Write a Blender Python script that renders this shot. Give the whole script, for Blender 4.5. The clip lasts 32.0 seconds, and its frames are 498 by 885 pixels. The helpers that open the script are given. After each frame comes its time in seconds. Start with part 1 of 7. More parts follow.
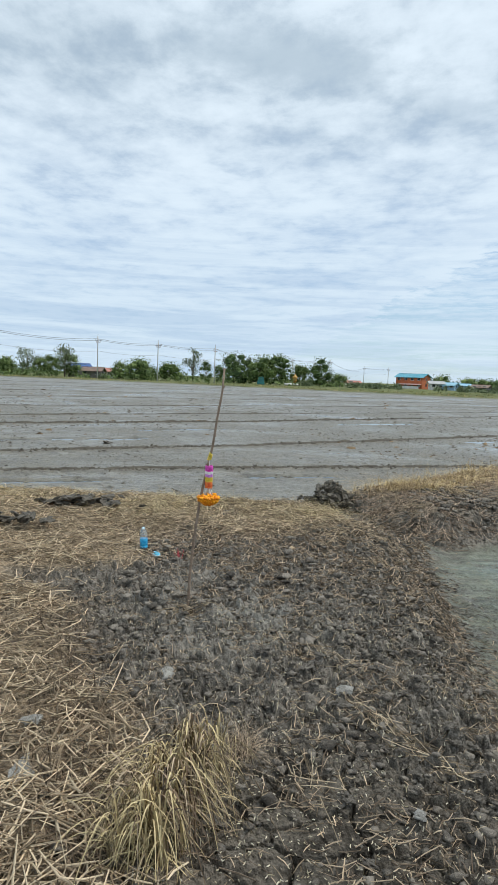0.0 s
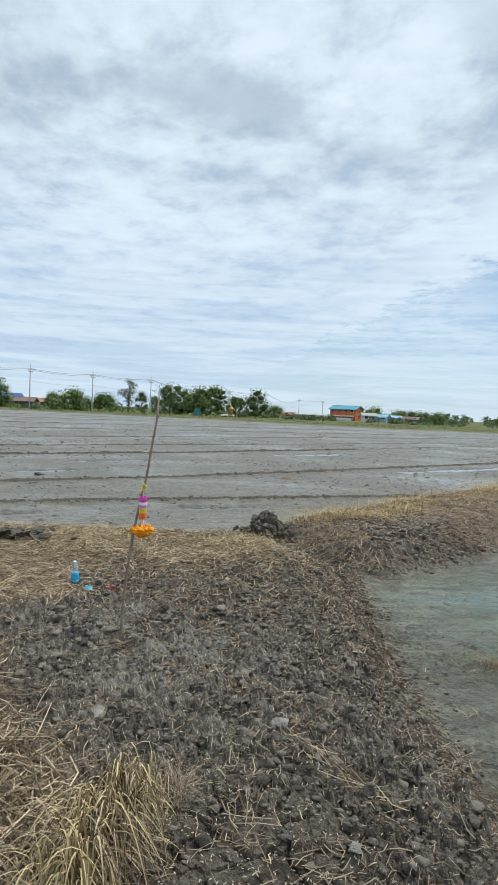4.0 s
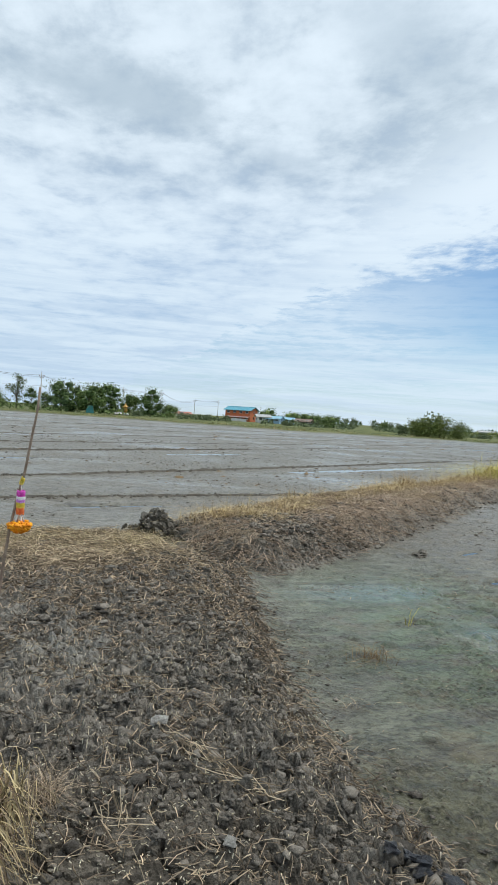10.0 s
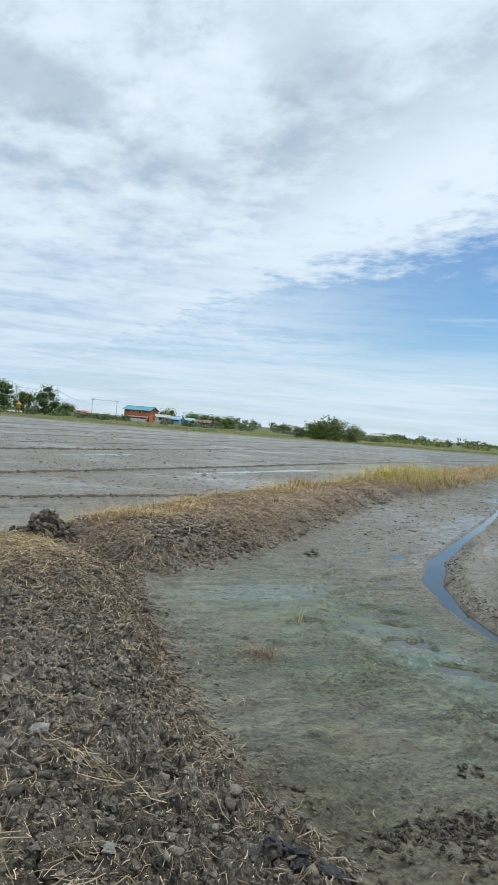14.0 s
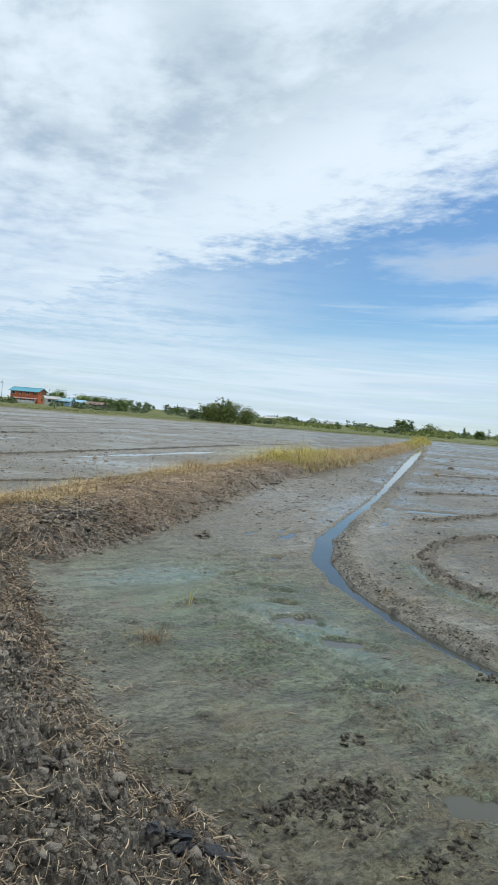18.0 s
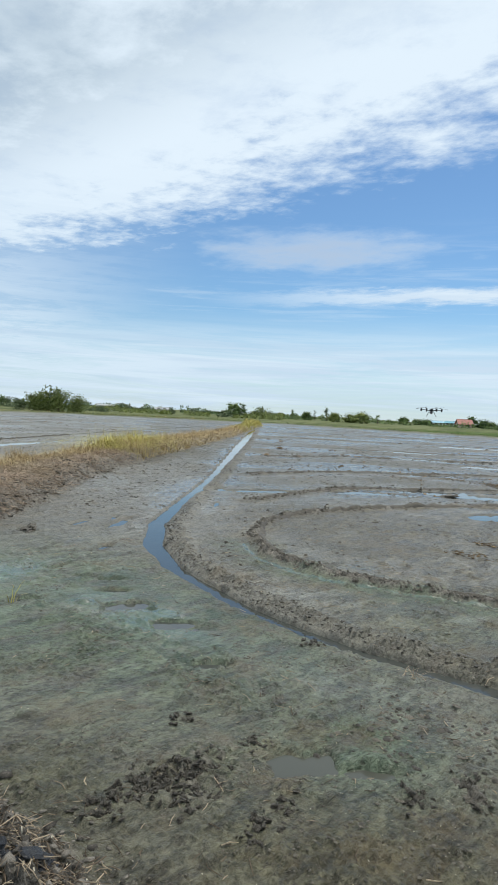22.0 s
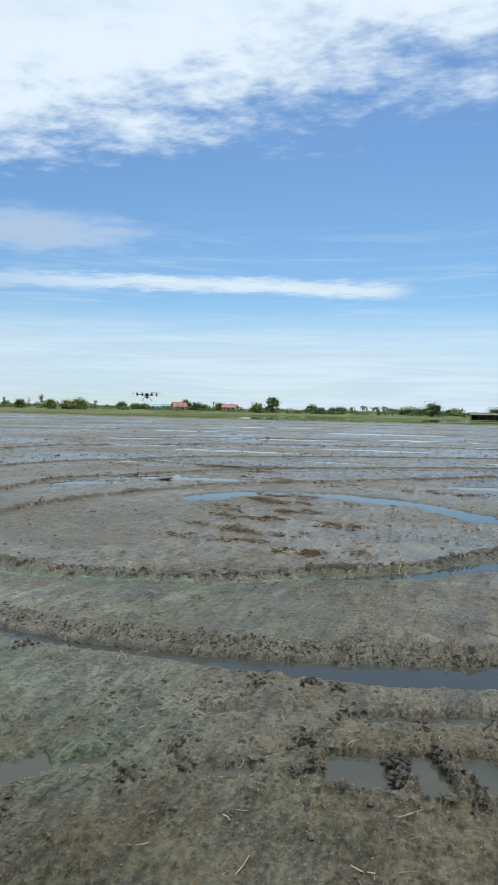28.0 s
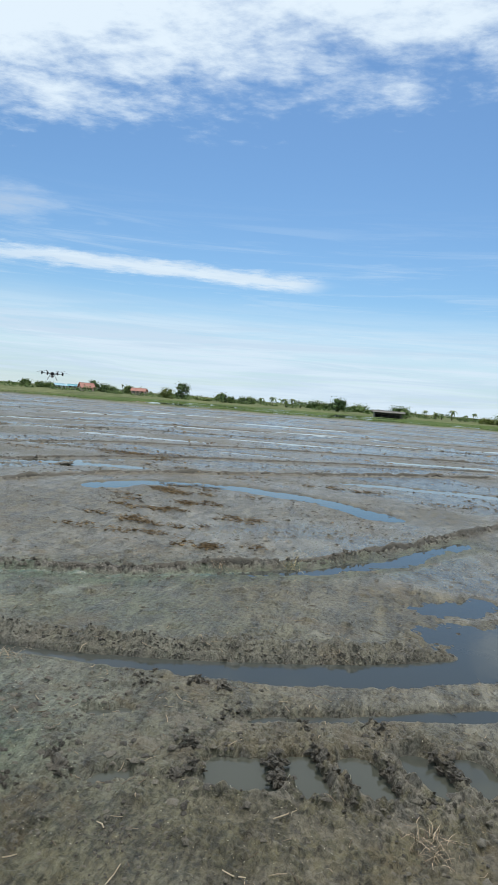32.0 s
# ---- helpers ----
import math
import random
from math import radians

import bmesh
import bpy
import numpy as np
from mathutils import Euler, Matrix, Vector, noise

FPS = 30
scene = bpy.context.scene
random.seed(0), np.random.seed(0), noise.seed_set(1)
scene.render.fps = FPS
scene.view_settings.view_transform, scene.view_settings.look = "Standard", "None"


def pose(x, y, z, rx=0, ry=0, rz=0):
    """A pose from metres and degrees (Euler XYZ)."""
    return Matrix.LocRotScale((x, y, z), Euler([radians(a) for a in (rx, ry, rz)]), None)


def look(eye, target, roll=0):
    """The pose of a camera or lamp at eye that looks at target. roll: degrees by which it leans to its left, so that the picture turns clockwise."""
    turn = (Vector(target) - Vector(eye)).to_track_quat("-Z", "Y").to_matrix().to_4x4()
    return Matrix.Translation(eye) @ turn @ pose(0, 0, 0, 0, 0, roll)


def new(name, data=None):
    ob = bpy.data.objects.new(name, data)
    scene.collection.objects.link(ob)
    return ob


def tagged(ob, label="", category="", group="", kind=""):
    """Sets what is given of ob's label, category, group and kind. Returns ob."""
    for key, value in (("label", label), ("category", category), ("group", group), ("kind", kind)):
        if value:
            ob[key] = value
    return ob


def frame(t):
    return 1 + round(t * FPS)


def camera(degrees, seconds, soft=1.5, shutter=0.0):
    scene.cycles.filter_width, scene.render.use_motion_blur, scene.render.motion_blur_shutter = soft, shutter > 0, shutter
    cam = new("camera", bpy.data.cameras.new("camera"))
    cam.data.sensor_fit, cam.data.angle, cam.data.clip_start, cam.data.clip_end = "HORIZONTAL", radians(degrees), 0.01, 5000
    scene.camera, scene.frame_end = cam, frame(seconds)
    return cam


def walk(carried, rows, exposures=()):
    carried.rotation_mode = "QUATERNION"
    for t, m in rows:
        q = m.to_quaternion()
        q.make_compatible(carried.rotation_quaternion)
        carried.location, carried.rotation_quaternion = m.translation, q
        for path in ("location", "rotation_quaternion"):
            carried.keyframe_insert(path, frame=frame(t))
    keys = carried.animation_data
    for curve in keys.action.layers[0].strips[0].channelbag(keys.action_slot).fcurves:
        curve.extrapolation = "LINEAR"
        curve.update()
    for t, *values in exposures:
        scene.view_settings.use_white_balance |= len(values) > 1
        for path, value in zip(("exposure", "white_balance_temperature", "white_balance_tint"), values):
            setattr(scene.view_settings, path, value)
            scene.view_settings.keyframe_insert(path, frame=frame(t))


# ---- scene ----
cam = camera(40.94, 32.0, 0.8)
PATH = [
    (0.0, (-0.032, 0.005, 1.619), (0.1248, 9.9576, 0.6566), 2.205),
    (0.5, (-0.030, -0.004, 1.625), (0.0363, 9.9452, 0.6162), 2.461),
    (1.0, (-0.032, -0.008, 1.623), (0.0120, 9.9618, 0.8462), 2.089),
    (1.5, (-0.035, -0.015, 1.625), (0.1757, 9.9567, 0.9091), 2.285),
    (2.0, (-0.036, -0.004, 1.621), (0.0991, 9.9696, 0.9142), 2.264),
    (2.5, (-0.037, -0.006, 1.621), (0.2038, 9.9619, 0.8563), 2.759),
    (3.0, (-0.030, -0.007, 1.619), (0.2096, 9.9679, 0.9562), 2.266),
    (3.5, (-0.018, 0.007, 1.612), (0.6579, 9.9746, 1.1737), 2.929),
    (4.0, (-0.020, 0.009, 1.612), (1.0690, 9.9387, 1.1528), 2.476),
    (4.5, (0.002, 0.008, 1.604), (1.3213, 9.9064, 1.0816), 1.368),
    (6.5, (0.022, 0.046, 1.577), (1.8911, 9.8600, 1.1302), 2.813),
    (7.0, (0.021, 0.030, 1.587), (1.9684, 9.8284, 1.1469), 2.921),
    (7.5, (0.022, 0.047, 1.576), (2.0337, 9.8373, 1.2583), 3.035),
    (8.0, (0.020, 0.032, 1.581), (2.0864, 9.8127, 1.3161), 3.502),
    (8.5, (0.019, 0.036, 1.582), (2.2315, 9.7827, 1.2674), 4.121),
    (9.0, (0.020, 0.032, 1.586), (2.3580, 9.7481, 1.2150), 4.542),
    (9.5, (0.024, 0.035, 1.583), (2.4235, 9.7354, 1.2047), 4.332),
    (10.0, (0.044, 0.047, 1.572), (2.6711, 9.6885, 1.1982), 3.723),
    (10.5, (0.049, 0.047, 1.572), (2.9182, 9.6177, 1.1479), 4.180),
    (11.0, (0.063, 0.037, 1.574), (3.1350, 9.5459, 1.1820), 3.775),
    (11.5, (0.073, 0.036, 1.570), (3.4001, 9.4594, 1.2038), 3.770),
    (12.0, (0.077, 0.034, 1.572), (3.6186, 9.3788, 1.2212), 3.851),
    (12.5, (0.086, 0.041, 1.568), (3.8565, 9.2999, 1.3228), 3.664),
    (13.0, (0.090, 0.033, 1.572), (3.8904, 9.2761, 1.2388), 3.540),
    (13.5, (0.090, 0.028, 1.573), (4.0128, 9.2206, 1.2467), 4.494),
    (14.0, (0.094, 0.032, 1.571), (4.1281, 9.1786, 1.3199), 4.672),
    (14.5, (0.102, 0.020, 1.591), (4.5848, 8.9558, 1.3517), 4.087),
    (16.5, (0.123, 0.065, 1.598), (4.9049, 8.8347, 1.1195), 3.915),
    (17.0, (0.129, 0.043, 1.596), (4.9933, 8.7712, 1.1865), 3.767),
    (17.5, (0.142, 0.069, 1.573), (5.2489, 8.6575, 1.1811), 4.466),
    (18.0, (0.164, 0.060, 1.562), (5.5973, 8.4459, 1.1763), 4.711),
    (18.5, (0.167, 0.032, 1.571), (5.8359, 8.2657, 1.3062), 3.547),
    (19.0, (0.207, 0.040, 1.550), (6.3904, 7.8917, 1.2023), 4.089),
    (19.5, (0.186, 0.016, 1.568), (6.5881, 7.6939, 1.3348), 4.177),
    (20.0, (0.198, 0.020, 1.557), (6.9113, 7.4293, 1.3942), 4.840),
    (20.5, (0.252, 0.031, 1.537), (7.1579, 7.2568, 1.2140), 4.196),
    (21.0, (0.229, -0.014, 1.579), (7.5262, 6.8114, 1.1836), 4.146),
    (21.5, (0.256, 0.003, 1.563), (7.6532, 6.7157, 1.0925), 3.115),
    (22.0, (0.269, 0.018, 1.540), (7.5850, 6.8212, 1.1036), 2.929),
    (22.5, (0.296, 0.013, 1.532), (7.9520, 6.4196, 0.9456), 2.791),
    (23.0, (0.328, -0.013, 1.525), (8.3234, 5.9723, 1.0290), 2.820),
    (23.5, (0.328, -0.019, 1.530), (8.6193, 5.5457, 0.9946), 3.522),
    (24.0, (0.342, -0.032, 1.544), (9.0962, 4.7834, 1.1228), 2.687),
    (24.5, (0.384, -0.069, 1.539), (9.3365, 4.3658, 1.1013), 1.299),
    (26.5, (0.247, -0.139, 1.598), (9.4510, 3.7663, 1.4036), -1.562),
    (27.0, (0.228, -0.140, 1.604), (9.5161, 3.5504, 1.2738), -0.397),
    (27.5, (0.216, -0.162, 1.618), (9.6037, 3.2572, 1.2036), 0.610),
    (28.0, (0.215, -0.147, 1.615), (9.6495, 3.1283, 1.1050), 1.275),
    (28.5, (0.215, -0.147, 1.613), (9.7066, 2.9569, 1.0884), 1.819),
    (29.0, (0.225, -0.151, 1.609), (9.7787, 2.7661, 1.1427), 1.805),
    (29.5, (0.216, -0.152, 1.611), (9.7854, 2.7176, 1.1725), 1.933),
    (30.0, (0.223, -0.155, 1.607), (9.8415, 2.5490, 1.1964), 1.920),
    (30.5, (0.230, -0.156, 1.615), (9.8947, 2.4014, 1.3767), 1.221),
    (31.0, (0.233, -0.184, 1.636), (10.0821, 1.5285, 1.3995), 1.553),
    (31.5, (0.255, -0.177, 1.680), (10.1374, 1.1948, 1.0024), 2.441),
    (32.0, (0.271, -0.194, 1.694), (10.0608, 1.7459, 1.0638), 4.551),
]
EXPOSURES = [(0.0, 0.0), (32.0, 0.0)]
walk(cam, [(t, look(eye, target, roll)) for t, eye, target, roll in PATH], EXPOSURES)

# ---- world, sun ----
SUN_AZ, SUN_EL = 84.0, 60.0
world = bpy.data.worlds.new("sky")
scene.world = world
world.use_nodes = True
wt = world.node_tree
wt.nodes.clear()


def node(tree, kind, **values):
    """A node with its settings; a list value links an output or sets an input by its index or name."""
    n = tree.nodes.new(kind)
    for key, value in values.items():
        if key == "ins":
            for slot, v in value.items():
                if isinstance(v, bpy.types.NodeSocket):
                    tree.links.new(v, n.inputs[slot])
                else:
                    n.inputs[slot].default_value = v
        elif key == "operation":
            n.operation = value
        elif key == "blend_type":
            n.blend_type = value
        elif key == "data_type":
            n.data_type = value
        elif key == "interpolation_type":
            n.interpolation_type = value
        elif key == "attribute_name":
            n.attribute_name = value
        elif key == "feature":
            n.feature = value
    return n


def math_node(tree, op, a, b=0.0, c=0.0):
    return node(tree, "ShaderNodeMath", operation=op, ins={0: a, 1: b, 2: c}).outputs[0]


def noise_node(tree, vec, scale, detail=4.0, rough=0.55, warp=0.0):
    n = node(tree, "ShaderNodeTexNoise", ins={"Vector": vec, "Scale": scale, "Detail": detail, "Roughness": rough, "Distortion": warp})
    return n.outputs["Fac"]


def step_node(tree, value, low, high, out_low=0.0, out_high=1.0):
    n = node(tree, "ShaderNodeMapRange", interpolation_type="SMOOTHSTEP", ins={0: value, 1: low, 2: high, 3: out_low, 4: out_high})
    return n.outputs[0]


def mix_node(tree, fac, a, b, blend="MIX"):
    n = node(tree, "ShaderNodeMix", data_type="RGBA", blend_type=blend)
    for slot, v in ((0, fac), (6, a), (7, b)):
        if isinstance(v, bpy.types.NodeSocket):
            tree.links.new(v, n.inputs[slot])
        else:
            n.inputs[slot].default_value = v if slot == 0 else (*v, 1.0)
    return n.outputs[2]


gen = node(wt, "ShaderNodeTexCoord").outputs["Generated"]
sep = node(wt, "ShaderNodeSeparateXYZ", ins={0: gen})
up = math_node(wt, "MAXIMUM", sep.outputs[2], 0.0)
lift = math_node(wt, "ADD", up, 0.035)
px = math_node(wt, "DIVIDE", sep.outputs[0], lift)
py = math_node(wt, "DIVIDE", sep.outputs[1], lift)
plane = node(wt, "ShaderNodeCombineXYZ", ins={0: px, 1: py, 2: 0.0}).outputs[0]
# streaks drawn out along the wind
wind = node(wt, "ShaderNodeMapping", ins={0: plane, 2: (0, 0, radians(20)), 3: (1.0, 0.75, 1.0)}).outputs[0]
big = noise_node(wt, wind, 1.1, 6.0, 0.52, 0.0)
fine = noise_node(wt, wind, 4.4, 9.0, 0.66, 0.1)
soft = noise_node(wt, plane, 0.8, 4.0, 0.5, 0.0)
curd = noise_node(wt, wind, 12.0, 5.0, 0.6, 0.2)
# cloud deck to the west of a ragged line, open blue sky east of it
edge = math_node(wt, "SUBTRACT", math_node(wt, "MULTIPLY_ADD", math_node(wt, "MAXIMUM", math_node(wt, "SUBTRACT", py, 2.4), 0.0), -0.06, 1.93), px)
edge = math_node(wt, "MULTIPLY_ADD", math_node(wt, "MAXIMUM", math_node(wt, "SUBTRACT", 1.0, py), 0.0), -0.09, edge)
edge = math_node(wt, "MULTIPLY", edge, 2.6)
ragged = math_node(wt, "MULTIPLY_ADD", math_node(wt, "SUBTRACT", fine, 0.5), 2.5, math_node(wt, "MULTIPLY_ADD", math_node(wt, "SUBTRACT", big, 0.5), 1.6, edge))
ragged = math_node(wt, "MULTIPLY_ADD", math_node(wt, "SUBTRACT", curd, 0.5), 1.7, ragged)
deck = step_node(wt, ragged, -0.8, 0.8)
holes = step_node(wt, math_node(wt, "ADD", fine, math_node(wt, "MULTIPLY", big, 0.6)), 0.50, 0.80, 0.84, 1.0)
deck = math_node(wt, "MULTIPLY", deck, holes)
# thin far bands low over the horizon
low = step_node(wt, up, 0.07, 0.16, 1.0, 0.0)
veil = math_node(wt, "MULTIPLY", step_node(wt, math_node(wt, "SUBTRACT", py, math_node(wt, "MULTIPLY", px, 1.15)), -0.5, 3.0), 0.85)
streak_vec = node(wt, "ShaderNodeMapping", ins={0: gen, 3: (2.2, 2.2, 42.0)}).outputs[0]
streak = noise_node(wt, streak_vec, 1.5, 10.0, 0.66, 0.5)
bands = math_node(wt, "MULTIPLY", low, step_node(wt, streak, 0.36, 0.60, 0.55, 0.95))
wisp = math_node(wt, "MULTIPLY", step_node(wt, up, 0.16, 0.3, 1.0, 0.0), step_node(wt, streak, 0.46, 0.68, 0.0, 0.3))
# one long narrow cloud in the east
across = math_node(wt, "ADD", math_node(wt, "MULTIPLY_ADD", px, 0.920, math_node(wt, "MULTIPLY", py, 0.391)), -4.605)
across = math_node(wt, "MULTIPLY_ADD", math_node(wt, "SUBTRACT", fine, 0.5), 0.8, across)
along = math_node(wt, "SUBTRACT", math_node(wt, "MULTIPLY", px, 0.391), math_node(wt, "MULTIPLY", py, 0.920))
strip = math_node(wt, "MULTIPLY", step_node(wt, math_node(wt, "ABSOLUTE", across), 0.04, 0.36, 1.0, 0.0), step_node(wt, along, 1.16, 1.51, 1.0, 0.0))
strip = math_node(wt, "MULTIPLY", strip, step_node(wt, along, -2.39, -0.19, 0.0, 1.0))
cover = math_node(wt, "MAXIMUM", math_node(wt, "MAXIMUM", deck, bands), math_node(wt, "MAXIMUM", strip, wisp))
cover = math_node(wt, "MAXIMUM", cover, math_node(wt, "MULTIPLY", veil, step_node(wt, math_node(wt, "ADD", fine, streak), 0.75, 1.1, 0.6, 1.0)))


def cloud_patch(cx, cy, long, short, turn, rough, low, high):
    """A soft-edged patch of the cloud plane about a place: 1 within, 0 outside."""
    c, q = math.cos(radians(turn)), math.sin(radians(turn))
    dx, dy = math_node(wt, "SUBTRACT", px, cx), math_node(wt, "SUBTRACT", py, cy)
    u = math_node(wt, "MULTIPLY_ADD", dx, c / long, math_node(wt, "MULTIPLY", dy, q / long))
    v = math_node(wt, "MULTIPLY_ADD", dx, -q / short, math_node(wt, "MULTIPLY", dy, c / short))
    d = math_node(wt, "SQRT", math_node(wt, "MULTIPLY_ADD", u, u, math_node(wt, "MULTIPLY", v, v)))
    d = math_node(wt, "MULTIPLY_ADD", math_node(wt, "SUBTRACT", fine, 0.5), rough, math_node(wt, "MULTIPLY_ADD", math_node(wt, "SUBTRACT", big, 0.5), rough * 0.8, d))
    return step_node(wt, d, low, high, 1.0, 0.0)


puff = math_node(wt, "MULTIPLY", cloud_patch(2.82, 2.25, 0.60, 0.34, -54, 1.8, 0.0, 1.45), 0.72)
feather = math_node(wt, "MULTIPLY", cloud_patch(2.85, -0.55, 0.35, 0.16, -10, 3.4, 0.1, 1.0), 0.6)
cover = math_node(wt, "MAXIMUM", cover, feather)
cover = math_node(wt, "MAXIMUM", cover, puff)
tone = step_node(wt, math_node(wt, "MULTIPLY_ADD", soft, 0.45, math_node(wt, "MULTIPLY_ADD", big, 0.75, math_node(wt, "MULTIPLY", fine, 0.5))), 0.60, 1.0)
tone = math_node(wt, "MAXIMUM", tone, step_node(wt, px, 0.8, 1.5, 0.0, 1.0))
# heavier grey parts of the deck
for row in ((0.14, 2.04, 0.46, 0.24, 14, 1.5, 0.2, 1.25, 0.85), (0.66, 2.28, 0.22, 0.13, 40, 1.2, 0.2, 1.4, 0.5), (0.74, 1.52, 0.34, 0.16, 35, 1.3, 0.2, 1.5, 0.62)):
    tone = math_node(wt, "MULTIPLY", tone, math_node(wt, "MULTIPLY_ADD", cloud_patch(*row[:8]), -row[8], 1.0))
shade = mix_node(wt, step_node(wt, up, 0.12, 0.42, 1.0, 0.0), (0.47, 0.585, 0.69), (0.45, 0.59, 0.80))
cloud = mix_node(wt, tone, shade, (0.775, 0.895, 1.0))
low_streak = noise_node(wt, streak_vec, 1.3, 8.0, 0.62, 0.6)
low_part = math_node(wt, "MULTIPLY", step_node(wt, up, 0.05, 0.36, 0.85, 0.0), step_node(wt, px, 0.6, 2.2, 1.0, 0.75))
cloud = mix_node(wt, low_part, cloud, mix_node(wt, step_node(wt, low_streak, 0.38, 0.58), (0.50, 0.655, 0.825), (0.645, 0.79, 0.92)))
cloud = mix_node(wt, math_node(wt, "MULTIPLY", puff, 1.1), cloud, (0.47, 0.565, 0.70))
sky = node(wt, "ShaderNodeTexSky")
sky.sky_type = "NISHITA"
sky.sun_disc = False
sky.sun_elevation, sky.sun_rotation = radians(SUN_EL), radians(SUN_AZ)
sky.air_density, sky.dust_density, sky.ozone_density = 1.0, 0.3, 1.6
clear = node(wt, "ShaderNodeBackground", ins={0: mix_node(wt, 0.55, sky.outputs[0], (0.42, 0.83, 1.10), "MULTIPLY"), 1: 0.102})
white = node(wt, "ShaderNodeBackground", ins={0: cloud, 1: 1.0})
both = node(wt, "ShaderNodeMixShader", ins={0: cover, 1: clear.outputs[0], 2: white.outputs[0]})
node(wt, "ShaderNodeOutputWorld", ins={0: both.outputs[0]})

sun = new("sun", bpy.data.lights.new("sun", "SUN"))
sun.data.energy, sun.data.angle, sun.data.color = 2.1, radians(7), (1.0, 0.95, 0.85)
s_az, s_el = radians(SUN_AZ), radians(SUN_EL)
sun.matrix_world = look((math.sin(s_az) * math.cos(s_el) * 50, math.cos(s_az) * math.cos(s_el) * 50, math.sin(s_el) * 50), (0, 0, 0))

# ---- materials ----


def material(name):
    m = bpy.data.materials.new(name)
    m.use_nodes = True
    t = m.node_tree
    return m, t, t.nodes["Principled BSDF"]


def surface(name, dark, light, rough=0.8, scale=8.0, metal=0.0, bump=0.15, spread=0.0, spec=0.3, through_light=0.0):
    """A plain surface with grain at two scales, and a tone of its own for every piece."""
    m, t, b = material(name)
    where = node(t, "ShaderNodeTexCoord").outputs["Object"]
    coarse = noise_node(t, where, scale, 5.0, 0.6)
    grain = noise_node(t, where, scale * 9, 3.0, 0.6)
    fac = math_node(t, "MULTIPLY_ADD", grain, 0.4, math_node(t, "MULTIPLY", coarse, 0.6))
    if spread:
        isle = node(t, "ShaderNodeNewGeometry").outputs["Random Per Island"]
        fac = math_node(t, "MULTIPLY_ADD", math_node(t, "SUBTRACT", isle, 0.5), spread, fac)
    fac = step_node(t, fac, 0.3, 0.7)
    t.links.new(mix_node(t, fac, dark, light), b.inputs["Base Color"])
    b.inputs["Roughness"].default_value, b.inputs["Metallic"].default_value = rough, metal
    b.inputs["Specular IOR Level"].default_value = spec
    if bump:
        bm_node = node(t, "ShaderNodeBump", ins={"Strength": bump, "Distance": 0.01, "Height": grain})
        t.links.new(bm_node.outputs[0], b.inputs["Normal"])
    if through_light:
        b.inputs["Transmission Weight"].default_value = through_light
    return m


STRAW = surface("straw", (0.25, 0.187, 0.118), (0.78, 0.62, 0.42), 0.75, 3.0, spread=0.8)
STRAW_OLD = surface("weathered_straw", (0.155, 0.113, 0.077), (0.55, 0.425, 0.29), 0.8, 3.0, spread=0.8)
DYKE_STRAW = surface("pinkish_tan_straw", (0.20, 0.143, 0.098), (0.62, 0.47, 0.335), 0.8, 3.0, spread=0.8)
DRY_GRASS = surface("dry_grass", (0.26, 0.195, 0.095), (0.70, 0.57, 0.31), 0.7, 1.2, spread=0.7)
TUFT_GRASS = surface("pale_yellow_grass", (0.17, 0.128, 0.062), (0.58, 0.46, 0.25), 0.65, 3.0, spread=0.7)
GOLD_GRASS = surface("yellowing_grass", (0.28, 0.19, 0.085), (0.64, 0.49, 0.25), 0.7, 0.35, spread=0.6)
LIME_GRASS = surface("yellow_green_grass", (0.33, 0.29, 0.055), (0.62, 0.53, 0.16), 0.65, 0.5, spread=0.7)
BANK_GRASS = surface("bank_grass", (0.10, 0.13, 0.035), (0.32, 0.30, 0.12), 0.75, 0.05, spread=0.7)
WEED_AND_TUFT_GAP = surface("dead_weeds_and_tuft_gap_shade", (0.045, 0.032, 0.022), (0.21, 0.145, 0.09), 0.85, 3.0, spread=0.8)
CLOD = surface("clod_soil", (0.088, 0.076, 0.062), (0.36, 0.318, 0.262), 0.9, 38.0, bump=1.0, spread=0.35)
CLOD_PIECE = surface("single_clod_soil", (0.080, 0.070, 0.058), (0.32, 0.284, 0.236), 0.9, 2.2, bump=1.0)
WET_PIECE = surface("single_wet_clod", (0.055, 0.046, 0.034), (0.17, 0.146, 0.108), 0.6, 1.6, bump=1.0, spec=0.5)
CLOD_PALE = surface("dried_clod", (0.27, 0.255, 0.225), (0.52, 0.50, 0.45), 0.9, 1.8, bump=1.0)
CLOD_WET = surface("wet_clod", (0.058, 0.048, 0.035), (0.165, 0.142, 0.105), 0.6, 14.0, bump=1.0, spread=0.6, spec=0.5)
GRAIN = surface("rice_grain", (0.5, 0.43, 0.28), (0.8, 0.73, 0.56), 0.6, 20.0, spread=0.6, bump=0)
WOOD = surface("bare_branch", (0.17, 0.12, 0.088), (0.38, 0.29, 0.215), 0.8, 14.0, bump=0.5)
BARK = surface("bark", (0.07, 0.055, 0.04), (0.20, 0.16, 0.12), 0.9, 2.0)
LEAF = surface("leaves", (0.065, 0.105, 0.028), (0.20, 0.27, 0.085), 0.6, 0.4, spread=0.9, bump=0)
LEAF_BUSH = surface("bush_leaves", (0.085, 0.115, 0.03), (0.25, 0.29, 0.085), 0.6, 0.4, spread=0.9, bump=0)
LEAF_DARK = surface("dark_leaves", (0.045, 0.08, 0.024), (0.14, 0.205, 0.068), 0.6, 0.4, spread=0.9, bump=0)
LEAF_GREY = surface("greyish_leaves", (0.075, 0.105, 0.045), (0.18, 0.22, 0.11), 0.6, 0.4, spread=0.9, bump=0)
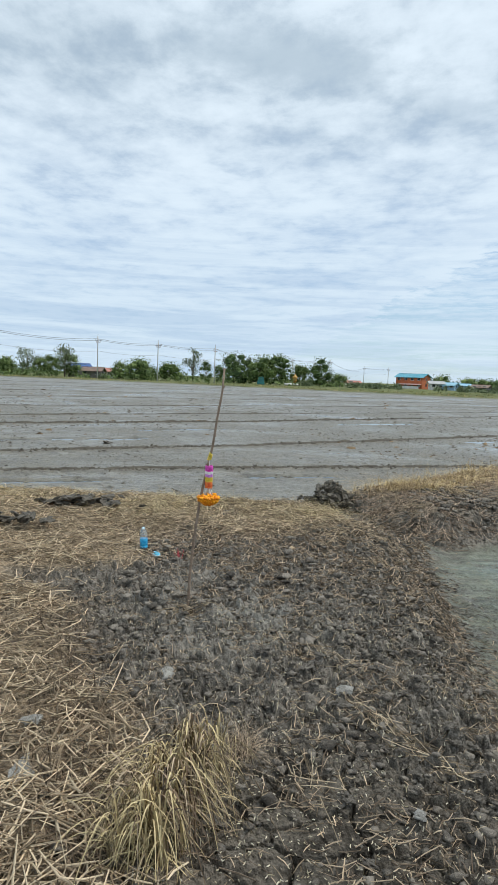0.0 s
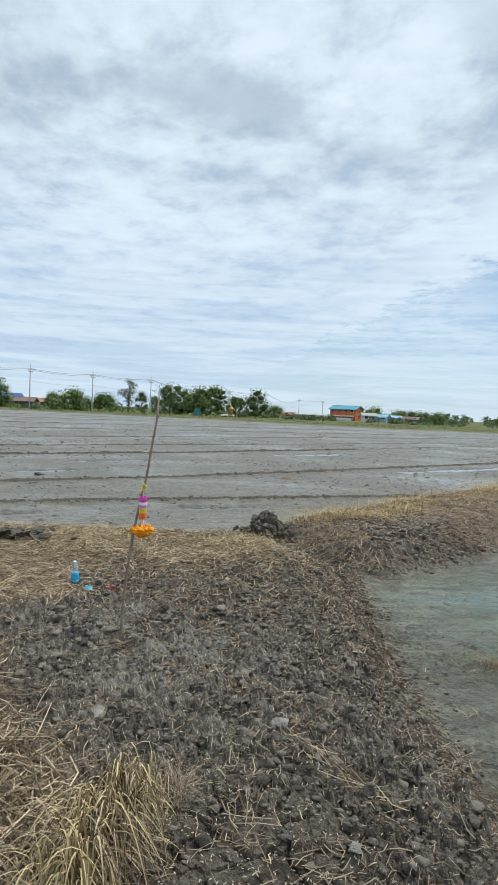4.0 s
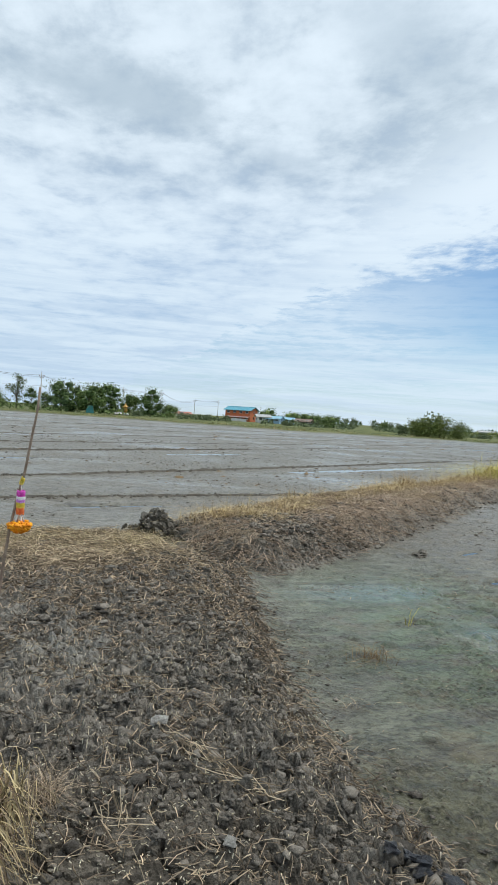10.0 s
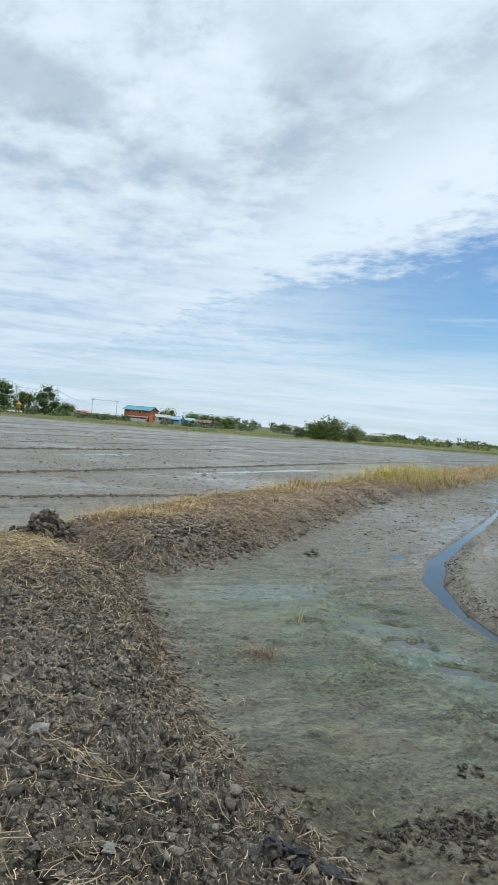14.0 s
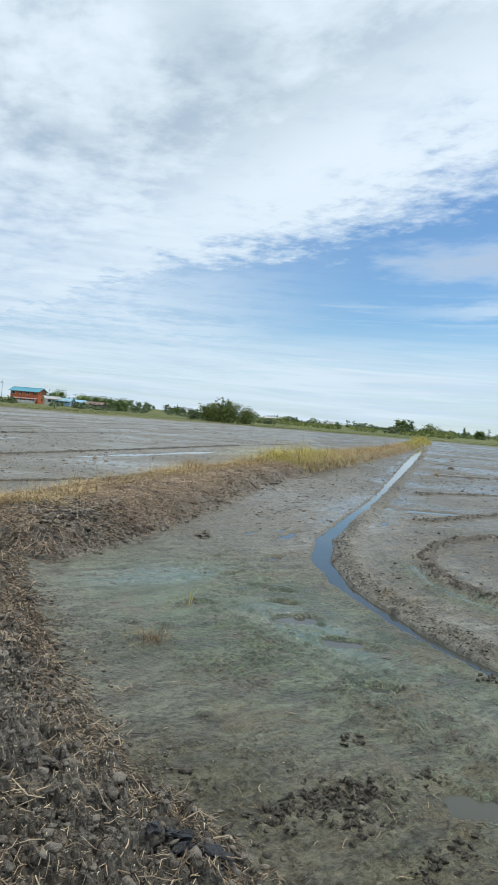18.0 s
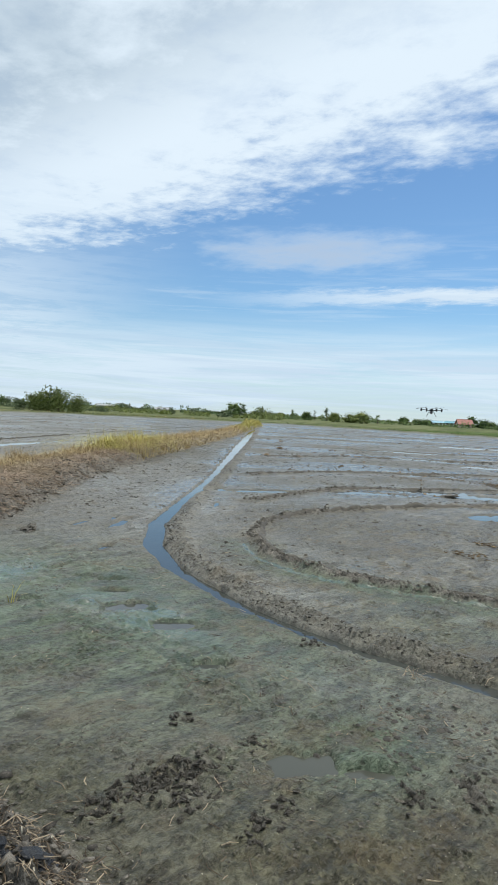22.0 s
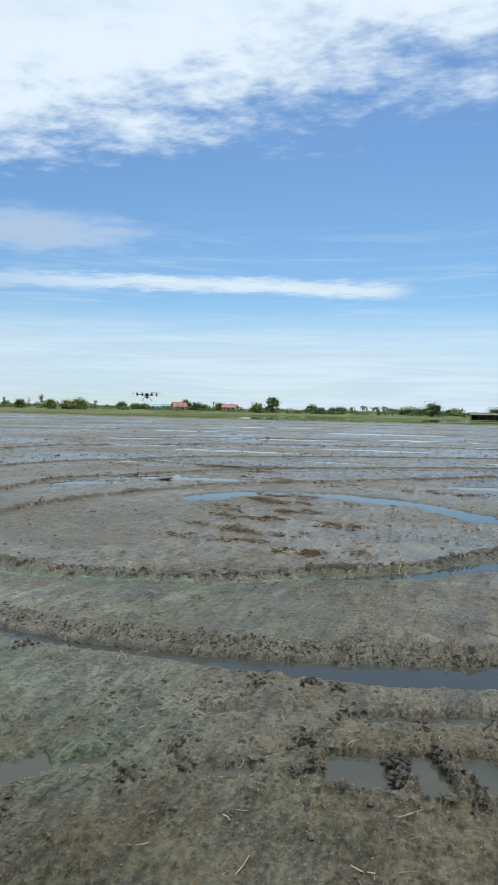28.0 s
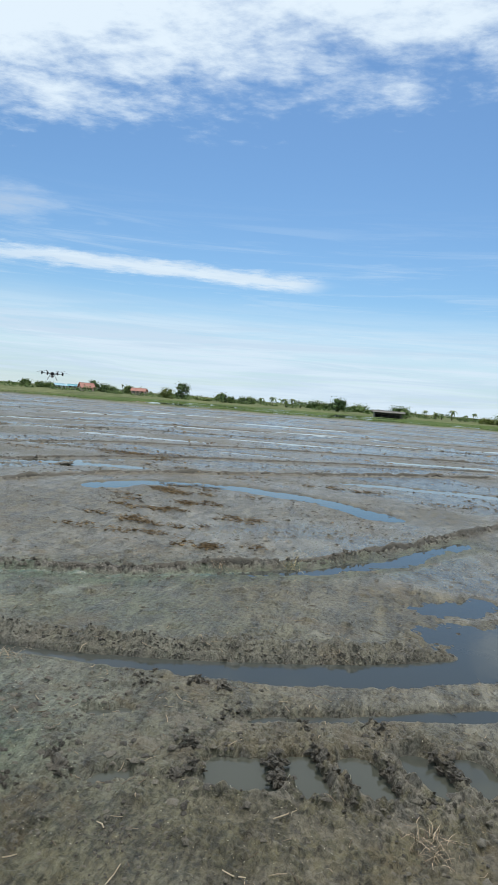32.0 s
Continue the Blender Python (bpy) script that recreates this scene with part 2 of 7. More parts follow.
RIDGE = surface("turned_wet_mud", (0.05, 0.042, 0.032), (0.15, 0.13, 0.10), 0.65, 9.0, bump=1.0)
BLACK_MUD = surface("black_wet_mud", (0.016, 0.016, 0.018), (0.05, 0.05, 0.055), 0.3, 14.0, bump=0.6, spec=0.5)
DEBRIS = surface("dark_rotted_straw", (0.085, 0.058, 0.034), (0.25, 0.175, 0.10), 0.85, 6.0, spread=0.6)
ROT = surface("rotted_straw", (0.13, 0.083, 0.042), (0.38, 0.26, 0.135), 0.85, 6.0, spread=0.7)
LEAF_YELLOW = surface("yellow_green_leaves", (0.11, 0.14, 0.03), (0.28, 0.31, 0.09), 0.6, 0.4, spread=0.9, bump=0)
CONCRETE = surface("concrete", (0.42, 0.41, 0.39), (0.62, 0.60, 0.57), 0.85, 1.5)
STEEL = surface("weathered_steel", (0.16, 0.16, 0.17), (0.30, 0.30, 0.31), 0.5, 4.0, metal=0.6)
CABLE = surface("cable", (0.03, 0.03, 0.035), (0.07, 0.07, 0.075), 0.6, 1.0, bump=0)
PORCELAIN = surface("porcelain", (0.30, 0.18, 0.12), (0.42, 0.28, 0.2), 0.3, 2.0, bump=0)
ORANGE_WALL = surface("orange_red_brick_wall", (0.42, 0.115, 0.05), (0.58, 0.19, 0.085), 0.85, 0.8)
WHITE_WALL = surface("white_wall", (0.55, 0.54, 0.52), (0.74, 0.73, 0.71), 0.85, 0.6)
BLUE_WALL = surface("pale_blue_wall", (0.22, 0.36, 0.52), (0.34, 0.50, 0.66), 0.8, 0.6)
GREY_WALL = surface("grey_timber_wall", (0.12, 0.11, 0.10), (0.26, 0.24, 0.22), 0.85, 0.8)
PINK_WALL = surface("pale_pink_wall", (0.5, 0.36, 0.32), (0.66, 0.52, 0.47), 0.85, 0.6)
TEAL_ROOF = surface("teal_blue_metal_roof", (0.05, 0.27, 0.36), (0.10, 0.38, 0.48), 0.4, 0.7, spec=0.5)
PALE_BLUE_ROOF = surface("pale_blue_metal_roof", (0.20, 0.42, 0.54), (0.32, 0.55, 0.66), 0.45, 0.7, spec=0.5)
BLUE_ROOF = surface("blue_metal_roof", (0.04, 0.10, 0.28), (0.09, 0.17, 0.38), 0.45, 0.7)
RUST_ROOF = surface("brown_sheet_roof", (0.16, 0.10, 0.075), (0.30, 0.22, 0.18), 0.7, 0.7)
RED_ROOF = surface("red_tile_roof", (0.38, 0.15, 0.115), (0.54, 0.26, 0.21), 0.75, 0.7)
PINK_ROOF = surface("faded_pink_sheet_roof", (0.60, 0.36, 0.32), (0.76, 0.54, 0.49), 0.6, 0.7)
GREY_ROOF = surface("grey_sheet_roof", (0.34, 0.34, 0.33), (0.55, 0.55, 0.54), 0.55, 0.7)
DARK = surface("dark_interior", (0.02, 0.02, 0.02), (0.05, 0.048, 0.045), 0.9, 1.0, bump=0)
PANE = surface("window_glass", (0.03, 0.035, 0.04), (0.06, 0.07, 0.08), 0.08, 1.0, bump=0, spec=0.6)
TARP = surface("teal_tarpaulin", (0.02, 0.12, 0.12), (0.05, 0.22, 0.21), 0.6, 1.0)
GOLD = surface("golden_paint", (0.40, 0.22, 0.05), (0.55, 0.34, 0.10), 0.4, 1.0, metal=0.2)
MARIGOLD = surface("orange_marigold_petals", (0.78, 0.22, 0.005), (0.95, 0.42, 0.015), 0.6, 60.0, spread=0.6, bump=0)
MAGENTA = surface("magenta_flowers", (0.50, 0.03, 0.30), (0.72, 0.10, 0.50), 0.6, 60.0, spread=0.5, bump=0)
LILAC = surface("lilac_flowers", (0.50, 0.16, 0.55), (0.70, 0.34, 0.72), 0.6, 60.0, spread=0.5, bump=0)
PETAL_WHITE = surface("white_flowers", (0.70, 0.68, 0.64), (0.85, 0.84, 0.80), 0.6, 60.0, bump=0)
PETAL_YELLOW = surface("yellow_flowers", (0.62, 0.46, 0.04), (0.80, 0.62, 0.10), 0.6, 60.0, spread=0.5, bump=0)
PETAL_RED = surface("red_orange_flowers", (0.70, 0.10, 0.03), (0.85, 0.24, 0.06), 0.6, 60.0, spread=0.5, bump=0)
RED_STICK = surface("red_incense", (0.45, 0.03, 0.05), (0.62, 0.08, 0.10), 0.7, 40.0, bump=0)
CYAN = surface("cyan_plastic", (0.05, 0.45, 0.68), (0.10, 0.55, 0.78), 0.35, 30.0, bump=0)
CYAN_PALE = surface("white_blue_plastic", (0.55, 0.75, 0.82), (0.70, 0.85, 0.9), 0.35, 30.0, bump=0)
RICE_GREEN = surface("young_rice", (0.065, 0.105, 0.02), (0.14, 0.195, 0.04), 0.7, 0.08, spread=0.5, bump=0)
DRONE_BLACK = surface("black_carbon", (0.015, 0.015, 0.017), (0.035, 0.035, 0.04), 0.45, 6.0)
DRONE_GREY = surface("grey_tank_plastic", (0.12, 0.12, 0.13), (0.2, 0.2, 0.21), 0.5, 4.0)

clear_plastic, ct, cb = material("clear_bottle_plastic")
cb.inputs["Base Color"].default_value = (0.85, 0.93, 0.97, 1)
cb.inputs["Roughness"].default_value, cb.inputs["IOR"].default_value = 0.08, 1.2
cb.inputs["Transmission Weight"].default_value = 0.85
blue_drink, ct, cb = material("blue_label_plastic")
tex = noise_node(ct, node(ct, "ShaderNodeTexCoord").outputs["Object"], 40.0, 3.0)
ct.links.new(mix_node(ct, step_node(ct, tex, 0.35, 0.65), (0.02, 0.33, 0.62), (0.06, 0.48, 0.80)), cb.inputs["Base Color"])
cb.inputs["Roughness"].default_value = 0.2

# water: still, murky, with the sky in it
WATER, t, b = material("murky_water")
where = node(t, "ShaderNodeTexCoord").outputs["Object"]
murk = noise_node(t, where, 0.8, 4.0)
plan_xy = node(t, "ShaderNodeSeparateXYZ", ins={0: where}).outputs
stirred = math_node(t, "MULTIPLY_ADD", math_node(t, "MAXIMUM", math_node(t, "SUBTRACT", plan_xy[1], 2.6), 0.0), 1.2, plan_xy[0])
t.links.new(mix_node(t, step_node(t, math_node(t, "MULTIPLY_ADD", murk, 0.5, stirred), 4.3, 4.75), (0.074, 0.076, 0.060), (0.060, 0.064, 0.056)), b.inputs["Base Color"])
b.inputs["Roughness"].default_value, b.inputs["IOR"].default_value = 0.03, 1.33
rip = noise_node(t, where, 9.0, 3.0)
rb = node(t, "ShaderNodeBump", ins={"Strength": 0.06, "Distance": 0.01, "Height": rip})
t.links.new(rb.outputs[0], b.inputs["Normal"])

# ground: clod soil on the banks, wet grey mud in the paddies, algae, straw-littered soil, far grassland
GROUND, t, b = material("ground")
where = node(t, "ShaderNodeTexCoord").outputs["Object"]
kind_a = node(t, "ShaderNodeAttribute", attribute_name="cover")
ca = node(t, "ShaderNodeSeparateColor", ins={0: kind_a.outputs["Color"]})
kind_b = node(t, "ShaderNodeAttribute", attribute_name="state")
cb2 = node(t, "ShaderNodeSeparateColor", ins={0: kind_b.outputs["Color"]})
m_bank, m_algae, m_grass = ca.outputs[0], ca.outputs[1], ca.outputs[2]
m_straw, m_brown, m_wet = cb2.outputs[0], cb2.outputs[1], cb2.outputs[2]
n_patch = noise_node(t, where, 0.45, 5.0, 0.6, 0.3)
n_mid = noise_node(t, where, 3.5, 9.0, 0.68, 0.3)
n_fine = noise_node(t, where, 28.0, 5.0, 0.65)
n_grit = noise_node(t, where, 130.0, 4.0, 0.65)
blocks = node(t, "ShaderNodeTexVoronoi", ins={"Vector": where, "Scale": 16.0})
n_block = node(t, "ShaderNodeSeparateColor", ins={0: blocks.outputs["Color"]}).outputs[0]
smear = node(t, "ShaderNodeMapping", ins={0: where, 2: (0, 0, radians(-40)), 3: (1.0, 3.2, 1.0)}).outputs[0]
n_smear = noise_node(t, smear, 2.2, 10.0, 0.70, 0.5)
soil = mix_node(t, step_node(t, math_node(t, "MULTIPLY_ADD", n_fine, 0.5, math_node(t, "MULTIPLY", n_mid, 0.5)), 0.42, 0.58), (0.087, 0.077, 0.064), (0.345, 0.305, 0.255))
soil = mix_node(t, math_node(t, "MULTIPLY", n_block, 0.45), soil, (0.225, 0.203, 0.168))
soil = mix_node(t, step_node(t, n_grit, 0.55, 0.72, 0.0, 0.6), soil, (0.29, 0.26, 0.215))
soil = mix_node(t, step_node(t, n_grit, 0.46, 0.32, 0.0, 0.6), soil, (0.04, 0.035, 0.03))
mud = mix_node(t, step_node(t, math_node(t, "MULTIPLY_ADD", n_fine, 0.45, math_node(t, "MULTIPLY", n_smear, 0.55)), 0.38, 0.60), (0.090, 0.081, 0.061), (0.285, 0.265, 0.213))
n_speck = noise_node(t, where, 62.0, 3.0, 0.6)
mud = mix_node(t, step_node(t, n_fine, 0.54, 0.66, 0.0, 0.6), mud, (0.075, 0.062, 0.046))

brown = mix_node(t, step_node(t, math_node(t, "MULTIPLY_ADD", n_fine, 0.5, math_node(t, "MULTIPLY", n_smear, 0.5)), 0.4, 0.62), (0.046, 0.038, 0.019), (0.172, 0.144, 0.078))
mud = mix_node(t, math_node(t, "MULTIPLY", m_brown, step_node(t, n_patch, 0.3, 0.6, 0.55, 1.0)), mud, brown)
slime = mix_node(t, step_node(t, math_node(t, "MULTIPLY_ADD", n_fine, 0.45, math_node(t, "MULTIPLY", n_smear, 0.55)), 0.38, 0.61), (0.026, 0.044, 0.019), (0.152, 0.188, 0.115))
slime = mix_node(t, step_node(t, noise_node(t, where, 1.6, 6.0, 0.68, 0.6), 0.53, 0.63, 0.0, 0.85), slime, (0.03, 0.062, 0.036))
mud = mix_node(t, math_node(t, "MULTIPLY", m_algae, step_node(t, math_node(t, "MULTIPLY_ADD", n_smear, 0.5, math_node(t, "MULTIPLY", n_mid, 0.5)), 0.36, 0.54, 0.15, 1.0)), mud, slime)
mud = mix_node(t, math_node(t, "MULTIPLY", m_algae, math_node(t, "MULTIPLY", math_node(t, "MAXIMUM", m_wet, 0.0), step_node(t, n_mid, 0.36, 0.55, 0.2, 0.6))), mud, (0.085, 0.15, 0.135))
n_hue = noise_node(t, where, 1.3, 9.0, 0.7, 0.4)
mud = mix_node(t, step_node(t, n_hue, 0.54, 0.63, 0.0, 0.4), mud, (0.165, 0.12, 0.06))
mud = mix_node(t, step_node(t, n_hue, 0.45, 0.36, 0.0, 0.3), mud, (0.25, 0.24, 0.19))
soil = mix_node(t, step_node(t, noise_node(t, where, 0.9, 8.0, 0.7, 0.3), 0.55, 0.66, 0.0, 0.5), soil, (0.28, 0.258, 0.222))
m_dried = kind_b.outputs["Alpha"]
soil = mix_node(t, math_node(t, "MULTIPLY", step_node(t, m_dried, 0.0, 1.0, 0.0, 0.8), step_node(t, n_mid, 0.38, 0.58)), soil, (0.40, 0.38, 0.335))
soil = mix_node(t, step_node(t, m_dried, 0.0, -1.0, 0.0, 0.75), soil, (0.55, 0.53, 0.50), "MULTIPLY")
litter = mix_node(t, step_node(t, n_fine, 0.38, 0.6), (0.16, 0.122, 0.082), (0.50, 0.385, 0.257))
soil = mix_node(t, math_node(t, "MULTIPLY", m_straw, step_node(t, n_mid, 0.33, 0.52, 0.45, 1.0)), soil, litter)
n_fleck = noise_node(t, where, 9.0, 8.0, 0.74)
n_fleck_b = noise_node(t, where, 2.6, 9.0, 0.74)
# crumbs lie thicker over the ploughed middle of the fields than by the trodden bank
ploughed = step_node(t, node(t, "ShaderNodeVectorMath", operation="LENGTH", ins={0: where}).outputs["Value"], 6.0, 12.0)
mud = mix_node(t, math_node(t, "MULTIPLY", math_node(t, "MULTIPLY", ploughed, 0.75), step_node(t, noise_node(t, where, 7.0, 8.0, 0.75), 0.545, 0.585)), mud, (0.06, 0.048, 0.034))
mud = mix_node(t, math_node(t, "MULTIPLY", step_node(t, n_fleck, 0.60, 0.64, 0.0, 0.45), math_node(t, "SUBTRACT", 1.0, math_node(t, "MULTIPLY", m_algae, 0.6))), mud, (0.075, 0.06, 0.042))
mud = mix_node(t, step_node(t, n_fleck_b, 0.58, 0.64, 0.0, 0.35), mud, (0.11, 0.088, 0.06))
mud = mix_node(t, step_node(t, n_speck, 0.58, 0.66, 0.0, 0.25), mud, (0.05, 0.042, 0.031))
mud = mix_node(t, step_node(t, n_grit, 0.60, 0.70, 0.0, 0.15), mud, (0.055, 0.046, 0.034))
mud = mix_node(t, step_node(t, n_grit, 0.42, 0.32, 0.0, 0.12), mud, (0.30, 0.275, 0.22))
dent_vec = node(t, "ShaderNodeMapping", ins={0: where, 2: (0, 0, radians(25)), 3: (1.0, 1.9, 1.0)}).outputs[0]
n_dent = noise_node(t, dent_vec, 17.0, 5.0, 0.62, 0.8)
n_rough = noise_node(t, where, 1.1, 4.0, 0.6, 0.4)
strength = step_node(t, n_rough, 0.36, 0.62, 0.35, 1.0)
# shade in the bump's dents and glints on its crests, put into the mud colour
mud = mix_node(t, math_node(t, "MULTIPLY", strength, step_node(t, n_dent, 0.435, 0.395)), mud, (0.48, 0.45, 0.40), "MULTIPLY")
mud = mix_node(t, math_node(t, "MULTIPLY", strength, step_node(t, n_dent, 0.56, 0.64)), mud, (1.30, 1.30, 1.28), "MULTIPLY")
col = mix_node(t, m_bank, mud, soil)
meadow = mix_node(t, step_node(t, noise_node(t, where, 0.06, 6.0, 0.65), 0.38, 0.62), (0.09, 0.11, 0.038), (0.19, 0.20, 0.085))
rice = mix_node(t, step_node(t, noise_node(t, where, 0.25, 5.0, 0.65), 0.36, 0.64), (0.06, 0.10, 0.02), (0.12, 0.165, 0.038))
meadow = mix_node(t, kind_a.outputs["Alpha"], meadow, rice)
col = mix_node(t, m_grass, col, meadow)
t.links.new(col, b.inputs["Base Color"])
# a film of water lies in low smooth stretches of the mud
n_film = noise_node(t, where, 0.16, 7.0, 0.62, 0.5)
film = math_node(t, "MULTIPLY_ADD", n_smear, 0.3, math_node(t, "MULTIPLY_ADD", n_film, 0.7, math_node(t, "MULTIPLY", m_wet, 0.22)))
film = step_node(t, film, 0.47, 0.64)
gloss = node(t, "ShaderNodeMix", ins={0: film, 2: step_node(t, n_smear, 0.35, 0.62, 0.34, 0.56), 3: 0.2}).outputs[0]
dry = math_node(t, "MAXIMUM", m_bank, m_grass)
gloss = node(t, "ShaderNodeMix", ins={0: dry, 2: gloss, 3: 0.88}).outputs[0]
t.links.new(gloss, b.inputs["Roughness"])
relief_soil = math_node(t, "MULTIPLY_ADD", n_fine, 0.7, math_node(t, "MULTIPLY_ADD", n_grit, 0.4, math_node(t, "MULTIPLY", n_mid, 0.9)))
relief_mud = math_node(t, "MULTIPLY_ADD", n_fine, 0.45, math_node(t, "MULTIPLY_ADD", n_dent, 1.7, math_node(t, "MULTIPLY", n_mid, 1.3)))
relief = node(t, "ShaderNodeMix", ins={0: dry, 2: relief_mud, 3: relief_soil}).outputs[0]
wet_film = math_node(t, "MULTIPLY", film, math_node(t, "SUBTRACT", 1.0, dry))
gb = node(t, "ShaderNodeBump", ins={"Strength": 0.75, "Distance": 0.035, "Height": relief})
t.links.new(math_node(t, "MULTIPLY_ADD", wet_film, -0.68, math_node(t, "MULTIPLY_ADD", dry, 0.15, 0.8)), gb.inputs["Strength"])
t.links.new(math_node(t, "MULTIPLY_ADD", dry, -0.38, 0.5), b.inputs["Specular IOR Level"])
t.links.new(gb.outputs[0], b.inputs["Normal"])

# ---- mesh helpers ----


def quads(name, verts, faces, mat, parent=None):
    """One mesh object from arrays of corners and four-cornered faces."""
    me = bpy.data.meshes.new(name)
    v, f = np.asarray(verts, np.float32), np.asarray(faces, np.int32)
    me.vertices.add(len(v))
    me.vertices.foreach_set("co", v.ravel())
    me.loops.add(f.size)
    me.loops.foreach_set("vertex_index", f.ravel())
    me.polygons.add(len(f))
    me.polygons.foreach_set("loop_start", np.arange(0, f.size, f.shape[1], dtype=np.int32))
    me.update(calc_edges=True)
    me.materials.append(mat)
    ob = new(name, me)
    if parent:
        ob.parent = parent
    return ob


def smooth(ob):
    ob.data.polygons.foreach_set("use_smooth", np.ones(len(ob.data.polygons), bool))
    return ob


def part(name, bm, mat, parent, label=""):
    """Links a bmesh as one mesh object under a thing or a part."""
    me = bpy.data.meshes.new(name)
    bm.to_mesh(me)
    bm.free()
    me.materials.append(mat)
    ob = new(name, me)
    ob.parent = parent
    return tagged(ob, label) if label else ob


def box_bm(size, at=(0, 0, 0), bevel=0.0):
    bm = bmesh.new()
    bmesh.ops.create_cube(bm, size=1.0, matrix=Matrix.Translation(at) @ Matrix.Diagonal((*size, 1)))
    if bevel:
        bmesh.ops.bevel(bm, geom=bm.edges[:], offset=bevel, segments=2, affect="EDGES")
    return bm


def add_box(bm, size, at, turn=None):
    m = Matrix.Translation(at) @ (turn or Matrix.Identity(4)) @ Matrix.Diagonal((*size, 1))
    bmesh.ops.create_cube(bm, size=1.0, matrix=m)


def tube_bm(points, radii, sides=8, bm=None):
    """A tapered tube along points, closed at both ends."""
    bm = bm or bmesh.new()
    pts = [Vector(p) for p in points]
    rings = []
    for i, p in enumerate(pts):
        way = (pts[min(i + 1, len(pts) - 1)] - pts[max(i - 1, 0)]).normalized()
        side = way.cross(Vector((0.31, 0.95, 0.05))).normalized()
        top = way.cross(side)
        r = radii[i] if isinstance(radii, (list, tuple)) else radii
        rings.append([bm.verts.new(p + side * math.cos(a) * r + top * math.sin(a) * r) for a in [2 * math.pi * k / sides for k in range(sides)]])
    for a, b in zip(rings, rings[1:]):
        for k in range(sides):
            bm.faces.new((a[k], a[(k + 1) % sides], b[(k + 1) % sides], b[k])).smooth = True
    bm.faces.new(rings[0][::-1])
    bm.faces.new(rings[-1])
    return bm


def lathe_bm(profile, sides=20, bm=None, at=(0, 0, 0)):
    """A turned body from (radius, height) pairs."""
    bm = bm or bmesh.new()
    rings = [[bm.verts.new((at[0] + r * math.cos(2 * math.pi * k / sides), at[1] + r * math.sin(2 * math.pi * k / sides), at[2] + z)) for k in range(sides)] for r, z in profile]
    for a, b in zip(rings, rings[1:]):
        for k in range(sides):
            bm.faces.new((a[k], a[(k + 1) % sides], b[(k + 1) % sides], b[k])).smooth = True
    bm.faces.new(rings[0][::-1])
    bm.faces.new(rings[-1])
    return bm


def empty(name, x, y, z, turn=0.0):
    ob = new(name)
    ob.matrix_world = pose(x, y, z, 0, 0, turn)
    return ob


def spot(az, d):
    """Plan place at a bearing (degrees clockwise from +y) and distance from the origin."""
    return math.sin(radians(az)) * d, math.cos(radians(az)) * d


rng = np.random.default_rng(7)


def lattice(ix, iy, seed):
    n = (ix.astype(np.int64) * 374761393 + iy.astype(np.int64) * 668265263 + seed * 974634777) & 0xFFFFFFFF
    n = ((n ^ (n >> 13)) * 1274126177) & 0xFFFFFFFF
    return ((n ^ (n >> 16)) & 0xFFFFFF) / float(0xFFFFFF)


def vnoise(x, y, seed):
    ix, iy = np.floor(x), np.floor(y)
    fx, fy = x - ix, y - iy
    fx, fy = fx * fx * (3 - 2 * fx), fy * fy * (3 - 2 * fy)
    a, b = lattice(ix, iy, seed), lattice(ix + 1, iy, seed)
    c, d = lattice(ix, iy + 1, seed), lattice(ix + 1, iy + 1, seed)
    return (a + (b - a) * fx) * (1 - fy) + (c + (d - c) * fx) * fy


def fbm(x, y, cell, octaves, seed, gain=0.5):
    total, amp, norm = 0.0, 1.0, 0.0
    for k in range(octaves):
        total = total + amp * vnoise(x / cell * 2**k + 13.7 * k, y / cell * 2**k - 7.3 * k, seed + k)
        norm, amp = norm + amp, amp * gain
    return total / norm - 0.5


def cells(x, y, cell, seed):
    """Distance to the nearest and second scattered point in cells, and the nearest one's random value."""
    u, v = x / cell, y / cell
    ix, iy = np.floor(u), np.floor(v)
    f1, f2, who = np.full(u.shape, 9.0), np.full(u.shape, 9.0), np.zeros(u.shape)
    for dx in (-1, 0, 1):
        for dy in (-1, 0, 1):
            cx, cy = ix + dx, iy + dy
            d = np.hypot(cx + lattice(cx, cy, seed) - u, cy + lattice(cx, cy, seed + 1) - v)
            near = d < f1
            f2 = np.where(near, f1, np.minimum(f2, d))
            who = np.where(near, lattice(cx, cy, seed + 2), who)
            f1 = np.where(near, d, f1)
    return f1, f2, who


def sstep(v, a, b):
    s = np.clip((v - a) / (b - a), 0, 1)
    return s * s * (3 - 2 * s)


def line_dist(x, y, pts, reach=2.5):
    """Distance to a polyline, and which side of it (positive to its right); far off it is 99."""
    out, side = np.full(x.shape, 99.0), np.ones(x.shape)
    for (ax, ay), (bx, by) in zip(pts, pts[1:]):
        near = (x > min(ax, bx) - reach) & (x < max(ax, bx) + reach) & (y > min(ay, by) - reach) & (y < max(ay, by) + reach)
        if not near.any():
            continue
        qx, qy, dx, dy = x[near] - ax, y[near] - ay, bx - ax, by - ay
        s = np.clip((qx * dx + qy * dy) / (dx * dx + dy * dy), 0, 1)
        d = np.hypot(qx - s * dx, qy - s * dy)
        old = out[near]
        better = d < old
        out[near] = np.where(better, d, old)
        side[near] = np.where(better, np.sign(qx * dy - qy * dx), side[near])
    return out, side


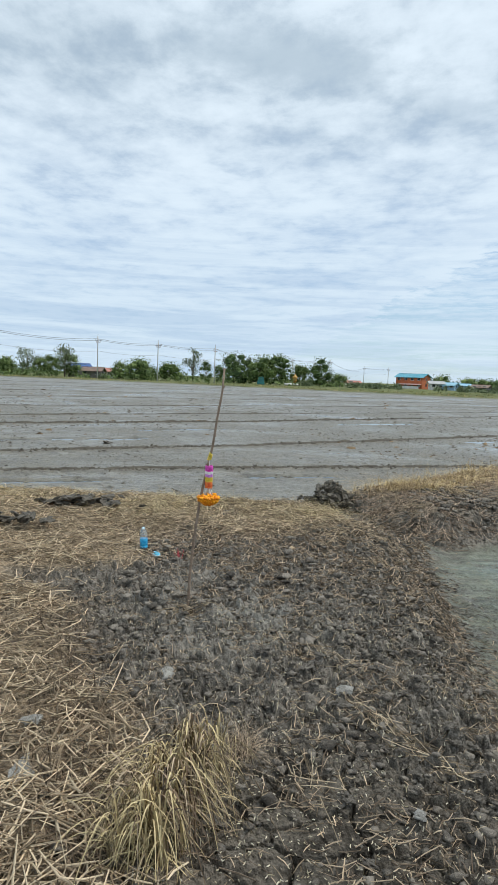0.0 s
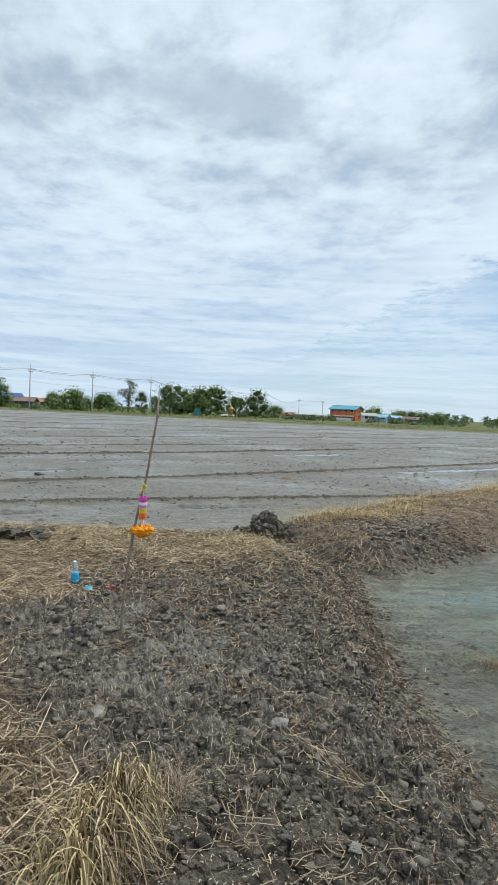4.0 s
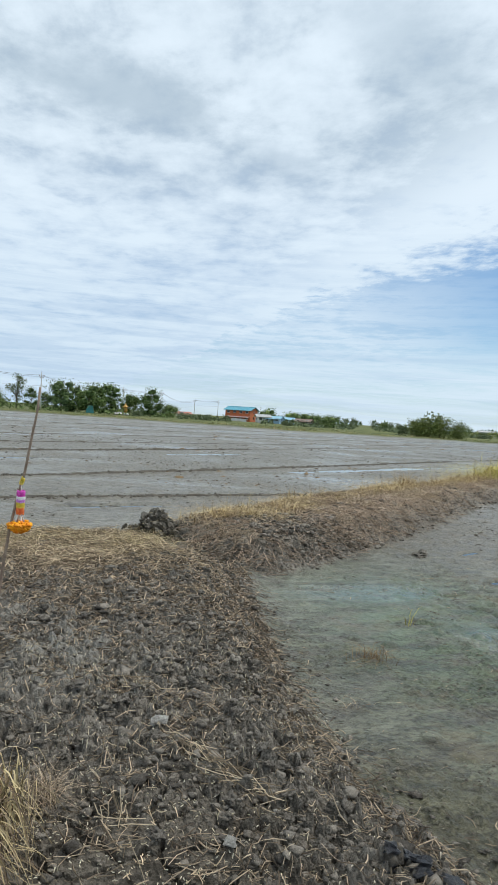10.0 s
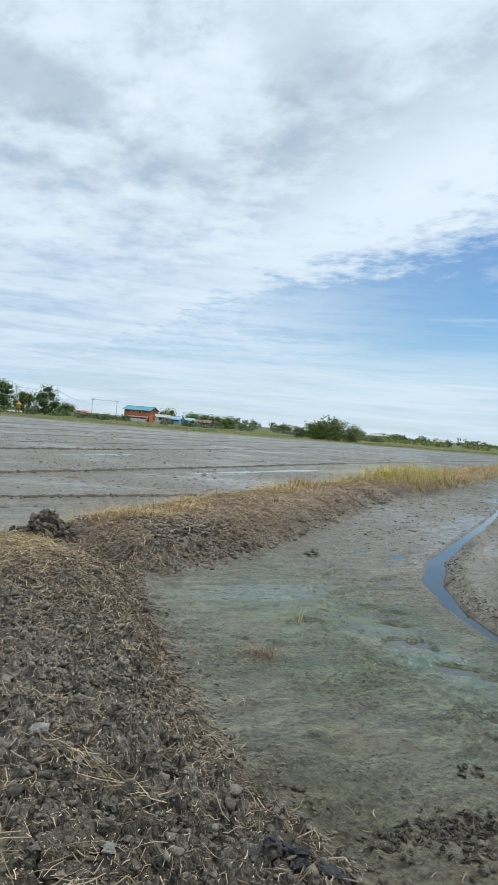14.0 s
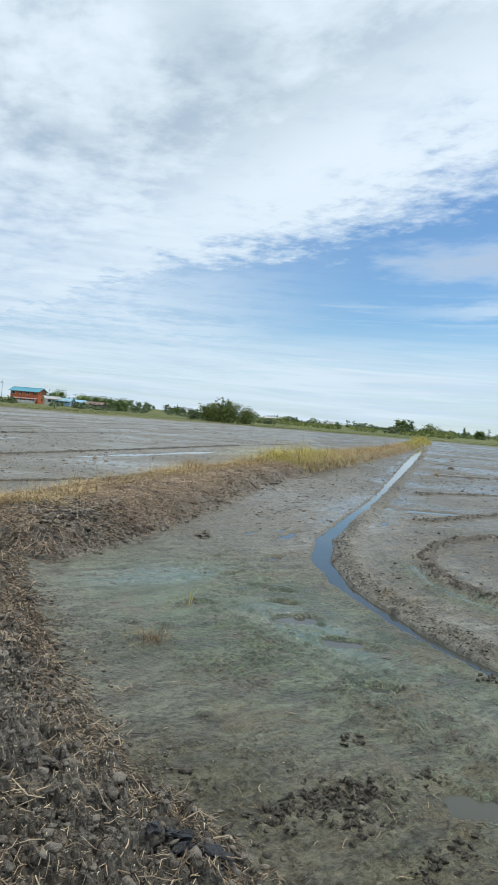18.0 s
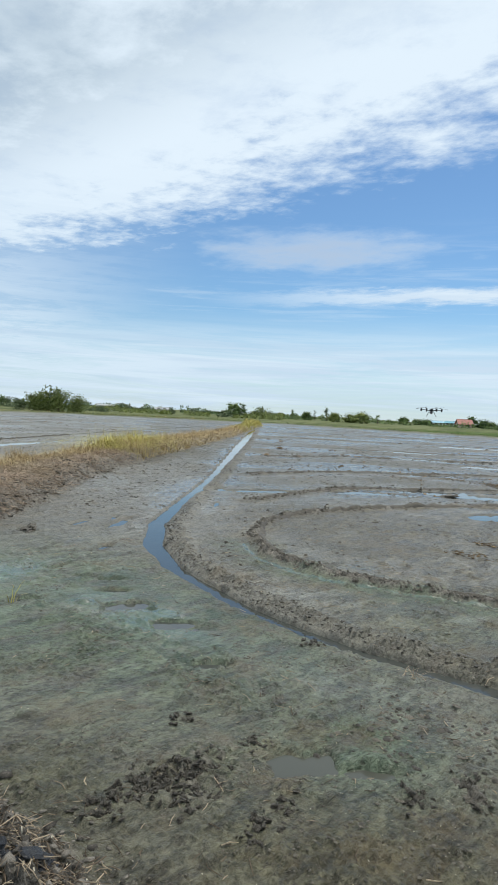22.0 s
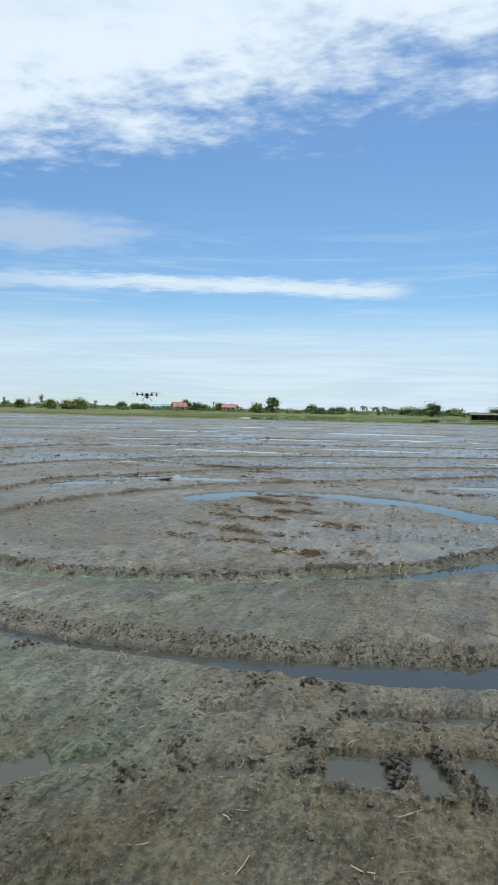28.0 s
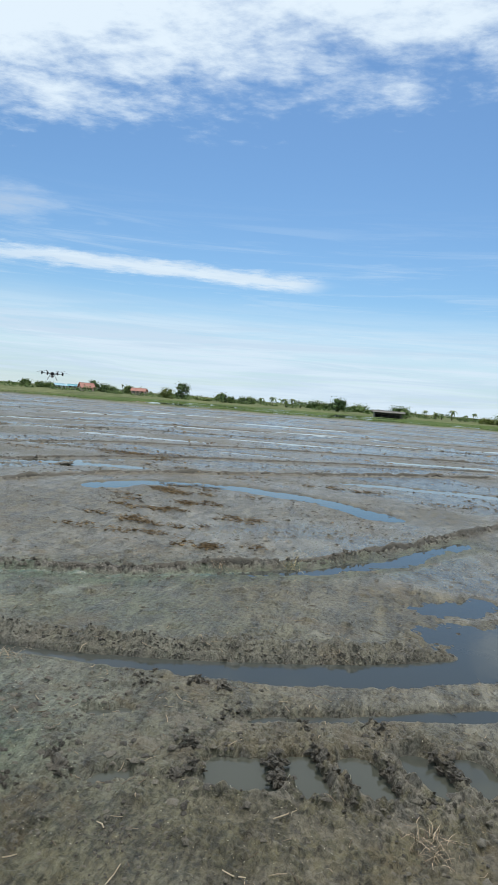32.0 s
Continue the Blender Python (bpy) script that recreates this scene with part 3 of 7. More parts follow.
def inside_dist(x, y, pts, reach=2.5):
    """Depth inside a closed outline, negative outside."""
    d, _ = line_dist(x, y, [*pts, pts[0]], reach)
    within = np.zeros(x.shape, bool)
    for (ax, ay), (bx, by) in zip(pts, [*pts[1:], pts[0]]):
        crosses = (ay > y) != (by > y)
        within ^= crosses & (x < (bx - ax) * (y - ay) / (by - ay if by != ay else 1e-9) + ax)
    return np.where(within, d, -d)


# ---- plan, metres; the camera stands near the origin on the bank ----
FIELD_Z, WATER_Z = -0.30, -0.335
BANK = [(2.2, 7.42), (1.86, 6.0), (1.74, 5.1), (1.56, 4.0), (1.52, 3.42), (1.58, 2.85), (1.68, 2.3), (1.66, 1.2), (1.5, 0.0), (1.3, -3.0), (1.2, -12.0), (-4.0, -12.0), (-6.0, 1.5), (-30, 0.5), (-30, 8.5), (-12, 9.3), (-3.4, 9.35), (-0.7, 9.05), (0.5, 9.0), (0.95, 9.1), (1.38, 8.6), (1.72, 7.8)]
DYKE = [(2.42, 7.6), (3.55, 8.25), (5.53, 10.05), (7.85, 12.3), (10.3, 14.8), (16.3, 19.6), (33.7, 33.0), (73.9, 66.0), (100, 90), (97, 92), (73.2, 68.6), (33.6, 35.4), (16.6, 22.6), (11.8, 18.8), (8.0, 16.0), (5.2, 13.7), (3.0, 11.6), (1.25, 9.9), (1.55, 9.0), (2.0, 8.1)]
FIELD = [(-140, 190), (-90, 176), (-57, 160), (2, 133), (22, 118), (38, 106), (62, 106), (90, 95), (102, 84), (99, 31), (112, -2), (120, -55), (125, -160), (-140, -160)]
CHANNEL = [(96, 87), (33.5, 31.3), (13.4, 13.6), (9.0, 9.95), (7.1, 8.3), (6.06, 7.1), (5.4, 5.9), (5.18, 5.2), (4.92, 4.3), (4.8, 3.6), (4.77, 3.0), (4.82, 2.2), (4.92, 1.3), (5.1, 0.5), (5.35, -0.3), (5.8, -1.1), (6.6, -1.9), (8.0, -2.8)]
LOOP = [(19, -5.2), (14, -2.9), (12, -1.7), (10.05, -0.45), (8.7, 0.5), (8.1, 1.4), (7.3, 2.28), (6.97, 3.1), (6.75, 4.1), (6.68, 4.9), (6.95, 5.75), (7.58, 6.7), (8.75, 7.45), (9.8, 7.8), (12.05, 7.5), (14.5, 6.8), (16.7, 4.65), (19.0, 2.0), (21.6, -0.7), (24, -4)]
LOOP_WET = [(11.2, -1.6), (9.2, -0.4), (8.57, 0.25), (7.85, 1.2), (7.06, 2.45), (6.66, 3.6), (6.43, 4.8), (6.6, 5.6), (7.1, 6.4)]
CRESCENT = [(13.4, 5.5), (14.5, 4.9), (15.0, 3.9), (15.0, 2.6), (14.3, 0.8), (13.1, -0.3)]
EAST_RIDGES = [[(10.6, 9.6), (15, 10.2), (20, 7.0), (24, 1.5), (27, -5)], [(15, 13.8), (18.9, 13.4), (23.9, 10.4), (27.6, 5.4), (30.6, -0.9), (33, -9)], [(22, 19.5), (28, 18.5), (34, 12), (38, 2), (40, -8)], [(30, 27), (36, 21), (42, 14), (47, -1.2), (49, -14)], [(42, 36), (52, 27), (58, 12), (62, -8), (63, -25)], [(56, 48), (68, 36), (76, 14), (80, -12), (82, -35)], [(74, 62), (86, 42), (92, 18), (97, -12), (100, -40)]]
WEST_RIDGES = [[(-30, 5.5), (-12, 10.9), (-4.5, 12.6), (0.2, 14.1), (6.2, 15.9)], [(-30, 3), (-5.6, 15.5), (0.3, 18.9), (6.6, 23.4), (22.4, 35.5), (60, 62)], [(-40, 4), (-8.4, 23.5), (0.4, 29.4), (10.5, 37.9), (41.6, 66)], [(-45, 6), (-10, 27.8), (0.5, 36), (19.9, 51.2), (50, 76)], [(-50, 12), (-12.6, 35.1), (0.6, 46.2), (24.9, 64.2), (50, 84)], [(-55, 26), (-17.4, 48.5), (0.8, 59.6), (30, 77.4), (50, 92)], [(-60, 42), (-22, 62), (0, 75), (28, 91)], [(-70, 62), (-30, 82), (0, 96), (26, 108)], [(-80, 90), (-38, 108), (0, 122)]]
# puddles and wheel pits: x, y, half length, half width, turn
PUDDLES = [(4.05, 5.01, 0.21, 0.12, -40), (4.05, 4.30, 0.19, 0.10, -40), (4.27, 5.49, 0.15, 0.06, -40), (4.4, 6.15, 0.12, 0.05, -30), (3.65, 3.45, 0.12, 0.05, -40), (3.45, 5.75, 0.14, 0.05, -20), (4.5, 5.9, 0.16, 0.05, -40), (5.4, 7.3, 0.2, 0.06, 30), (4.4, 6.7, 0.14, 0.04, 10), (9.7, 9.6, 0.28, 0.05, 40), (6.72, 8.75, 0.36, 0.09, 35), (6.2, 9.1, 0.26, 0.06, 30), (6.9, 9.2, 0.2, 0.05, 40), (3.08, 2.13, 0.17, 0.095, -38), (3.31, 1.79, 0.14, 0.05, -45), (3.47, 1.05, 0.13, 0.06, -50), (3.71, 0.38, 0.21, 0.235, 8), (3.81, 0.045, 0.25, 0.11, 20), (3.91, -0.27, 0.24, 0.125, 22), (4.06, -0.61, 0.22, 0.125, 22), (4.12, -0.92, 0.22, 0.12, 22), (4.43, 0.20, 0.26, 0.05, -70), (4.66, -0.35, 0.4, 0.06, -66), (4.9, -0.9, 0.4, 0.07, -66), (4.15, 1.32, 0.12, 0.05, -60), (6.6, -1.5, 0.8, 0.5, -60), (7.6, -1.2, 0.5, 0.25, -45)]
PUDDLES_WEST = [(-9.4, 26.3, 1.6, 0.3, 32), (-3.5, 19.7, 1.1, 0.22, 32), (12.5, 25.9, 5.0, 0.35, 34), (-7, 18.0, 2.0, 0.25, 30), (1.0, 13.2, 0.8, 0.16, 16), (-3.4, 11.6, 0.9, 0.14, 18), (-2, 24, 1.5, 0.3, 33), (6, 31, 2.5, 0.4, 35), (-14, 31, 2.5, 0.4, 32)]
PUDDLES_EAST = [(18.4, -1.6, 2.0, 0.32, -88), (16.7, 7.8, 1.5, 0.35, -76), (28.5, 10.2, 2.7, 0.5, -86), (33.2, 4.6, 3.2, 0.5, -84), (41.2, 11.6, 2.4, 0.6, -64), (24.7, 4.3, 1.2, 0.25, -88), (39.9, -0.8, 2.3, 0.5, -72), (30, 16, 2.0, 0.4, -60), (46, 4, 4.0, 0.7, -72), (56, 8, 4.5, 0.9, -74), (12.4, 10.6, 0.9, 0.22, -30), (14.5, 9.3, 1.2, 0.22, -50), (11.2, 11.4, 0.5, 0.16, 20), (21.5, 11.5, 1.2, 0.25, -58), (36, 20, 2.2, 0.5, -55), (50, 22, 3.0, 0.7, -60), (66, 20, 5, 1.0, -66), (28, -3, 2.4, 0.4, -72), (44, -9, 3.2, 0.6, -76)]


def ground(x, y, fine_detail=True):
    """Height of the ground, and its covers: bank soil, algae, far grass, straw litter, brown mud, wetness."""
    x, y = np.asarray(x, float), np.asarray(y, float)
    r = np.hypot(x, y)
    wx = x + 0.10 * fbm(x, y, 0.5, 3, 90) * 2
    wy = y + 0.10 * fbm(x, y, 0.5, 3, 95) * 2
    bank, dyke, field = inside_dist(wx, wy, BANK), inside_dist(wx, wy, DYKE), inside_dist(x, y, FIELD, 30.0)
    bank_up, dyke_up = sstep(bank, -0.22, 0.65), sstep(dyke, -0.12, 0.7)
    z = FIELD_Z + 0.30 * bank_up + 0.36 * dyke_up
    in_bank = np.maximum(sstep(bank + 0.25 * fbm(x, y, 0.16, 3, 97), -0.10, 0.12), sstep(dyke + 0.2 * fbm(x, y, 0.25, 3, 98), -0.10, 0.08))
    # straw shelf on the west of the trodden soil
    shelf_d, shelf_s = line_dist(wx, wy, [(-0.30, 0.2), (-0.37, 1.9), (-0.49, 2.32), (-0.6, 2.65), (-0.82, 3.2), (-0.95, 3.75), (-1.33, 4.5), (-1.6, 5.1), (-0.9, 5.6), (-0.5, 6.9), (0.1, 6.5), (0.9, 7.2), (1.3, 8.4)], 40.0)
    shelf = sstep(-shelf_s * shelf_d + 0.7 * fbm(x, y, 0.5, 3, 101), -0.22, 0.2) * in_bank * sstep(bank, 0.0, 0.2)
    z = z + 0.09 * shelf * (1 - sstep(y, 4.0, 6.5) * 0.7)
    dyke_straw = sstep(dyke, 0.25, 0.8)
    straw = np.maximum(shelf, dyke_straw)
    # paddies: smeared mud, ridges, the drain, puddles
    open_mud = 1 - in_bank
    z = z - 0.014 * open_mud * sstep(x - 0.92 * y, 3.0, 7.0)
    z = z + open_mud * (0.020 * fbm(x, y, 2.4, 4, 5) + 0.012 * fbm(x, y, 0.35, 3, 11))
    ridge = np.zeros(x.shape)
    for k, pts in enumerate(WEST_RIDGES + EAST_RIDGES):
        d, s = line_dist(x, y, pts, 2.5)
        wide = 0.10 + 0.006 * r
        ridge = np.maximum(ridge, np.exp(-((d / wide) ** 2)) * (0.016 + 0.0003 * r) * np.exp(-((r / 26) ** 4)))
        z = z - 0.025 * np.exp(-(((d - 2.6 * wide) / wide) ** 2)) * (s > 0) * open_mud
    d, s = line_dist(wx, wy, LOOP, 2.0)
    ridge = np.maximum(ridge, np.exp(-((d / 0.09) ** 2)) * 0.055)
    lump = fbm(x, y, 0.16, 3, 21) * 2
    small_lump = fbm(x, y, 0.05, 2, 23) * 2
    z = z + open_mud * ridge * (1.0 + 0.7 * lump + 0.8 * small_lump)
    d, s = line_dist(wx, wy, LOOP_WET, 2.0)
    trough = np.exp(-((d / 0.20) ** 2))
    z = z - (0.042 - 0.026 * sstep(y, 0.6, 1.6)) * trough * open_mud
    wet = trough * 0.9
    d, s = line_dist(x + 0.06 * fbm(x, y, 0.4, 2, 31), y + 0.06 * fbm(x, y, 0.4, 2, 32), CHANNEL, 2.5)
    narrow = 0.085 + 0.055 * np.exp(-(((y - 7.8) / 1.9) ** 2)) + 0.13 * sstep(2.4 - y, 0, 2.4) + 0.16 * sstep(y, 11, 30)
    drain = open_mud * (1 - sstep(d, narrow * 0.8, narrow * 1.3))
    z = z * (1 - drain) + (WATER_Z - 0.03) * drain
    berm = np.exp(-(((d - narrow - 0.22) / 0.13) ** 2))
    z = z + open_mud * berm * np.where(s < 0, 0.058, 0.012) * (1 + 0.7 * lump + 0.8 * small_lump)
    wet = np.maximum(wet, np.exp(-((d / 0.8) ** 2)) * 0.6)
    wet = np.maximum(wet, np.clip(0.2 + 0.8 * sstep(x - 0.92 * y, 3.0, 7.0), 0, 1) * sstep(r, 6, 16) * 0.24)
    wet = np.maximum(wet, 0.8 * np.exp(-(((x - 4.0) / 0.4) ** 2 + ((y - 4.6) / 1.0) ** 2)))
    wet = np.maximum(wet, np.exp(-(((x - 3.3) / 1.0) ** 2 + ((y - 6.85) / 0.42) ** 2)))
    s_drain = s
    d, s = line_dist(wx + 0.3 * fbm(x, y, 0.7, 3, 37), wy + 0.3 * fbm(x, y, 0.7, 3, 38), CRESCENT, 2.0)
    dip = 1 - sstep(d, 0.28, 0.5)
    z = z * (1 - dip) + (WATER_Z - 0.02) * dip
    dip = np.maximum(dip, drain)
    for k, (ax, ay, la, lb, turn) in enumerate(PUDDLES + PUDDLES_WEST + PUDDLES_EAST):
        near = (np.abs(x - ax) < la * 1.8 + lb * 1.8) & (np.abs(y - ay) < la * 1.8 + lb * 1.8)
        if near.any():
            c, q = math.cos(radians(turn)), math.sin(radians(turn))
            u, v = x[near] - ax, y[near] - ay
            u, v = np.abs(c * u + q * v) / la, np.abs(-q * u + c * v) / lb
            pit = float(abs(ax - 3.9) < 0.35 and ay < 0.6)
            e = (u**3 + v**3) ** (1 / 3) + (0.6 + 0.7 * (1 - pit)) * fbm(x[near], y[near], 0.12 + 0.25 * la, 4, 300 + k) + 0.5 * (1 - pit) * fbm(x[near], y[near], 0.07, 3, 301 + k)
            hole = 1 - sstep(e, 0.85 - 0.15 * (1 - pit), 1.12 + 0.2 * (1 - pit))
            rim = np.exp(-(((e - 1.25) / 0.16) ** 2)) * np.clip(0.4 + 2.4 * lump[near], 0, 2) * 0.035 * pit
            soft = (1 - sstep(e, 0.9, 2.0)) * 0.02 * (1 - pit)
            z[near] = (z[near] + rim - soft) * (1 - hole) + (WATER_Z - 0.012 - 0.013 * pit) * hole
            dip[near] = np.maximum(dip[near], hole)
    # churned mud round the wheel pits and at the foot of the bank
    churn = 0.9 * np.exp(-(((x - 3.95) / 0.42) ** 2)) * sstep(1.5 - y, 0, 0.8) + 1.3 * np.exp(-(((x - 2.6) / 0.4) ** 2 + ((y - 2.45) / 0.25) ** 2)) + 0.5 * sstep(0.9 - y, 0, 1.0) * sstep(x, 1.2, 2.0) * (x < 4)
    churn = np.clip(churn + 0.5 * np.exp(-((line_dist(x, y, CHANNEL[5:])[0] / 0.5) ** 2)), 0, 1) * open_mud
    algae = open_mud * sstep(-line_dist(wx, wy, CHANNEL, 12.0)[1] * -1.0, -0.5, 0.5) * (dyke < 0) * np.exp(-(((x - 3.8) / 1.9) ** 2 + ((y - 5.2) / 3.2) ** 2)) * 1.2
    algae = np.clip(np.maximum(algae, open_mud * 0.8 * np.exp(-((line_dist(x, y, LOOP_WET, 4.0)[0] / 0.42) ** 2))), 0, 1)
    algae = np.clip(algae + open_mud * 0.8 * np.exp(-(((x - 3.45) / 0.4) ** 2 + ((y - 1.95) / 0.4) ** 2)), 0, 1)
    algae = np.clip(algae + open_mud * 0.5 * np.exp(-(((x - 6.1) / 0.9) ** 2 + ((y - 2.4) / 1.9) ** 2)), 0, 1)
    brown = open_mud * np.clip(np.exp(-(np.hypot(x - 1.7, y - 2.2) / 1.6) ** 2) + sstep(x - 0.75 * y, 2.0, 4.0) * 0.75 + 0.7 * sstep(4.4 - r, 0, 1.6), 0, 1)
    far = sstep(-field, -0.4, 0.4)
    z = z + far * (0.22 * np.exp(-(((field + 1.6) / 1.3) ** 2)) + 0.12 + 0.25 * fbm(x, y, 9.0, 3, 70))
    paddock = far * sstep(x, 97, 100) * (y < 70) * (r < 205) * sstep(-field, 2.5, 4.0)
    z = z - paddock * 0.12
    if fine_detail:
        near = (r < 26) & (in_bank + churn > 0.01) & (dip < 0.6)
        if near.any():
            a, b = x[near], y[near]
            f1, f2, who = cells(a + 0.02 * fbm(a, b, 0.05, 2, 3), b + 0.02 * fbm(a, b, 0.05, 2, 4), 0.13, 200)
            g1, g2, whog = cells(a, b, 0.062, 210)
            h1, h2, whoh = cells(a, b, 0.03, 220)
            dome = 0.046 * who**1.8 * sstep(f2 - f1, 0.0, 0.13) + 0.052 * whog**1.3 * sstep(g2 - g1, 0.0, 0.16) + 0.028 * whoh * sstep(h2 - h1, 0.0, 0.25) + 0.035 * fbm(a, b, 0.03, 2, 41)
            smoothed = np.exp(-(((a - 0.25) / 0.5) ** 4 + ((b - 2.1) / 0.8) ** 4))
            k1, k2, _ = cells(a + 0.1 * fbm(a, b, 0.2, 2, 8), b + 0.1 * fbm(a, b, 0.2, 2, 9), 0.24, 230)
            crack = (1 - sstep(k2 - k1, 0.015, 0.075)) * smoothed * 0.075
            amount = (in_bank[near] * (1 - 0.72 * smoothed) * (1 - 0.55 * straw[near]) + 0.36 * churn[near])
            z[near] += amount * (dome - 0.03) + in_bank[near] * (0.07 * fbm(a, b, 0.45, 3, 14)) - crack
        mud = (r < 40) & (in_bank < 0.5) & (far < 0.5) & (dip < 0.5)
        if mud.any():
            a, b = x[mud], y[mud]
            f1, _, who = cells(a, b, 0.34, 240)
            z[mud] += 0.035 * (who > 0.62) * (who - 0.62) / 0.38 * np.sqrt(np.clip(1 - (f1 / 0.22) ** 2, 0, 1))
            g1, g2, whog = cells(a + 0.08 * fbm(a, b, 0.1, 2, 77), b, 0.085, 244)
            h1, h2, whoh = cells(a, b + 0.05 * fbm(a, b, 0.06, 2, 78), 0.036, 246)
            rugged = (0.5 + 1.7 * sstep(fbm(a, b, 0.7, 3, 79), -0.08, 0.16)) * (1 + 0.1 * sstep(6.5 - np.hypot(a, b), 0, 2.0))
            z[mud] += rugged * (0.0085 * whog**2 * sstep(g2 - g1, 0.0, 0.3) + 0.009 * whoh**2 * sstep(h2 - h1, 0, 0.3) - 0.003) + 0.010 * fbm(a * 0.8 + b * 0.6, (b * 0.8 - a * 0.6) * 3, 0.2, 3, 250)
    turned = open_mud * np.clip(ridge / 0.045, 0, 1) * sstep(vnoise(x / 0.35, y / 0.35, 88), 0.15, 0.6)
    turned = np.maximum(turned, open_mud * berm * (s_drain < 0) * 0.1)
    wet = wet - 2.5 * np.clip(np.clip(ridge / 0.03, 0, 1) + berm * (s_drain < 0) + churn * 0.6 + in_bank + (dip > 0.02) + 4 * trough * (1 - trough), 0, 1)
    turned = np.maximum(turned, churn * 0.6 * sstep(lump + small_lump, 0.0, 0.25))
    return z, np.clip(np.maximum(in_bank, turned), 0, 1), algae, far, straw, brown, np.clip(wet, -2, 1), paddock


def ground_z(x, y):
    return ground(np.atleast_1d(np.asarray(x, float)), np.atleast_1d(np.asarray(y, float)))[0]


def height(x, y):
    return float(ground_z(x, y)[0])


# the ground is one sheet: rings about the camera's stand, closer together where it is trodden, out to the horizon
view_az = np.linspace(-24, 108, 600)
rest_az = np.linspace(108, 336, 64)[1:-1]
azs = np.radians(np.concatenate([view_az, rest_az]))
radii = np.concatenate([np.linspace(0.1, 1.5, 16)[:-1], np.geomspace(1.5, 9.0, 410)[:-1], np.geomspace(9.0, 30, 150)[:-1], np.geomspace(30, 240, 90)[:-1], np.geomspace(240, 4500, 22)])
A, R = np.meshgrid(azs, radii)
gx, gy = (R * np.sin(A)).ravel(), (R * np.cos(A)).ravel()
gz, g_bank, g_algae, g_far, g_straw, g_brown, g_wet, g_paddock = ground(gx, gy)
# soil dried pale round the offering, still damp on the trodden path
g_dried = np.exp(-(((gx + 0.05) / 0.6) ** 2 + ((gy - 4.5) / 0.9) ** 2)) - np.exp(-(((gx - 0.25) / 0.9) ** 4 + ((gy - 1.9) / 0.95) ** 4))
nc, nr_ = len(azs), len(radii)
i, j = np.meshgrid(np.arange(nr_ - 1), np.arange(nc), indexing="ij")
jn = (j + 1) % nc
faces = np.stack([i * nc + j, (i + 1) * nc + j, (i + 1) * nc + jn, i * nc + jn], -1).reshape(-1, 4)[:, ::-1]
land = smooth(quads("ground", np.stack([gx, gy, gz], -1), faces, GROUND))
# broken soil keeps its crumbly edges, mud is smooth
land.data.polygons.foreach_set("use_smooth", (g_bank[faces[:, 0]] < 0.5) | (np.hypot(gx, gy)[faces[:, 0]] > 12))
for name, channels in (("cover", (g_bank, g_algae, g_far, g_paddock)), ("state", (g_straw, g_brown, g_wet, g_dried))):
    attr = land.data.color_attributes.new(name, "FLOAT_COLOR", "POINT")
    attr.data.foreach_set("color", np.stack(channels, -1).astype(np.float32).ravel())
tagged(land, "ploughed wet mud paddies with soil banks and grassland beyond", "ground", kind="structure")
bm = bmesh.new()
bmesh.ops.create_circle(bm, cap_ends=True, segments=96, radius=190, matrix=Matrix.Translation((0, 20, WATER_Z)))
water = part("water", bm, WATER, None)
tagged(water, "shallow murky water in a drain, wheel pits and puddles", "water", kind="structure")

# ---- straw, grass, clods ----


def straw_mesh(name, x, y, length, thick, mat, raise_by=0.01, tilt=0.12, turn=None):
    """Loose straws lying on the ground, each a bent three-sided stalk."""
    n = len(x)
    a = rng.uniform(0, 2 * math.pi, n) if turn is None else turn
    bend = rng.normal(0, 0.35, n)
    pts = []
    for k, s in enumerate((-0.5, 0.0, 0.5)):
        b = a + bend * s
        pts.append([x + np.cos(b) * length * s, y + np.sin(b) * length * s])
    zs = [ground_z(px_, py_) for px_, py_ in pts]
    lift = rng.uniform(0.2, 1.0, n) * raise_by
    slope = rng.normal(0, tilt, n) * length
    mid = np.maximum(zs[1], (zs[0] + zs[2]) / 2)
    P = np.stack([np.stack([pts[k][0], pts[k][1], np.maximum(zs[k], mid * 0.6 + zs[k] * 0.4) + lift + slope * s], -1) for k, s in enumerate((-0.5, 0.0, 0.5))], 1)
    side = np.stack([-np.sin(a), np.cos(a), np.zeros(n)], -1)
    top = np.array([0, 0, 1.0])
    w = thick[:, None, None] * np.array([0.8, 1.0, 0.6])[None, :, None]
    V = np.stack([P + side[:, None] * w, P - side[:, None] * w * 0.6 + top * w * 0.7, P - side[:, None] * w * 0.6 - top * w * 0.7], 2)
    base = np.array([[k * 3 + c, k * 3 + (c + 1) % 3, (k + 1) * 3 + (c + 1) % 3, (k + 1) * 3 + c] for k in (0, 1) for c in (0, 2)])
    F = (np.arange(n)[:, None, None] * 9 + base[None]).reshape(-1, 4)
    return quads(name, V.reshape(-1, 3), F, mat)


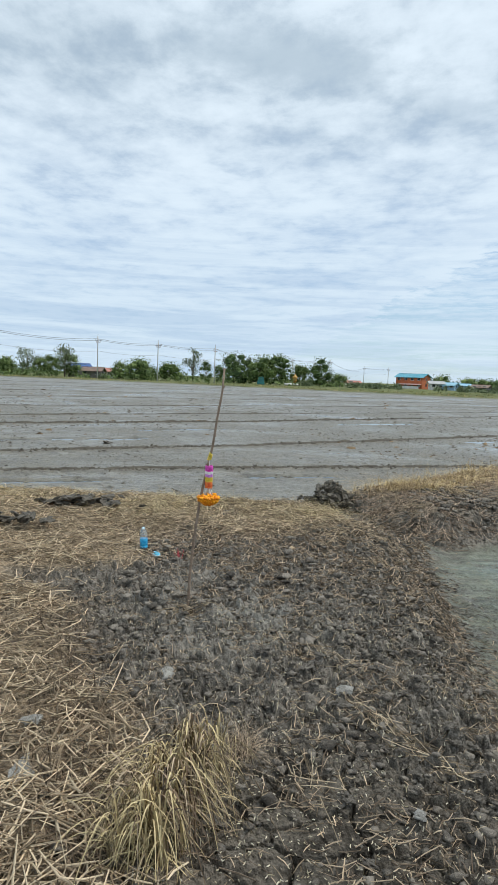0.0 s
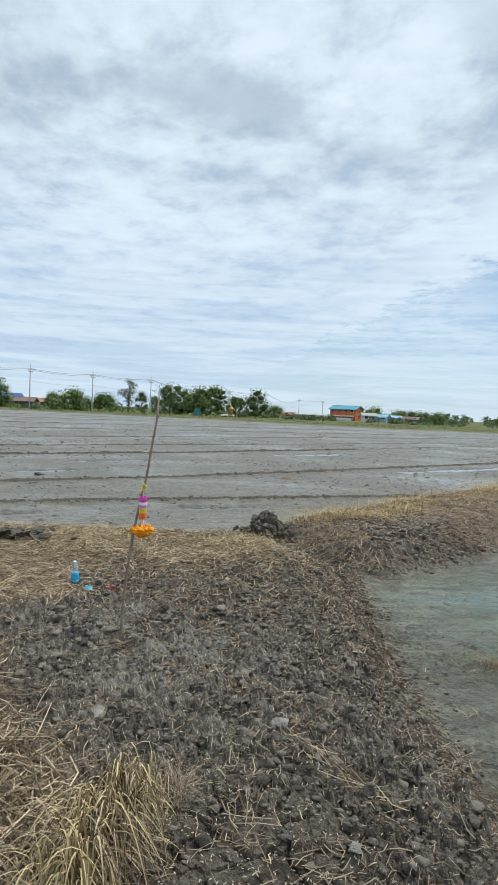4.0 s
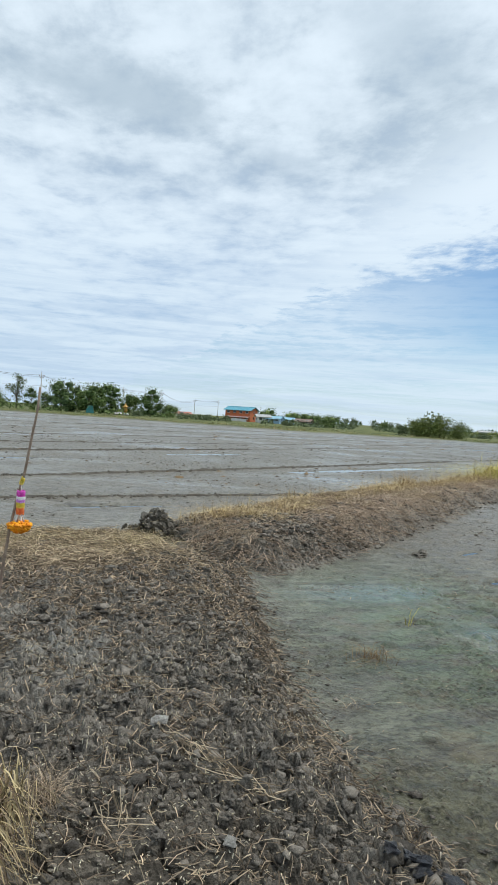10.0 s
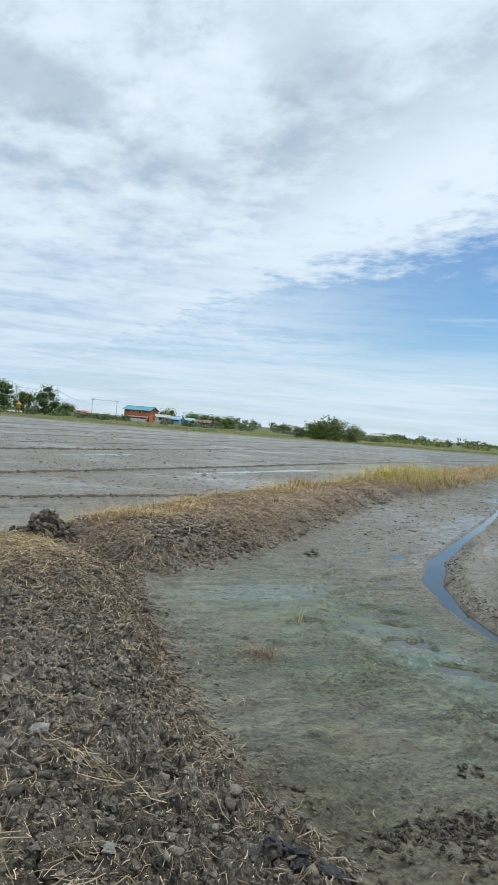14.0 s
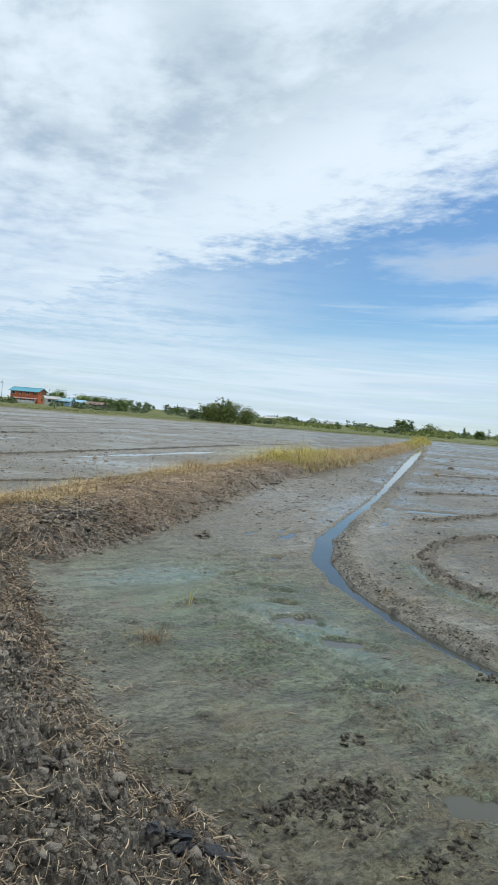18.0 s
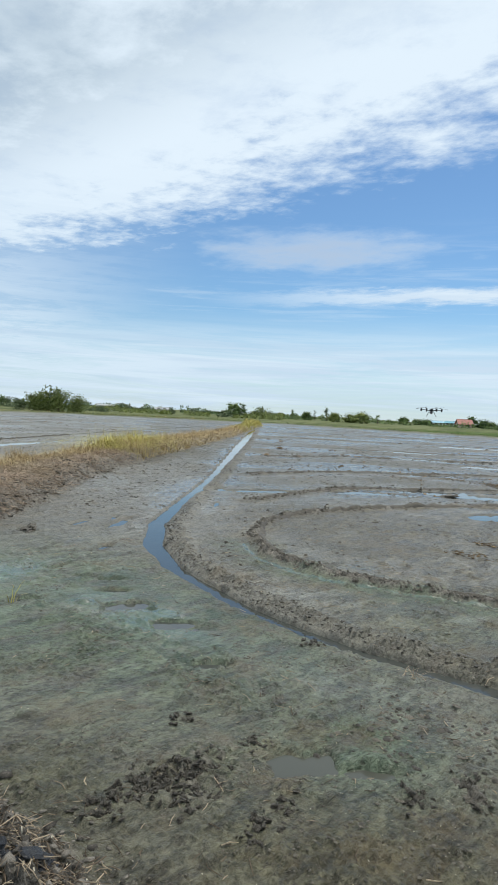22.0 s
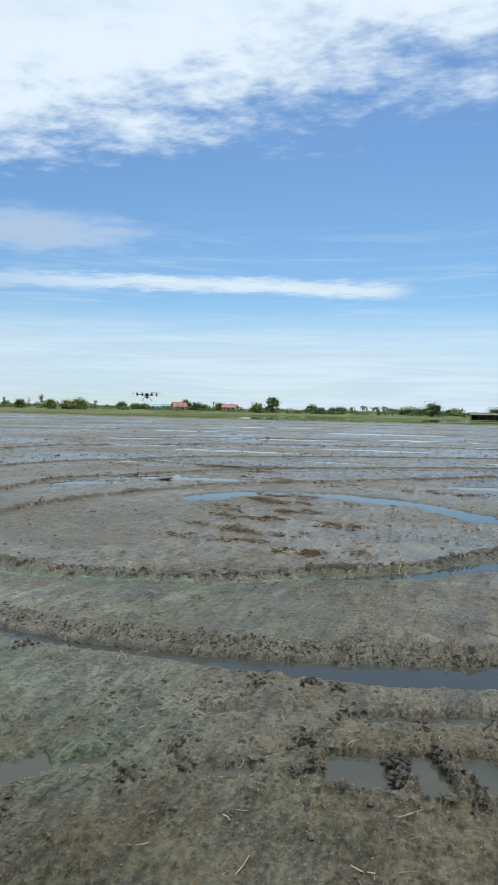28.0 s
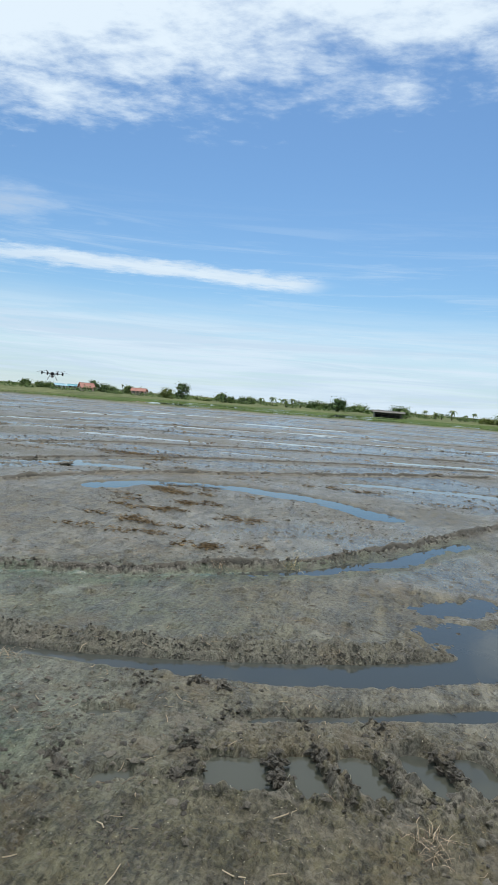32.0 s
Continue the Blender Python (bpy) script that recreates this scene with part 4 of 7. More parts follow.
def blade_mesh(name, base, tall, width, lean, mat, z=None, levels=4, turn=None):
    """Blades of grass that rise, bow over and taper."""
    n = len(base)
    a = rng.uniform(0, 2 * math.pi, n) if turn is None else turn
    out = np.stack([np.cos(a), np.sin(a), np.zeros(n)], -1)
    side = np.stack([-np.sin(a), np.cos(a), np.zeros(n)], -1)
    z = ground_z(base[:, 0], base[:, 1]) if z is None else z
    root = np.stack([base[:, 0], base[:, 1], z - 0.01], -1)
    V = []
    bow = np.abs(rng.normal(lean, lean * 0.6, n))
    kink = rng.normal(0, 0.10, (levels, n)) * tall * 0.5
    for k in range(levels):
        s = k / (levels - 1)
        reach = tall * bow * s**1.8
        rise = tall * (s - 0.52 * np.minimum(bow, 1.6) * s**2.6)
        p = root + out * reach[:, None] + side * (kink[k] * s)[:, None] + np.stack([0 * a, 0 * a, rise], -1)
        w = (width * (1 - 0.85 * s) * 0.5)[:, None]
        V += [p - side * w, p + side * w]
    V = np.stack(V, 1)
    face = np.array([[2 * k, 2 * k + 1, 2 * k + 3, 2 * k + 2] for k in range(levels - 1)])
    F = (np.arange(n)[:, None, None] * (2 * levels) + face[None]).reshape(-1, 4)
    return quads(name, V.reshape(-1, 3), F, mat)


def clod_shape(seed, rough=0.35, detail=2):
    """One crumbly lump about two units across."""
    bm = bmesh.new()
    bmesh.ops.create_icosphere(bm, subdivisions=detail, radius=1.0)
    for v in bm.verts:
        p = v.co.copy()
        n = noise.noise(p * 1.2 + Vector((seed * 7.1, 0, 0))) + 0.8 * noise.noise(p * 2.9 + Vector((0, seed * 3.3, 0))) + (0.55 * noise.noise(p * 6.1 + Vector((0, 0, seed * 2.3))) if detail > 1 else 0) + (0.3 * noise.noise(p * 11.3 + Vector((seed * 1.9, 0, 0))) if detail > 2 else 0)
        v.co *= max(0.45, 1 + rough * 1.5 * n) * (1 + rough * 0.3 * noise.cell(p * 9 + Vector((seed, 0, 0))) - rough * 0.15)
        for face in range(3):
            cut = Vector((math.sin(seed * 1.7 + face * 2.4), math.cos(seed * 2.3 + face * 1.9), math.sin(face * 1.3 + seed))).normalized()
            past = v.co.dot(cut) - 0.7
            if past > 0:
                v.co -= cut * past * 0.6
        v.co.z *= 0.62
    return bm


def scatter_clods(name, x, y, size, mat, detail=1, sink=0.3, flat=0.8):
    """Many small clods joined in one mesh."""
    shapes = []
    for k in range(6):
        if detail:
            bm = clod_shape(k + 20, 0.52, detail)
        else:
            bm = bmesh.new()
            bmesh.ops.create_cone(bm, cap_ends=False, segments=5, radius1=1.0, radius2=0.4, depth=1.1)
            bmesh.ops.contextual_create(bm, geom=[e for e in bm.edges if all(v.co.z > 0.3 for v in e.verts)])
            for v in bm.verts:
                v.co += Vector((noise.noise(v.co * 2 + Vector((k * 9.1, 0, 0))), noise.noise(v.co * 2 + Vector((0, k * 5.3, 0))), noise.noise(v.co * 2 + Vector((0, 0, k * 3.7))))) * 0.7
            bmesh.ops.triangulate(bm, faces=bm.faces[:])
        bm.verts.ensure_lookup_table()
        shapes.append((np.array([v.co[:] for v in bm.verts]), np.array([[v.index for v in f.verts] for f in bm.faces])))
        bm.free()
    z = ground_z(x, y)
    V, F, start = [], [], 0
    for k in range(len(x)):
        v, f = shapes[k % 6]
        a = rng.uniform(0, 6.28)
        c, s = math.cos(a), math.sin(a)
        stretch = rng.uniform(0.6, 1.4, 3) * size[k] * np.array([1, 1, flat])
        q = np.stack([v[:, 0] * c - v[:, 1] * s, v[:, 0] * s + v[:, 1] * c, v[:, 2]], -1) * stretch
        V.append(q + [x[k], y[k], z[k] + size[k] * flat * (0.6 - sink)])
        F.append(f + start)
        start += len(v)
    return quads(name, np.concatenate(V), np.concatenate(F), mat)


def sample(n, x0, x1, y0, y1, keep):
    """Places drawn evenly from a box and kept with the chance that keep gives."""
    xs, ys = [], []
    got = 0
    for _ in range(60):
        x, y = rng.uniform(x0, x1, n), rng.uniform(y0, y1, n)
        ok = rng.uniform(0, 1, n) < keep(x, y)
        xs.append(x[ok]), ys.append(y[ok])
        got += ok.sum()
        if got >= n:
            break
    return np.concatenate(xs)[:n], np.concatenate(ys)[:n]


def over_line(n, pts, wide):
    """Places along a polyline, spread to both sides."""
    p = np.array(pts, float)
    k = rng.integers(0, len(p) - 1, n)
    s = rng.uniform(0, 1, n)[:, None]
    q = p[k] * (1 - s) + p[k + 1] * s + rng.normal(0, wide, (n, 2))
    return q[:, 0], q[:, 1]


def patchy(x, y, cell, seed, low=-0.05, high=0.12):
    return sstep(fbm(x, y, cell, 3, seed), low, high)


def stuff(ob, label, category):
    return tagged(ob, label, category, kind="stuff")


# straw litter on the shelf beside the trodden soil
x, y = sample(16000, -3.8, 0.6, 1.6, 8.6, lambda x, y: ground(x, y, False)[4] * (0.35 + 0.65 * patchy(x, y, 0.5, 500)) * np.clip(3.6 / np.hypot(x, y), 0.3, 1))
stuff(straw_mesh("straw_litter", x, y, rng.gamma(3.0, 0.040, len(x)) + 0.03, rng.uniform(0.0016, 0.0050, len(x)), STRAW, 0.04, 0.2), "thick litter of dry rice straw lying on the bank", "straw")
x, y = sample(12500, -1.6, 2.3, 1.4, 9.0, lambda x, y: (ground(x, y, False)[1] > 0.6) * (1 - 0.7 * ground(x, y, False)[4]) * np.clip(0.10 + 0.6 * patchy(x, y, 0.32, 510, 0.0, 0.14) + 0.75 * sstep(y + 0.6 * x, 4.4, 6.6), 0, 1))
stuff(straw_mesh("scattered_straw", x, y, rng.uniform(0.02, 0.13, len(x)), rng.uniform(0.0012, 0.0034, len(x)) * np.clip(np.hypot(x, y) / 3.5, 1, 2), STRAW_OLD, 0.016, 0.15), "weathered straw scattered over trodden clod soil", "straw")
x, y = sample(9500, 1.2, 14, 7.5, 20, lambda x, y: sstep(inside_dist(x, y, DYKE), -0.12, 0.2) * (0.25 + 0.75 * patchy(x, y, 0.7, 520)) * np.clip(10 / np.hypot(x, y), 0.3, 1))
stuff(straw_mesh("dyke_straw", x, y, rng.uniform(0.06, 0.28, len(x)), rng.uniform(0.0018, 0.0045, len(x)), DYKE_STRAW, 0.04, 0.25), "brown straw lying on the side of the field dyke", "straw")
x, y = sample(6800, 1.6, 14, 7.8, 20, lambda x, y: sstep(inside_dist(x, y, DYKE), 0.25, 0.6) * patchy(x, y, 0.6, 525, 0.0, 0.1))
stuff(straw_mesh("dyke_straw", x, y, rng.uniform(0.06, 0.26, len(x)), rng.uniform(0.0018, 0.0045, len(x)), STRAW, 0.06, 0.25), "pale straw strewn over the field dyke", "straw")
x, y = sample(5200, -1.5, 2.2, 1.5, 7.6, lambda x, y: ground(x, y, False)[1] * (0.3 + 0.7 * patchy(x, y, 0.5, 515)))
stuff(straw_mesh("chaff", x, y, rng.uniform(0.012, 0.05, len(x)), rng.uniform(0.0012, 0.003, len(x)), STRAW, 0.018, 0.2), "short pale chaff over the bank soil", "straw")
# dead reddish-brown weeds along the edge of the straw
x, y = over_line(1500, [(-1.25, 4.3), (-0.95, 3.75), (-0.85, 3.2), (-0.68, 2.75), (-0.58, 2.35), (-0.5, 1.95)], 0.11)
stuff(blade_mesh("dead_weeds", np.stack([x, y], -1), rng.uniform(0.04, 0.15, len(x)), rng.uniform(0.002, 0.006, len(x)), 1.6, WEED_AND_TUFT_GAP), "matted dead reddish-brown weeds on the bank", "weeds")
# straw wisps on the trodden soil
for wx_, wy_, turn, n in ((0.72, 2.98, 2.1, 46), (1.19, 3.06, 0.4, 30), (0.9, 2.62, 2.5, 26), (-0.31, 4.5, 0.1, 34), (0.55, 3.75, 2.2, 22), (1.25, 5.8, 2.4, 40), (1.0, 4.5, 0.8, 18), (0.3, 2.55, 1.9, 14), (1.45, 6.9, 2.3, 40)):
    c, s = math.cos(turn), math.sin(turn)
    u, v = rng.normal(0, 0.11, n), rng.normal(0, 0.035, n)
    wisp_ob = straw_mesh("straw_wisp", wx_ + u * c - v * s, wy_ + u * s + v * c, rng.uniform(0.08, 0.24, n), rng.uniform(0.0016, 0.003, n), STRAW, 0.03, 0.1, turn + rng.normal(0, 0.45, n))
    tagged(wisp_ob, "small wisp of pale straw on dark soil", "straw", group="straw wisps", kind="stuff")
# spilt rice grains
x, y = sample(4200, -1.2, 1.7, 1.5, 4.6, lambda x, y: (1 - 0.7 * ground(x, y, False)[4]) * np.clip(0.2 + 0.5 * patchy(x, y, 0.6, 530) + 0.6 * np.exp(-(((x - 0.2) / 0.5) ** 2 + ((y - 2.4) / 0.9) ** 2)), 0, 1))
stuff(straw_mesh("rice_grains", x, y, rng.uniform(0.009, 0.014, len(x)), rng.uniform(0.002, 0.003, len(x)), GRAIN, 0.014, 0.1), "pale rice grains spilt over the soil", "grain")
x, y = sample(1100, 1.7, 4.4, -1.2, 3.6, lambda x, y: 0.15 + 0.85 * patchy(x, y, 0.5, 535, 0.0, 0.15))
stuff(straw_mesh("rice_grains", x, y, rng.uniform(0.006, 0.010, len(x)), rng.uniform(0.0012, 0.002, len(x)), GRAIN, 0.008, 0.1), "pale rice grains spilt over wet mud", "grain")
x, y = sample(2200, 1.8, 12, -1.5, 8.0, lambda x, y: (1 - ground(x, y, False)[1]) * (0.2 + 0.8 * patchy(x, y, 0.5, 540, 0.05, 0.2)))
stuff(straw_mesh("mud_straw", x, y, rng.gamma(2.0, 0.02, len(x)) + 0.015, rng.uniform(0.0015, 0.0035, len(x)), STRAW_OLD, 0.008, 0.08), "bits of old straw stuck in wet mud", "straw")
# dry grass along the front of the bank
x, y = sample(6500, -5.0, 1.3, 6.3, 9.3, lambda x, y: (0.15 + 0.85 * patchy(x, y, 0.7, 552, -0.04, 0.1)) * sstep(y + 0.35 * np.abs(x - 0.2) * (x < 0.2) * -0.2 + 0.9 * fbm(x, y, 0.8, 2, 550), 6.9, 8.0) * sstep(inside_dist(x, y, BANK), 0.02, 0.2))
stuff(blade_mesh("bank_edge_grass", np.stack([x, y], -1), rng.uniform(0.05, 0.24, len(x)) * (0.35 + vnoise(x / 0.25, y / 0.25, 551)), rng.uniform(0.003, 0.007, len(x)), 2.4, DRY_GRASS), "short dry bleached grass along the bank's edge", "grass")
x, y = sample(7500, -5.0, 1.5, 6.0, 9.4, lambda x, y: sstep(y + 0.9 * fbm(x, y, 0.8, 2, 550), 6.2, 7.4) * sstep(inside_dist(x, y, BANK), -0.05, 0.15))
stuff(straw_mesh("bank_edge_straw", x, y, rng.uniform(0.06, 0.28, len(x)), rng.uniform(0.002, 0.005, len(x)), STRAW, 0.05, 0.25), "tan straw lying thick along the bank's front edge", "straw")


def dyke_keep(x, y):
    """More grass on the field side of the dyke, and all over it farther out."""
    d, s = line_dist(x, y, [(2.0, 8.6), (3.4, 9.7), (5.3, 11.7), (8.0, 14.2), (12, 17.3), (17, 20.8), (34, 33.6), (74, 66.6), (99, 91)], 12.0)
    return sstep(-s * d, 0.0, 0.5) * sstep(inside_dist(x, y, DYKE), -0.05, 0.15)


def over(n, ends, wide):
    """Places along a line, thinning with distance from the camera's end."""
    (ax, ay), (bx, by) = ends
    s = rng.uniform(0, 1, n) ** 1.0
    w = rng.normal(0, wide, n)
    q = math.hypot(bx - ax, by - ay)
    return ax + (bx - ax) * s - (by - ay) / q * w, ay + (by - ay) * s + (bx - ax) / q * w


x, y = sample(12500, 1.4, 17, 9.5, 25, lambda x, y: dyke_keep(x, y) * (0.3 + 0.7 * patchy(x, y, 0.8, 560)))
stuff(blade_mesh("dyke_grass", np.stack([x, y], -1), rng.uniform(0.16, 0.52, len(x)) * np.clip(np.hypot(x, y) / 17, 0.5, 1.15) * (0.2 + 1.6 * vnoise(x / 0.5, y / 0.5, 561) ** 1.4), rng.uniform(0.005, 0.011, len(x)), 1.9, GOLD_GRASS), "yellow dried grass on the field dyke", "grass")
x, y = sample(8500, 14.5, 50, 18, 50, lambda x, y: sstep(inside_dist(x, y, DYKE), -0.1, 0.15) * np.clip(24 / np.hypot(x, y), 0.2, 1))
stuff(blade_mesh("dyke_grass", np.stack([x, y], -1), rng.uniform(0.25, 0.65, len(x)) * (0.45 + vnoise(x / 0.9, y / 0.9, 562)), rng.uniform(0.012, 0.024, len(x)), 1.7, GOLD_GRASS), "yellowing grass on the far run of the dyke", "grass")
x, y = sample(3200, 45, 101, 42, 93, lambda x, y: sstep(inside_dist(x, y, DYKE), -0.2, 0.2))
stuff(blade_mesh("dyke_grass", np.stack([x, y], -1), rng.uniform(0.25, 0.5, len(x)), rng.uniform(0.03, 0.07, len(x)), 0.6, LIME_GRASS), "yellow-green grass at the far end of the dyke", "grass")
x, y = over(6500, ((13.0, 18.8), (19.2, 24.0)), 0.5)
stuff(blade_mesh("lush_grass", np.stack([x, y], -1), rng.uniform(0.3, 1.05, len(x)) * (0.2 + 1.4 * vnoise(x / 0.55, y / 0.55, 563) ** 1.3), rng.uniform(0.009, 0.017, len(x)), 2.1, LIME_GRASS, levels=5), "tall yellow-green grass on the dyke", "grass")
x, y = sample(5200, 3.5, 24, 8.0, 27, lambda x, y: (1 - dyke_keep(x, y)) * sstep(inside_dist(x, y, DYKE), 0.12, 0.4) * (0.15 + 0.85 * patchy(x, y, 0.6, 565, -0.05, 0.1)) * np.clip(9 / np.hypot(x, y), 0.3, 1))
stuff(blade_mesh("hanging_straw", np.stack([x, y], -1), rng.uniform(0.12, 0.34, len(x)), rng.uniform(0.006, 0.012, len(x)), 2.6, DYKE_STRAW, turn=rng.normal(-0.75, 0.7, len(x))), "brown straw hanging down the side of the dyke", "straw")
# clods too many to count: on banks, in both paddies
x, y = sample(6000, -1.2, 2.1, 1.6, 7.4, lambda x, y: ground(x, y, False)[1] * (1 - 0.9 * ground(x, y, False)[4]) * (0.2 + 0.8 * patchy(x, y, 0.4, 570)) * (1 - 0.8 * np.exp(-(((x - 0.22) / 0.4) ** 2 + ((y - 2.1) / 0.7) ** 2))))
stuff(scatter_clods("soil_crumbs", x, y, rng.gamma(1.3, 0.0060, len(x)) + 0.0035, CLOD, 1, 0.35), "crumbs and small clods of dark dry soil", "soil")
x, y = sample(1600, -0.9, 1.9, 1.7, 6.4, lambda x, y: ground(x, y, False)[1] * (1 - 0.95 * ground(x, y, False)[4]) * (0.12 + 0.88 * patchy(x, y, 0.45, 572, -0.03, 0.1)) * (1 - 0.85 * np.exp(-(((x - 0.22) / 0.42) ** 2 + ((y - 2.1) / 0.75) ** 2))))
stuff(scatter_clods("broken_clods", x, y, np.minimum(rng.gamma(2.2, 0.0062, len(x)) + 0.005, 0.036), CLOD, 2, 0.42, 0.9), "angular broken clods of dark dry soil", "soil")
x, y = sample(2000, 1.6, 12, 7.8, 16.5, lambda x, y: sstep(inside_dist(x, y, DYKE), -0.15, 0.1) * (1 - dyke_keep(x, y)))
stuff(scatter_clods("soil_crumbs", x, y, rng.gamma(2.2, 0.009, len(x)) + 0.008, CLOD, 1, 0.35), "clods of dark soil on the dyke's side", "soil")


x, y = sample(2800, 2.2, 5.6, 8.0, 11.2, lambda x, y: sstep(inside_dist(x, y, DYKE), 0.0, 0.2) * np.exp(-(((x - 3.4) / 0.9) ** 2 + ((y - 9.2) / 0.8) ** 2)))
stuff(scatter_clods("soil_crumbs", x, y, rng.gamma(2.0, 0.0072, len(x)) + 0.006, CLOD, 1, 0.2), "mound of dark clods on the near end of the dyke", "soil")


def wet_clods(n, x0, x1, y0, y1, mean, keep):
    x, y = sample(n, x0, x1, y0, y1, lambda x, y: keep(x, y) * (inside_dist(x, y, FIELD, 5.0) > 1) * (ground(x, y, False)[1] < 0.3))
    ob = scatter_clods("mud_clods", x, y, np.minimum(rng.gamma(1.3, mean * 1.1, len(x)), mean * 3.2) * np.clip(0.55 + np.hypot(x, y) / 60, 0.6, 1.3) + 0.003, RIDGE if mean > 0.0125 else CLOD_WET, 0, 0.2, 0.42)
    stuff(ob, "small dark clods scattered over ploughed mud", "soil")


wet_clods(10000, -18, 40, 9.5, 45, 0.015, lambda x, y: (0.12 + 0.88 * patchy(x, y, 2.5, 580)) * np.clip(16 / np.hypot(x, y), 0.15, 1))
wet_clods(1300, -50, 70, 40, 125, 0.022, lambda x, y: (0.3 + 0.7 * patchy(x, y, 6, 590)) * np.clip(50 / np.hypot(x, y), 0.2, 1))
wet_clods(10000, 6, 45, -12, 25, 0.0135, lambda x, y: (0.05 + 0.95 * patchy(x, y, 1.4, 600, 0.02, 0.16)) * np.clip(12 / np.hypot(x, y), 0.15, 1))
wet_clods(1300, 20, 118, -40, 70, 0.022, lambda x, y: (0.3 + 0.7 * patchy(x, y, 6, 610)) * np.clip(45 / np.hypot(x, y), 0.2, 1))
wet_clods(900, 3.0, 5.6, -2.0, 2.2, 0.012, lambda x, y: np.exp(-(((x - 3.95) / 0.55) ** 2)))
wet_clods(2600, 1.6, 9.0, -1.8, 8.5, 0.0052, lambda x, y: (0.01 + 0.99 * patchy(x, y, 0.6, 640, 0.08, 0.2)) * np.clip(4.5 / np.hypot(x, y), 0.2, 1))
wet_clods(2400, 1.6, 4.6, -1.6, 3.4, 0.0042, lambda x, y: (0.02 + 0.98 * patchy(x, y, 0.4, 650, 0.07, 0.18)))


def along(name, pts, n, wide, shift, mean, label):
    """Crumbs strewn along a ridge."""
    p = np.array(pts, float)
    step = np.hypot(*np.diff(p, axis=0).T)
    k = rng.choice(len(step), n, p=step / step.sum())
    s = rng.uniform(0, 1, n)[:, None]
    way = np.diff(p, axis=0)[k] / step[k][:, None]
    q = p[k] + np.diff(p, axis=0)[k] * s + np.stack([-way[:, 1], way[:, 0]], -1) * (shift + rng.normal(0, wide, n))[:, None]
    ok = ground(q[:, 0], q[:, 1], False)[0] > WATER_Z - 0.01
    q = q[ok]
    stuff(scatter_clods(name, q[:, 0], q[:, 1], np.minimum(rng.gamma(2.0, mean / 2, len(q)), mean * 2) + 0.003, CLOD_WET if mean < 0.009 else RIDGE, 1 if mean < 0.009 else 0, 0.3), label, "soil")


along("berm_crumbs", CHANNEL[3:16], 2600, 0.085, 0.25, 0.0062, "broken crumbs of mud along the drain's berm")
along("ridge_crumbs", LOOP[:15], 2400, 0.055, 0.0, 0.0125, "broken crumbs of mud along a plough ridge")
along("ridge_crumbs", WEST_RIDGES[0][1:], 1800, 0.08, 0.0, 0.019, "broken crumbs of mud along a plough ridge")
along("ridge_crumbs", WEST_RIDGES[1][1:5], 2200, 0.10, 0.0, 0.024, "broken crumbs of mud along a plough ridge")
along("ridge_crumbs", WEST_RIDGES[2][1:4], 1300, 0.13, 0.0, 0.03, "broken crumbs of mud along a plough ridge")
along("ridge_crumbs", EAST_RIDGES[0], 1500, 0.10, 0.0, 0.020, "broken crumbs of mud along a plough ridge")
along("ridge_crumbs", EAST_RIDGES[1], 1500, 0.12, 0.0, 0.024, "broken crumbs of mud along a plough ridge")
along("ridge_crumbs", EAST_RIDGES[2], 900, 0.14, 0.0, 0.028, "broken crumbs of mud along a plough ridge")


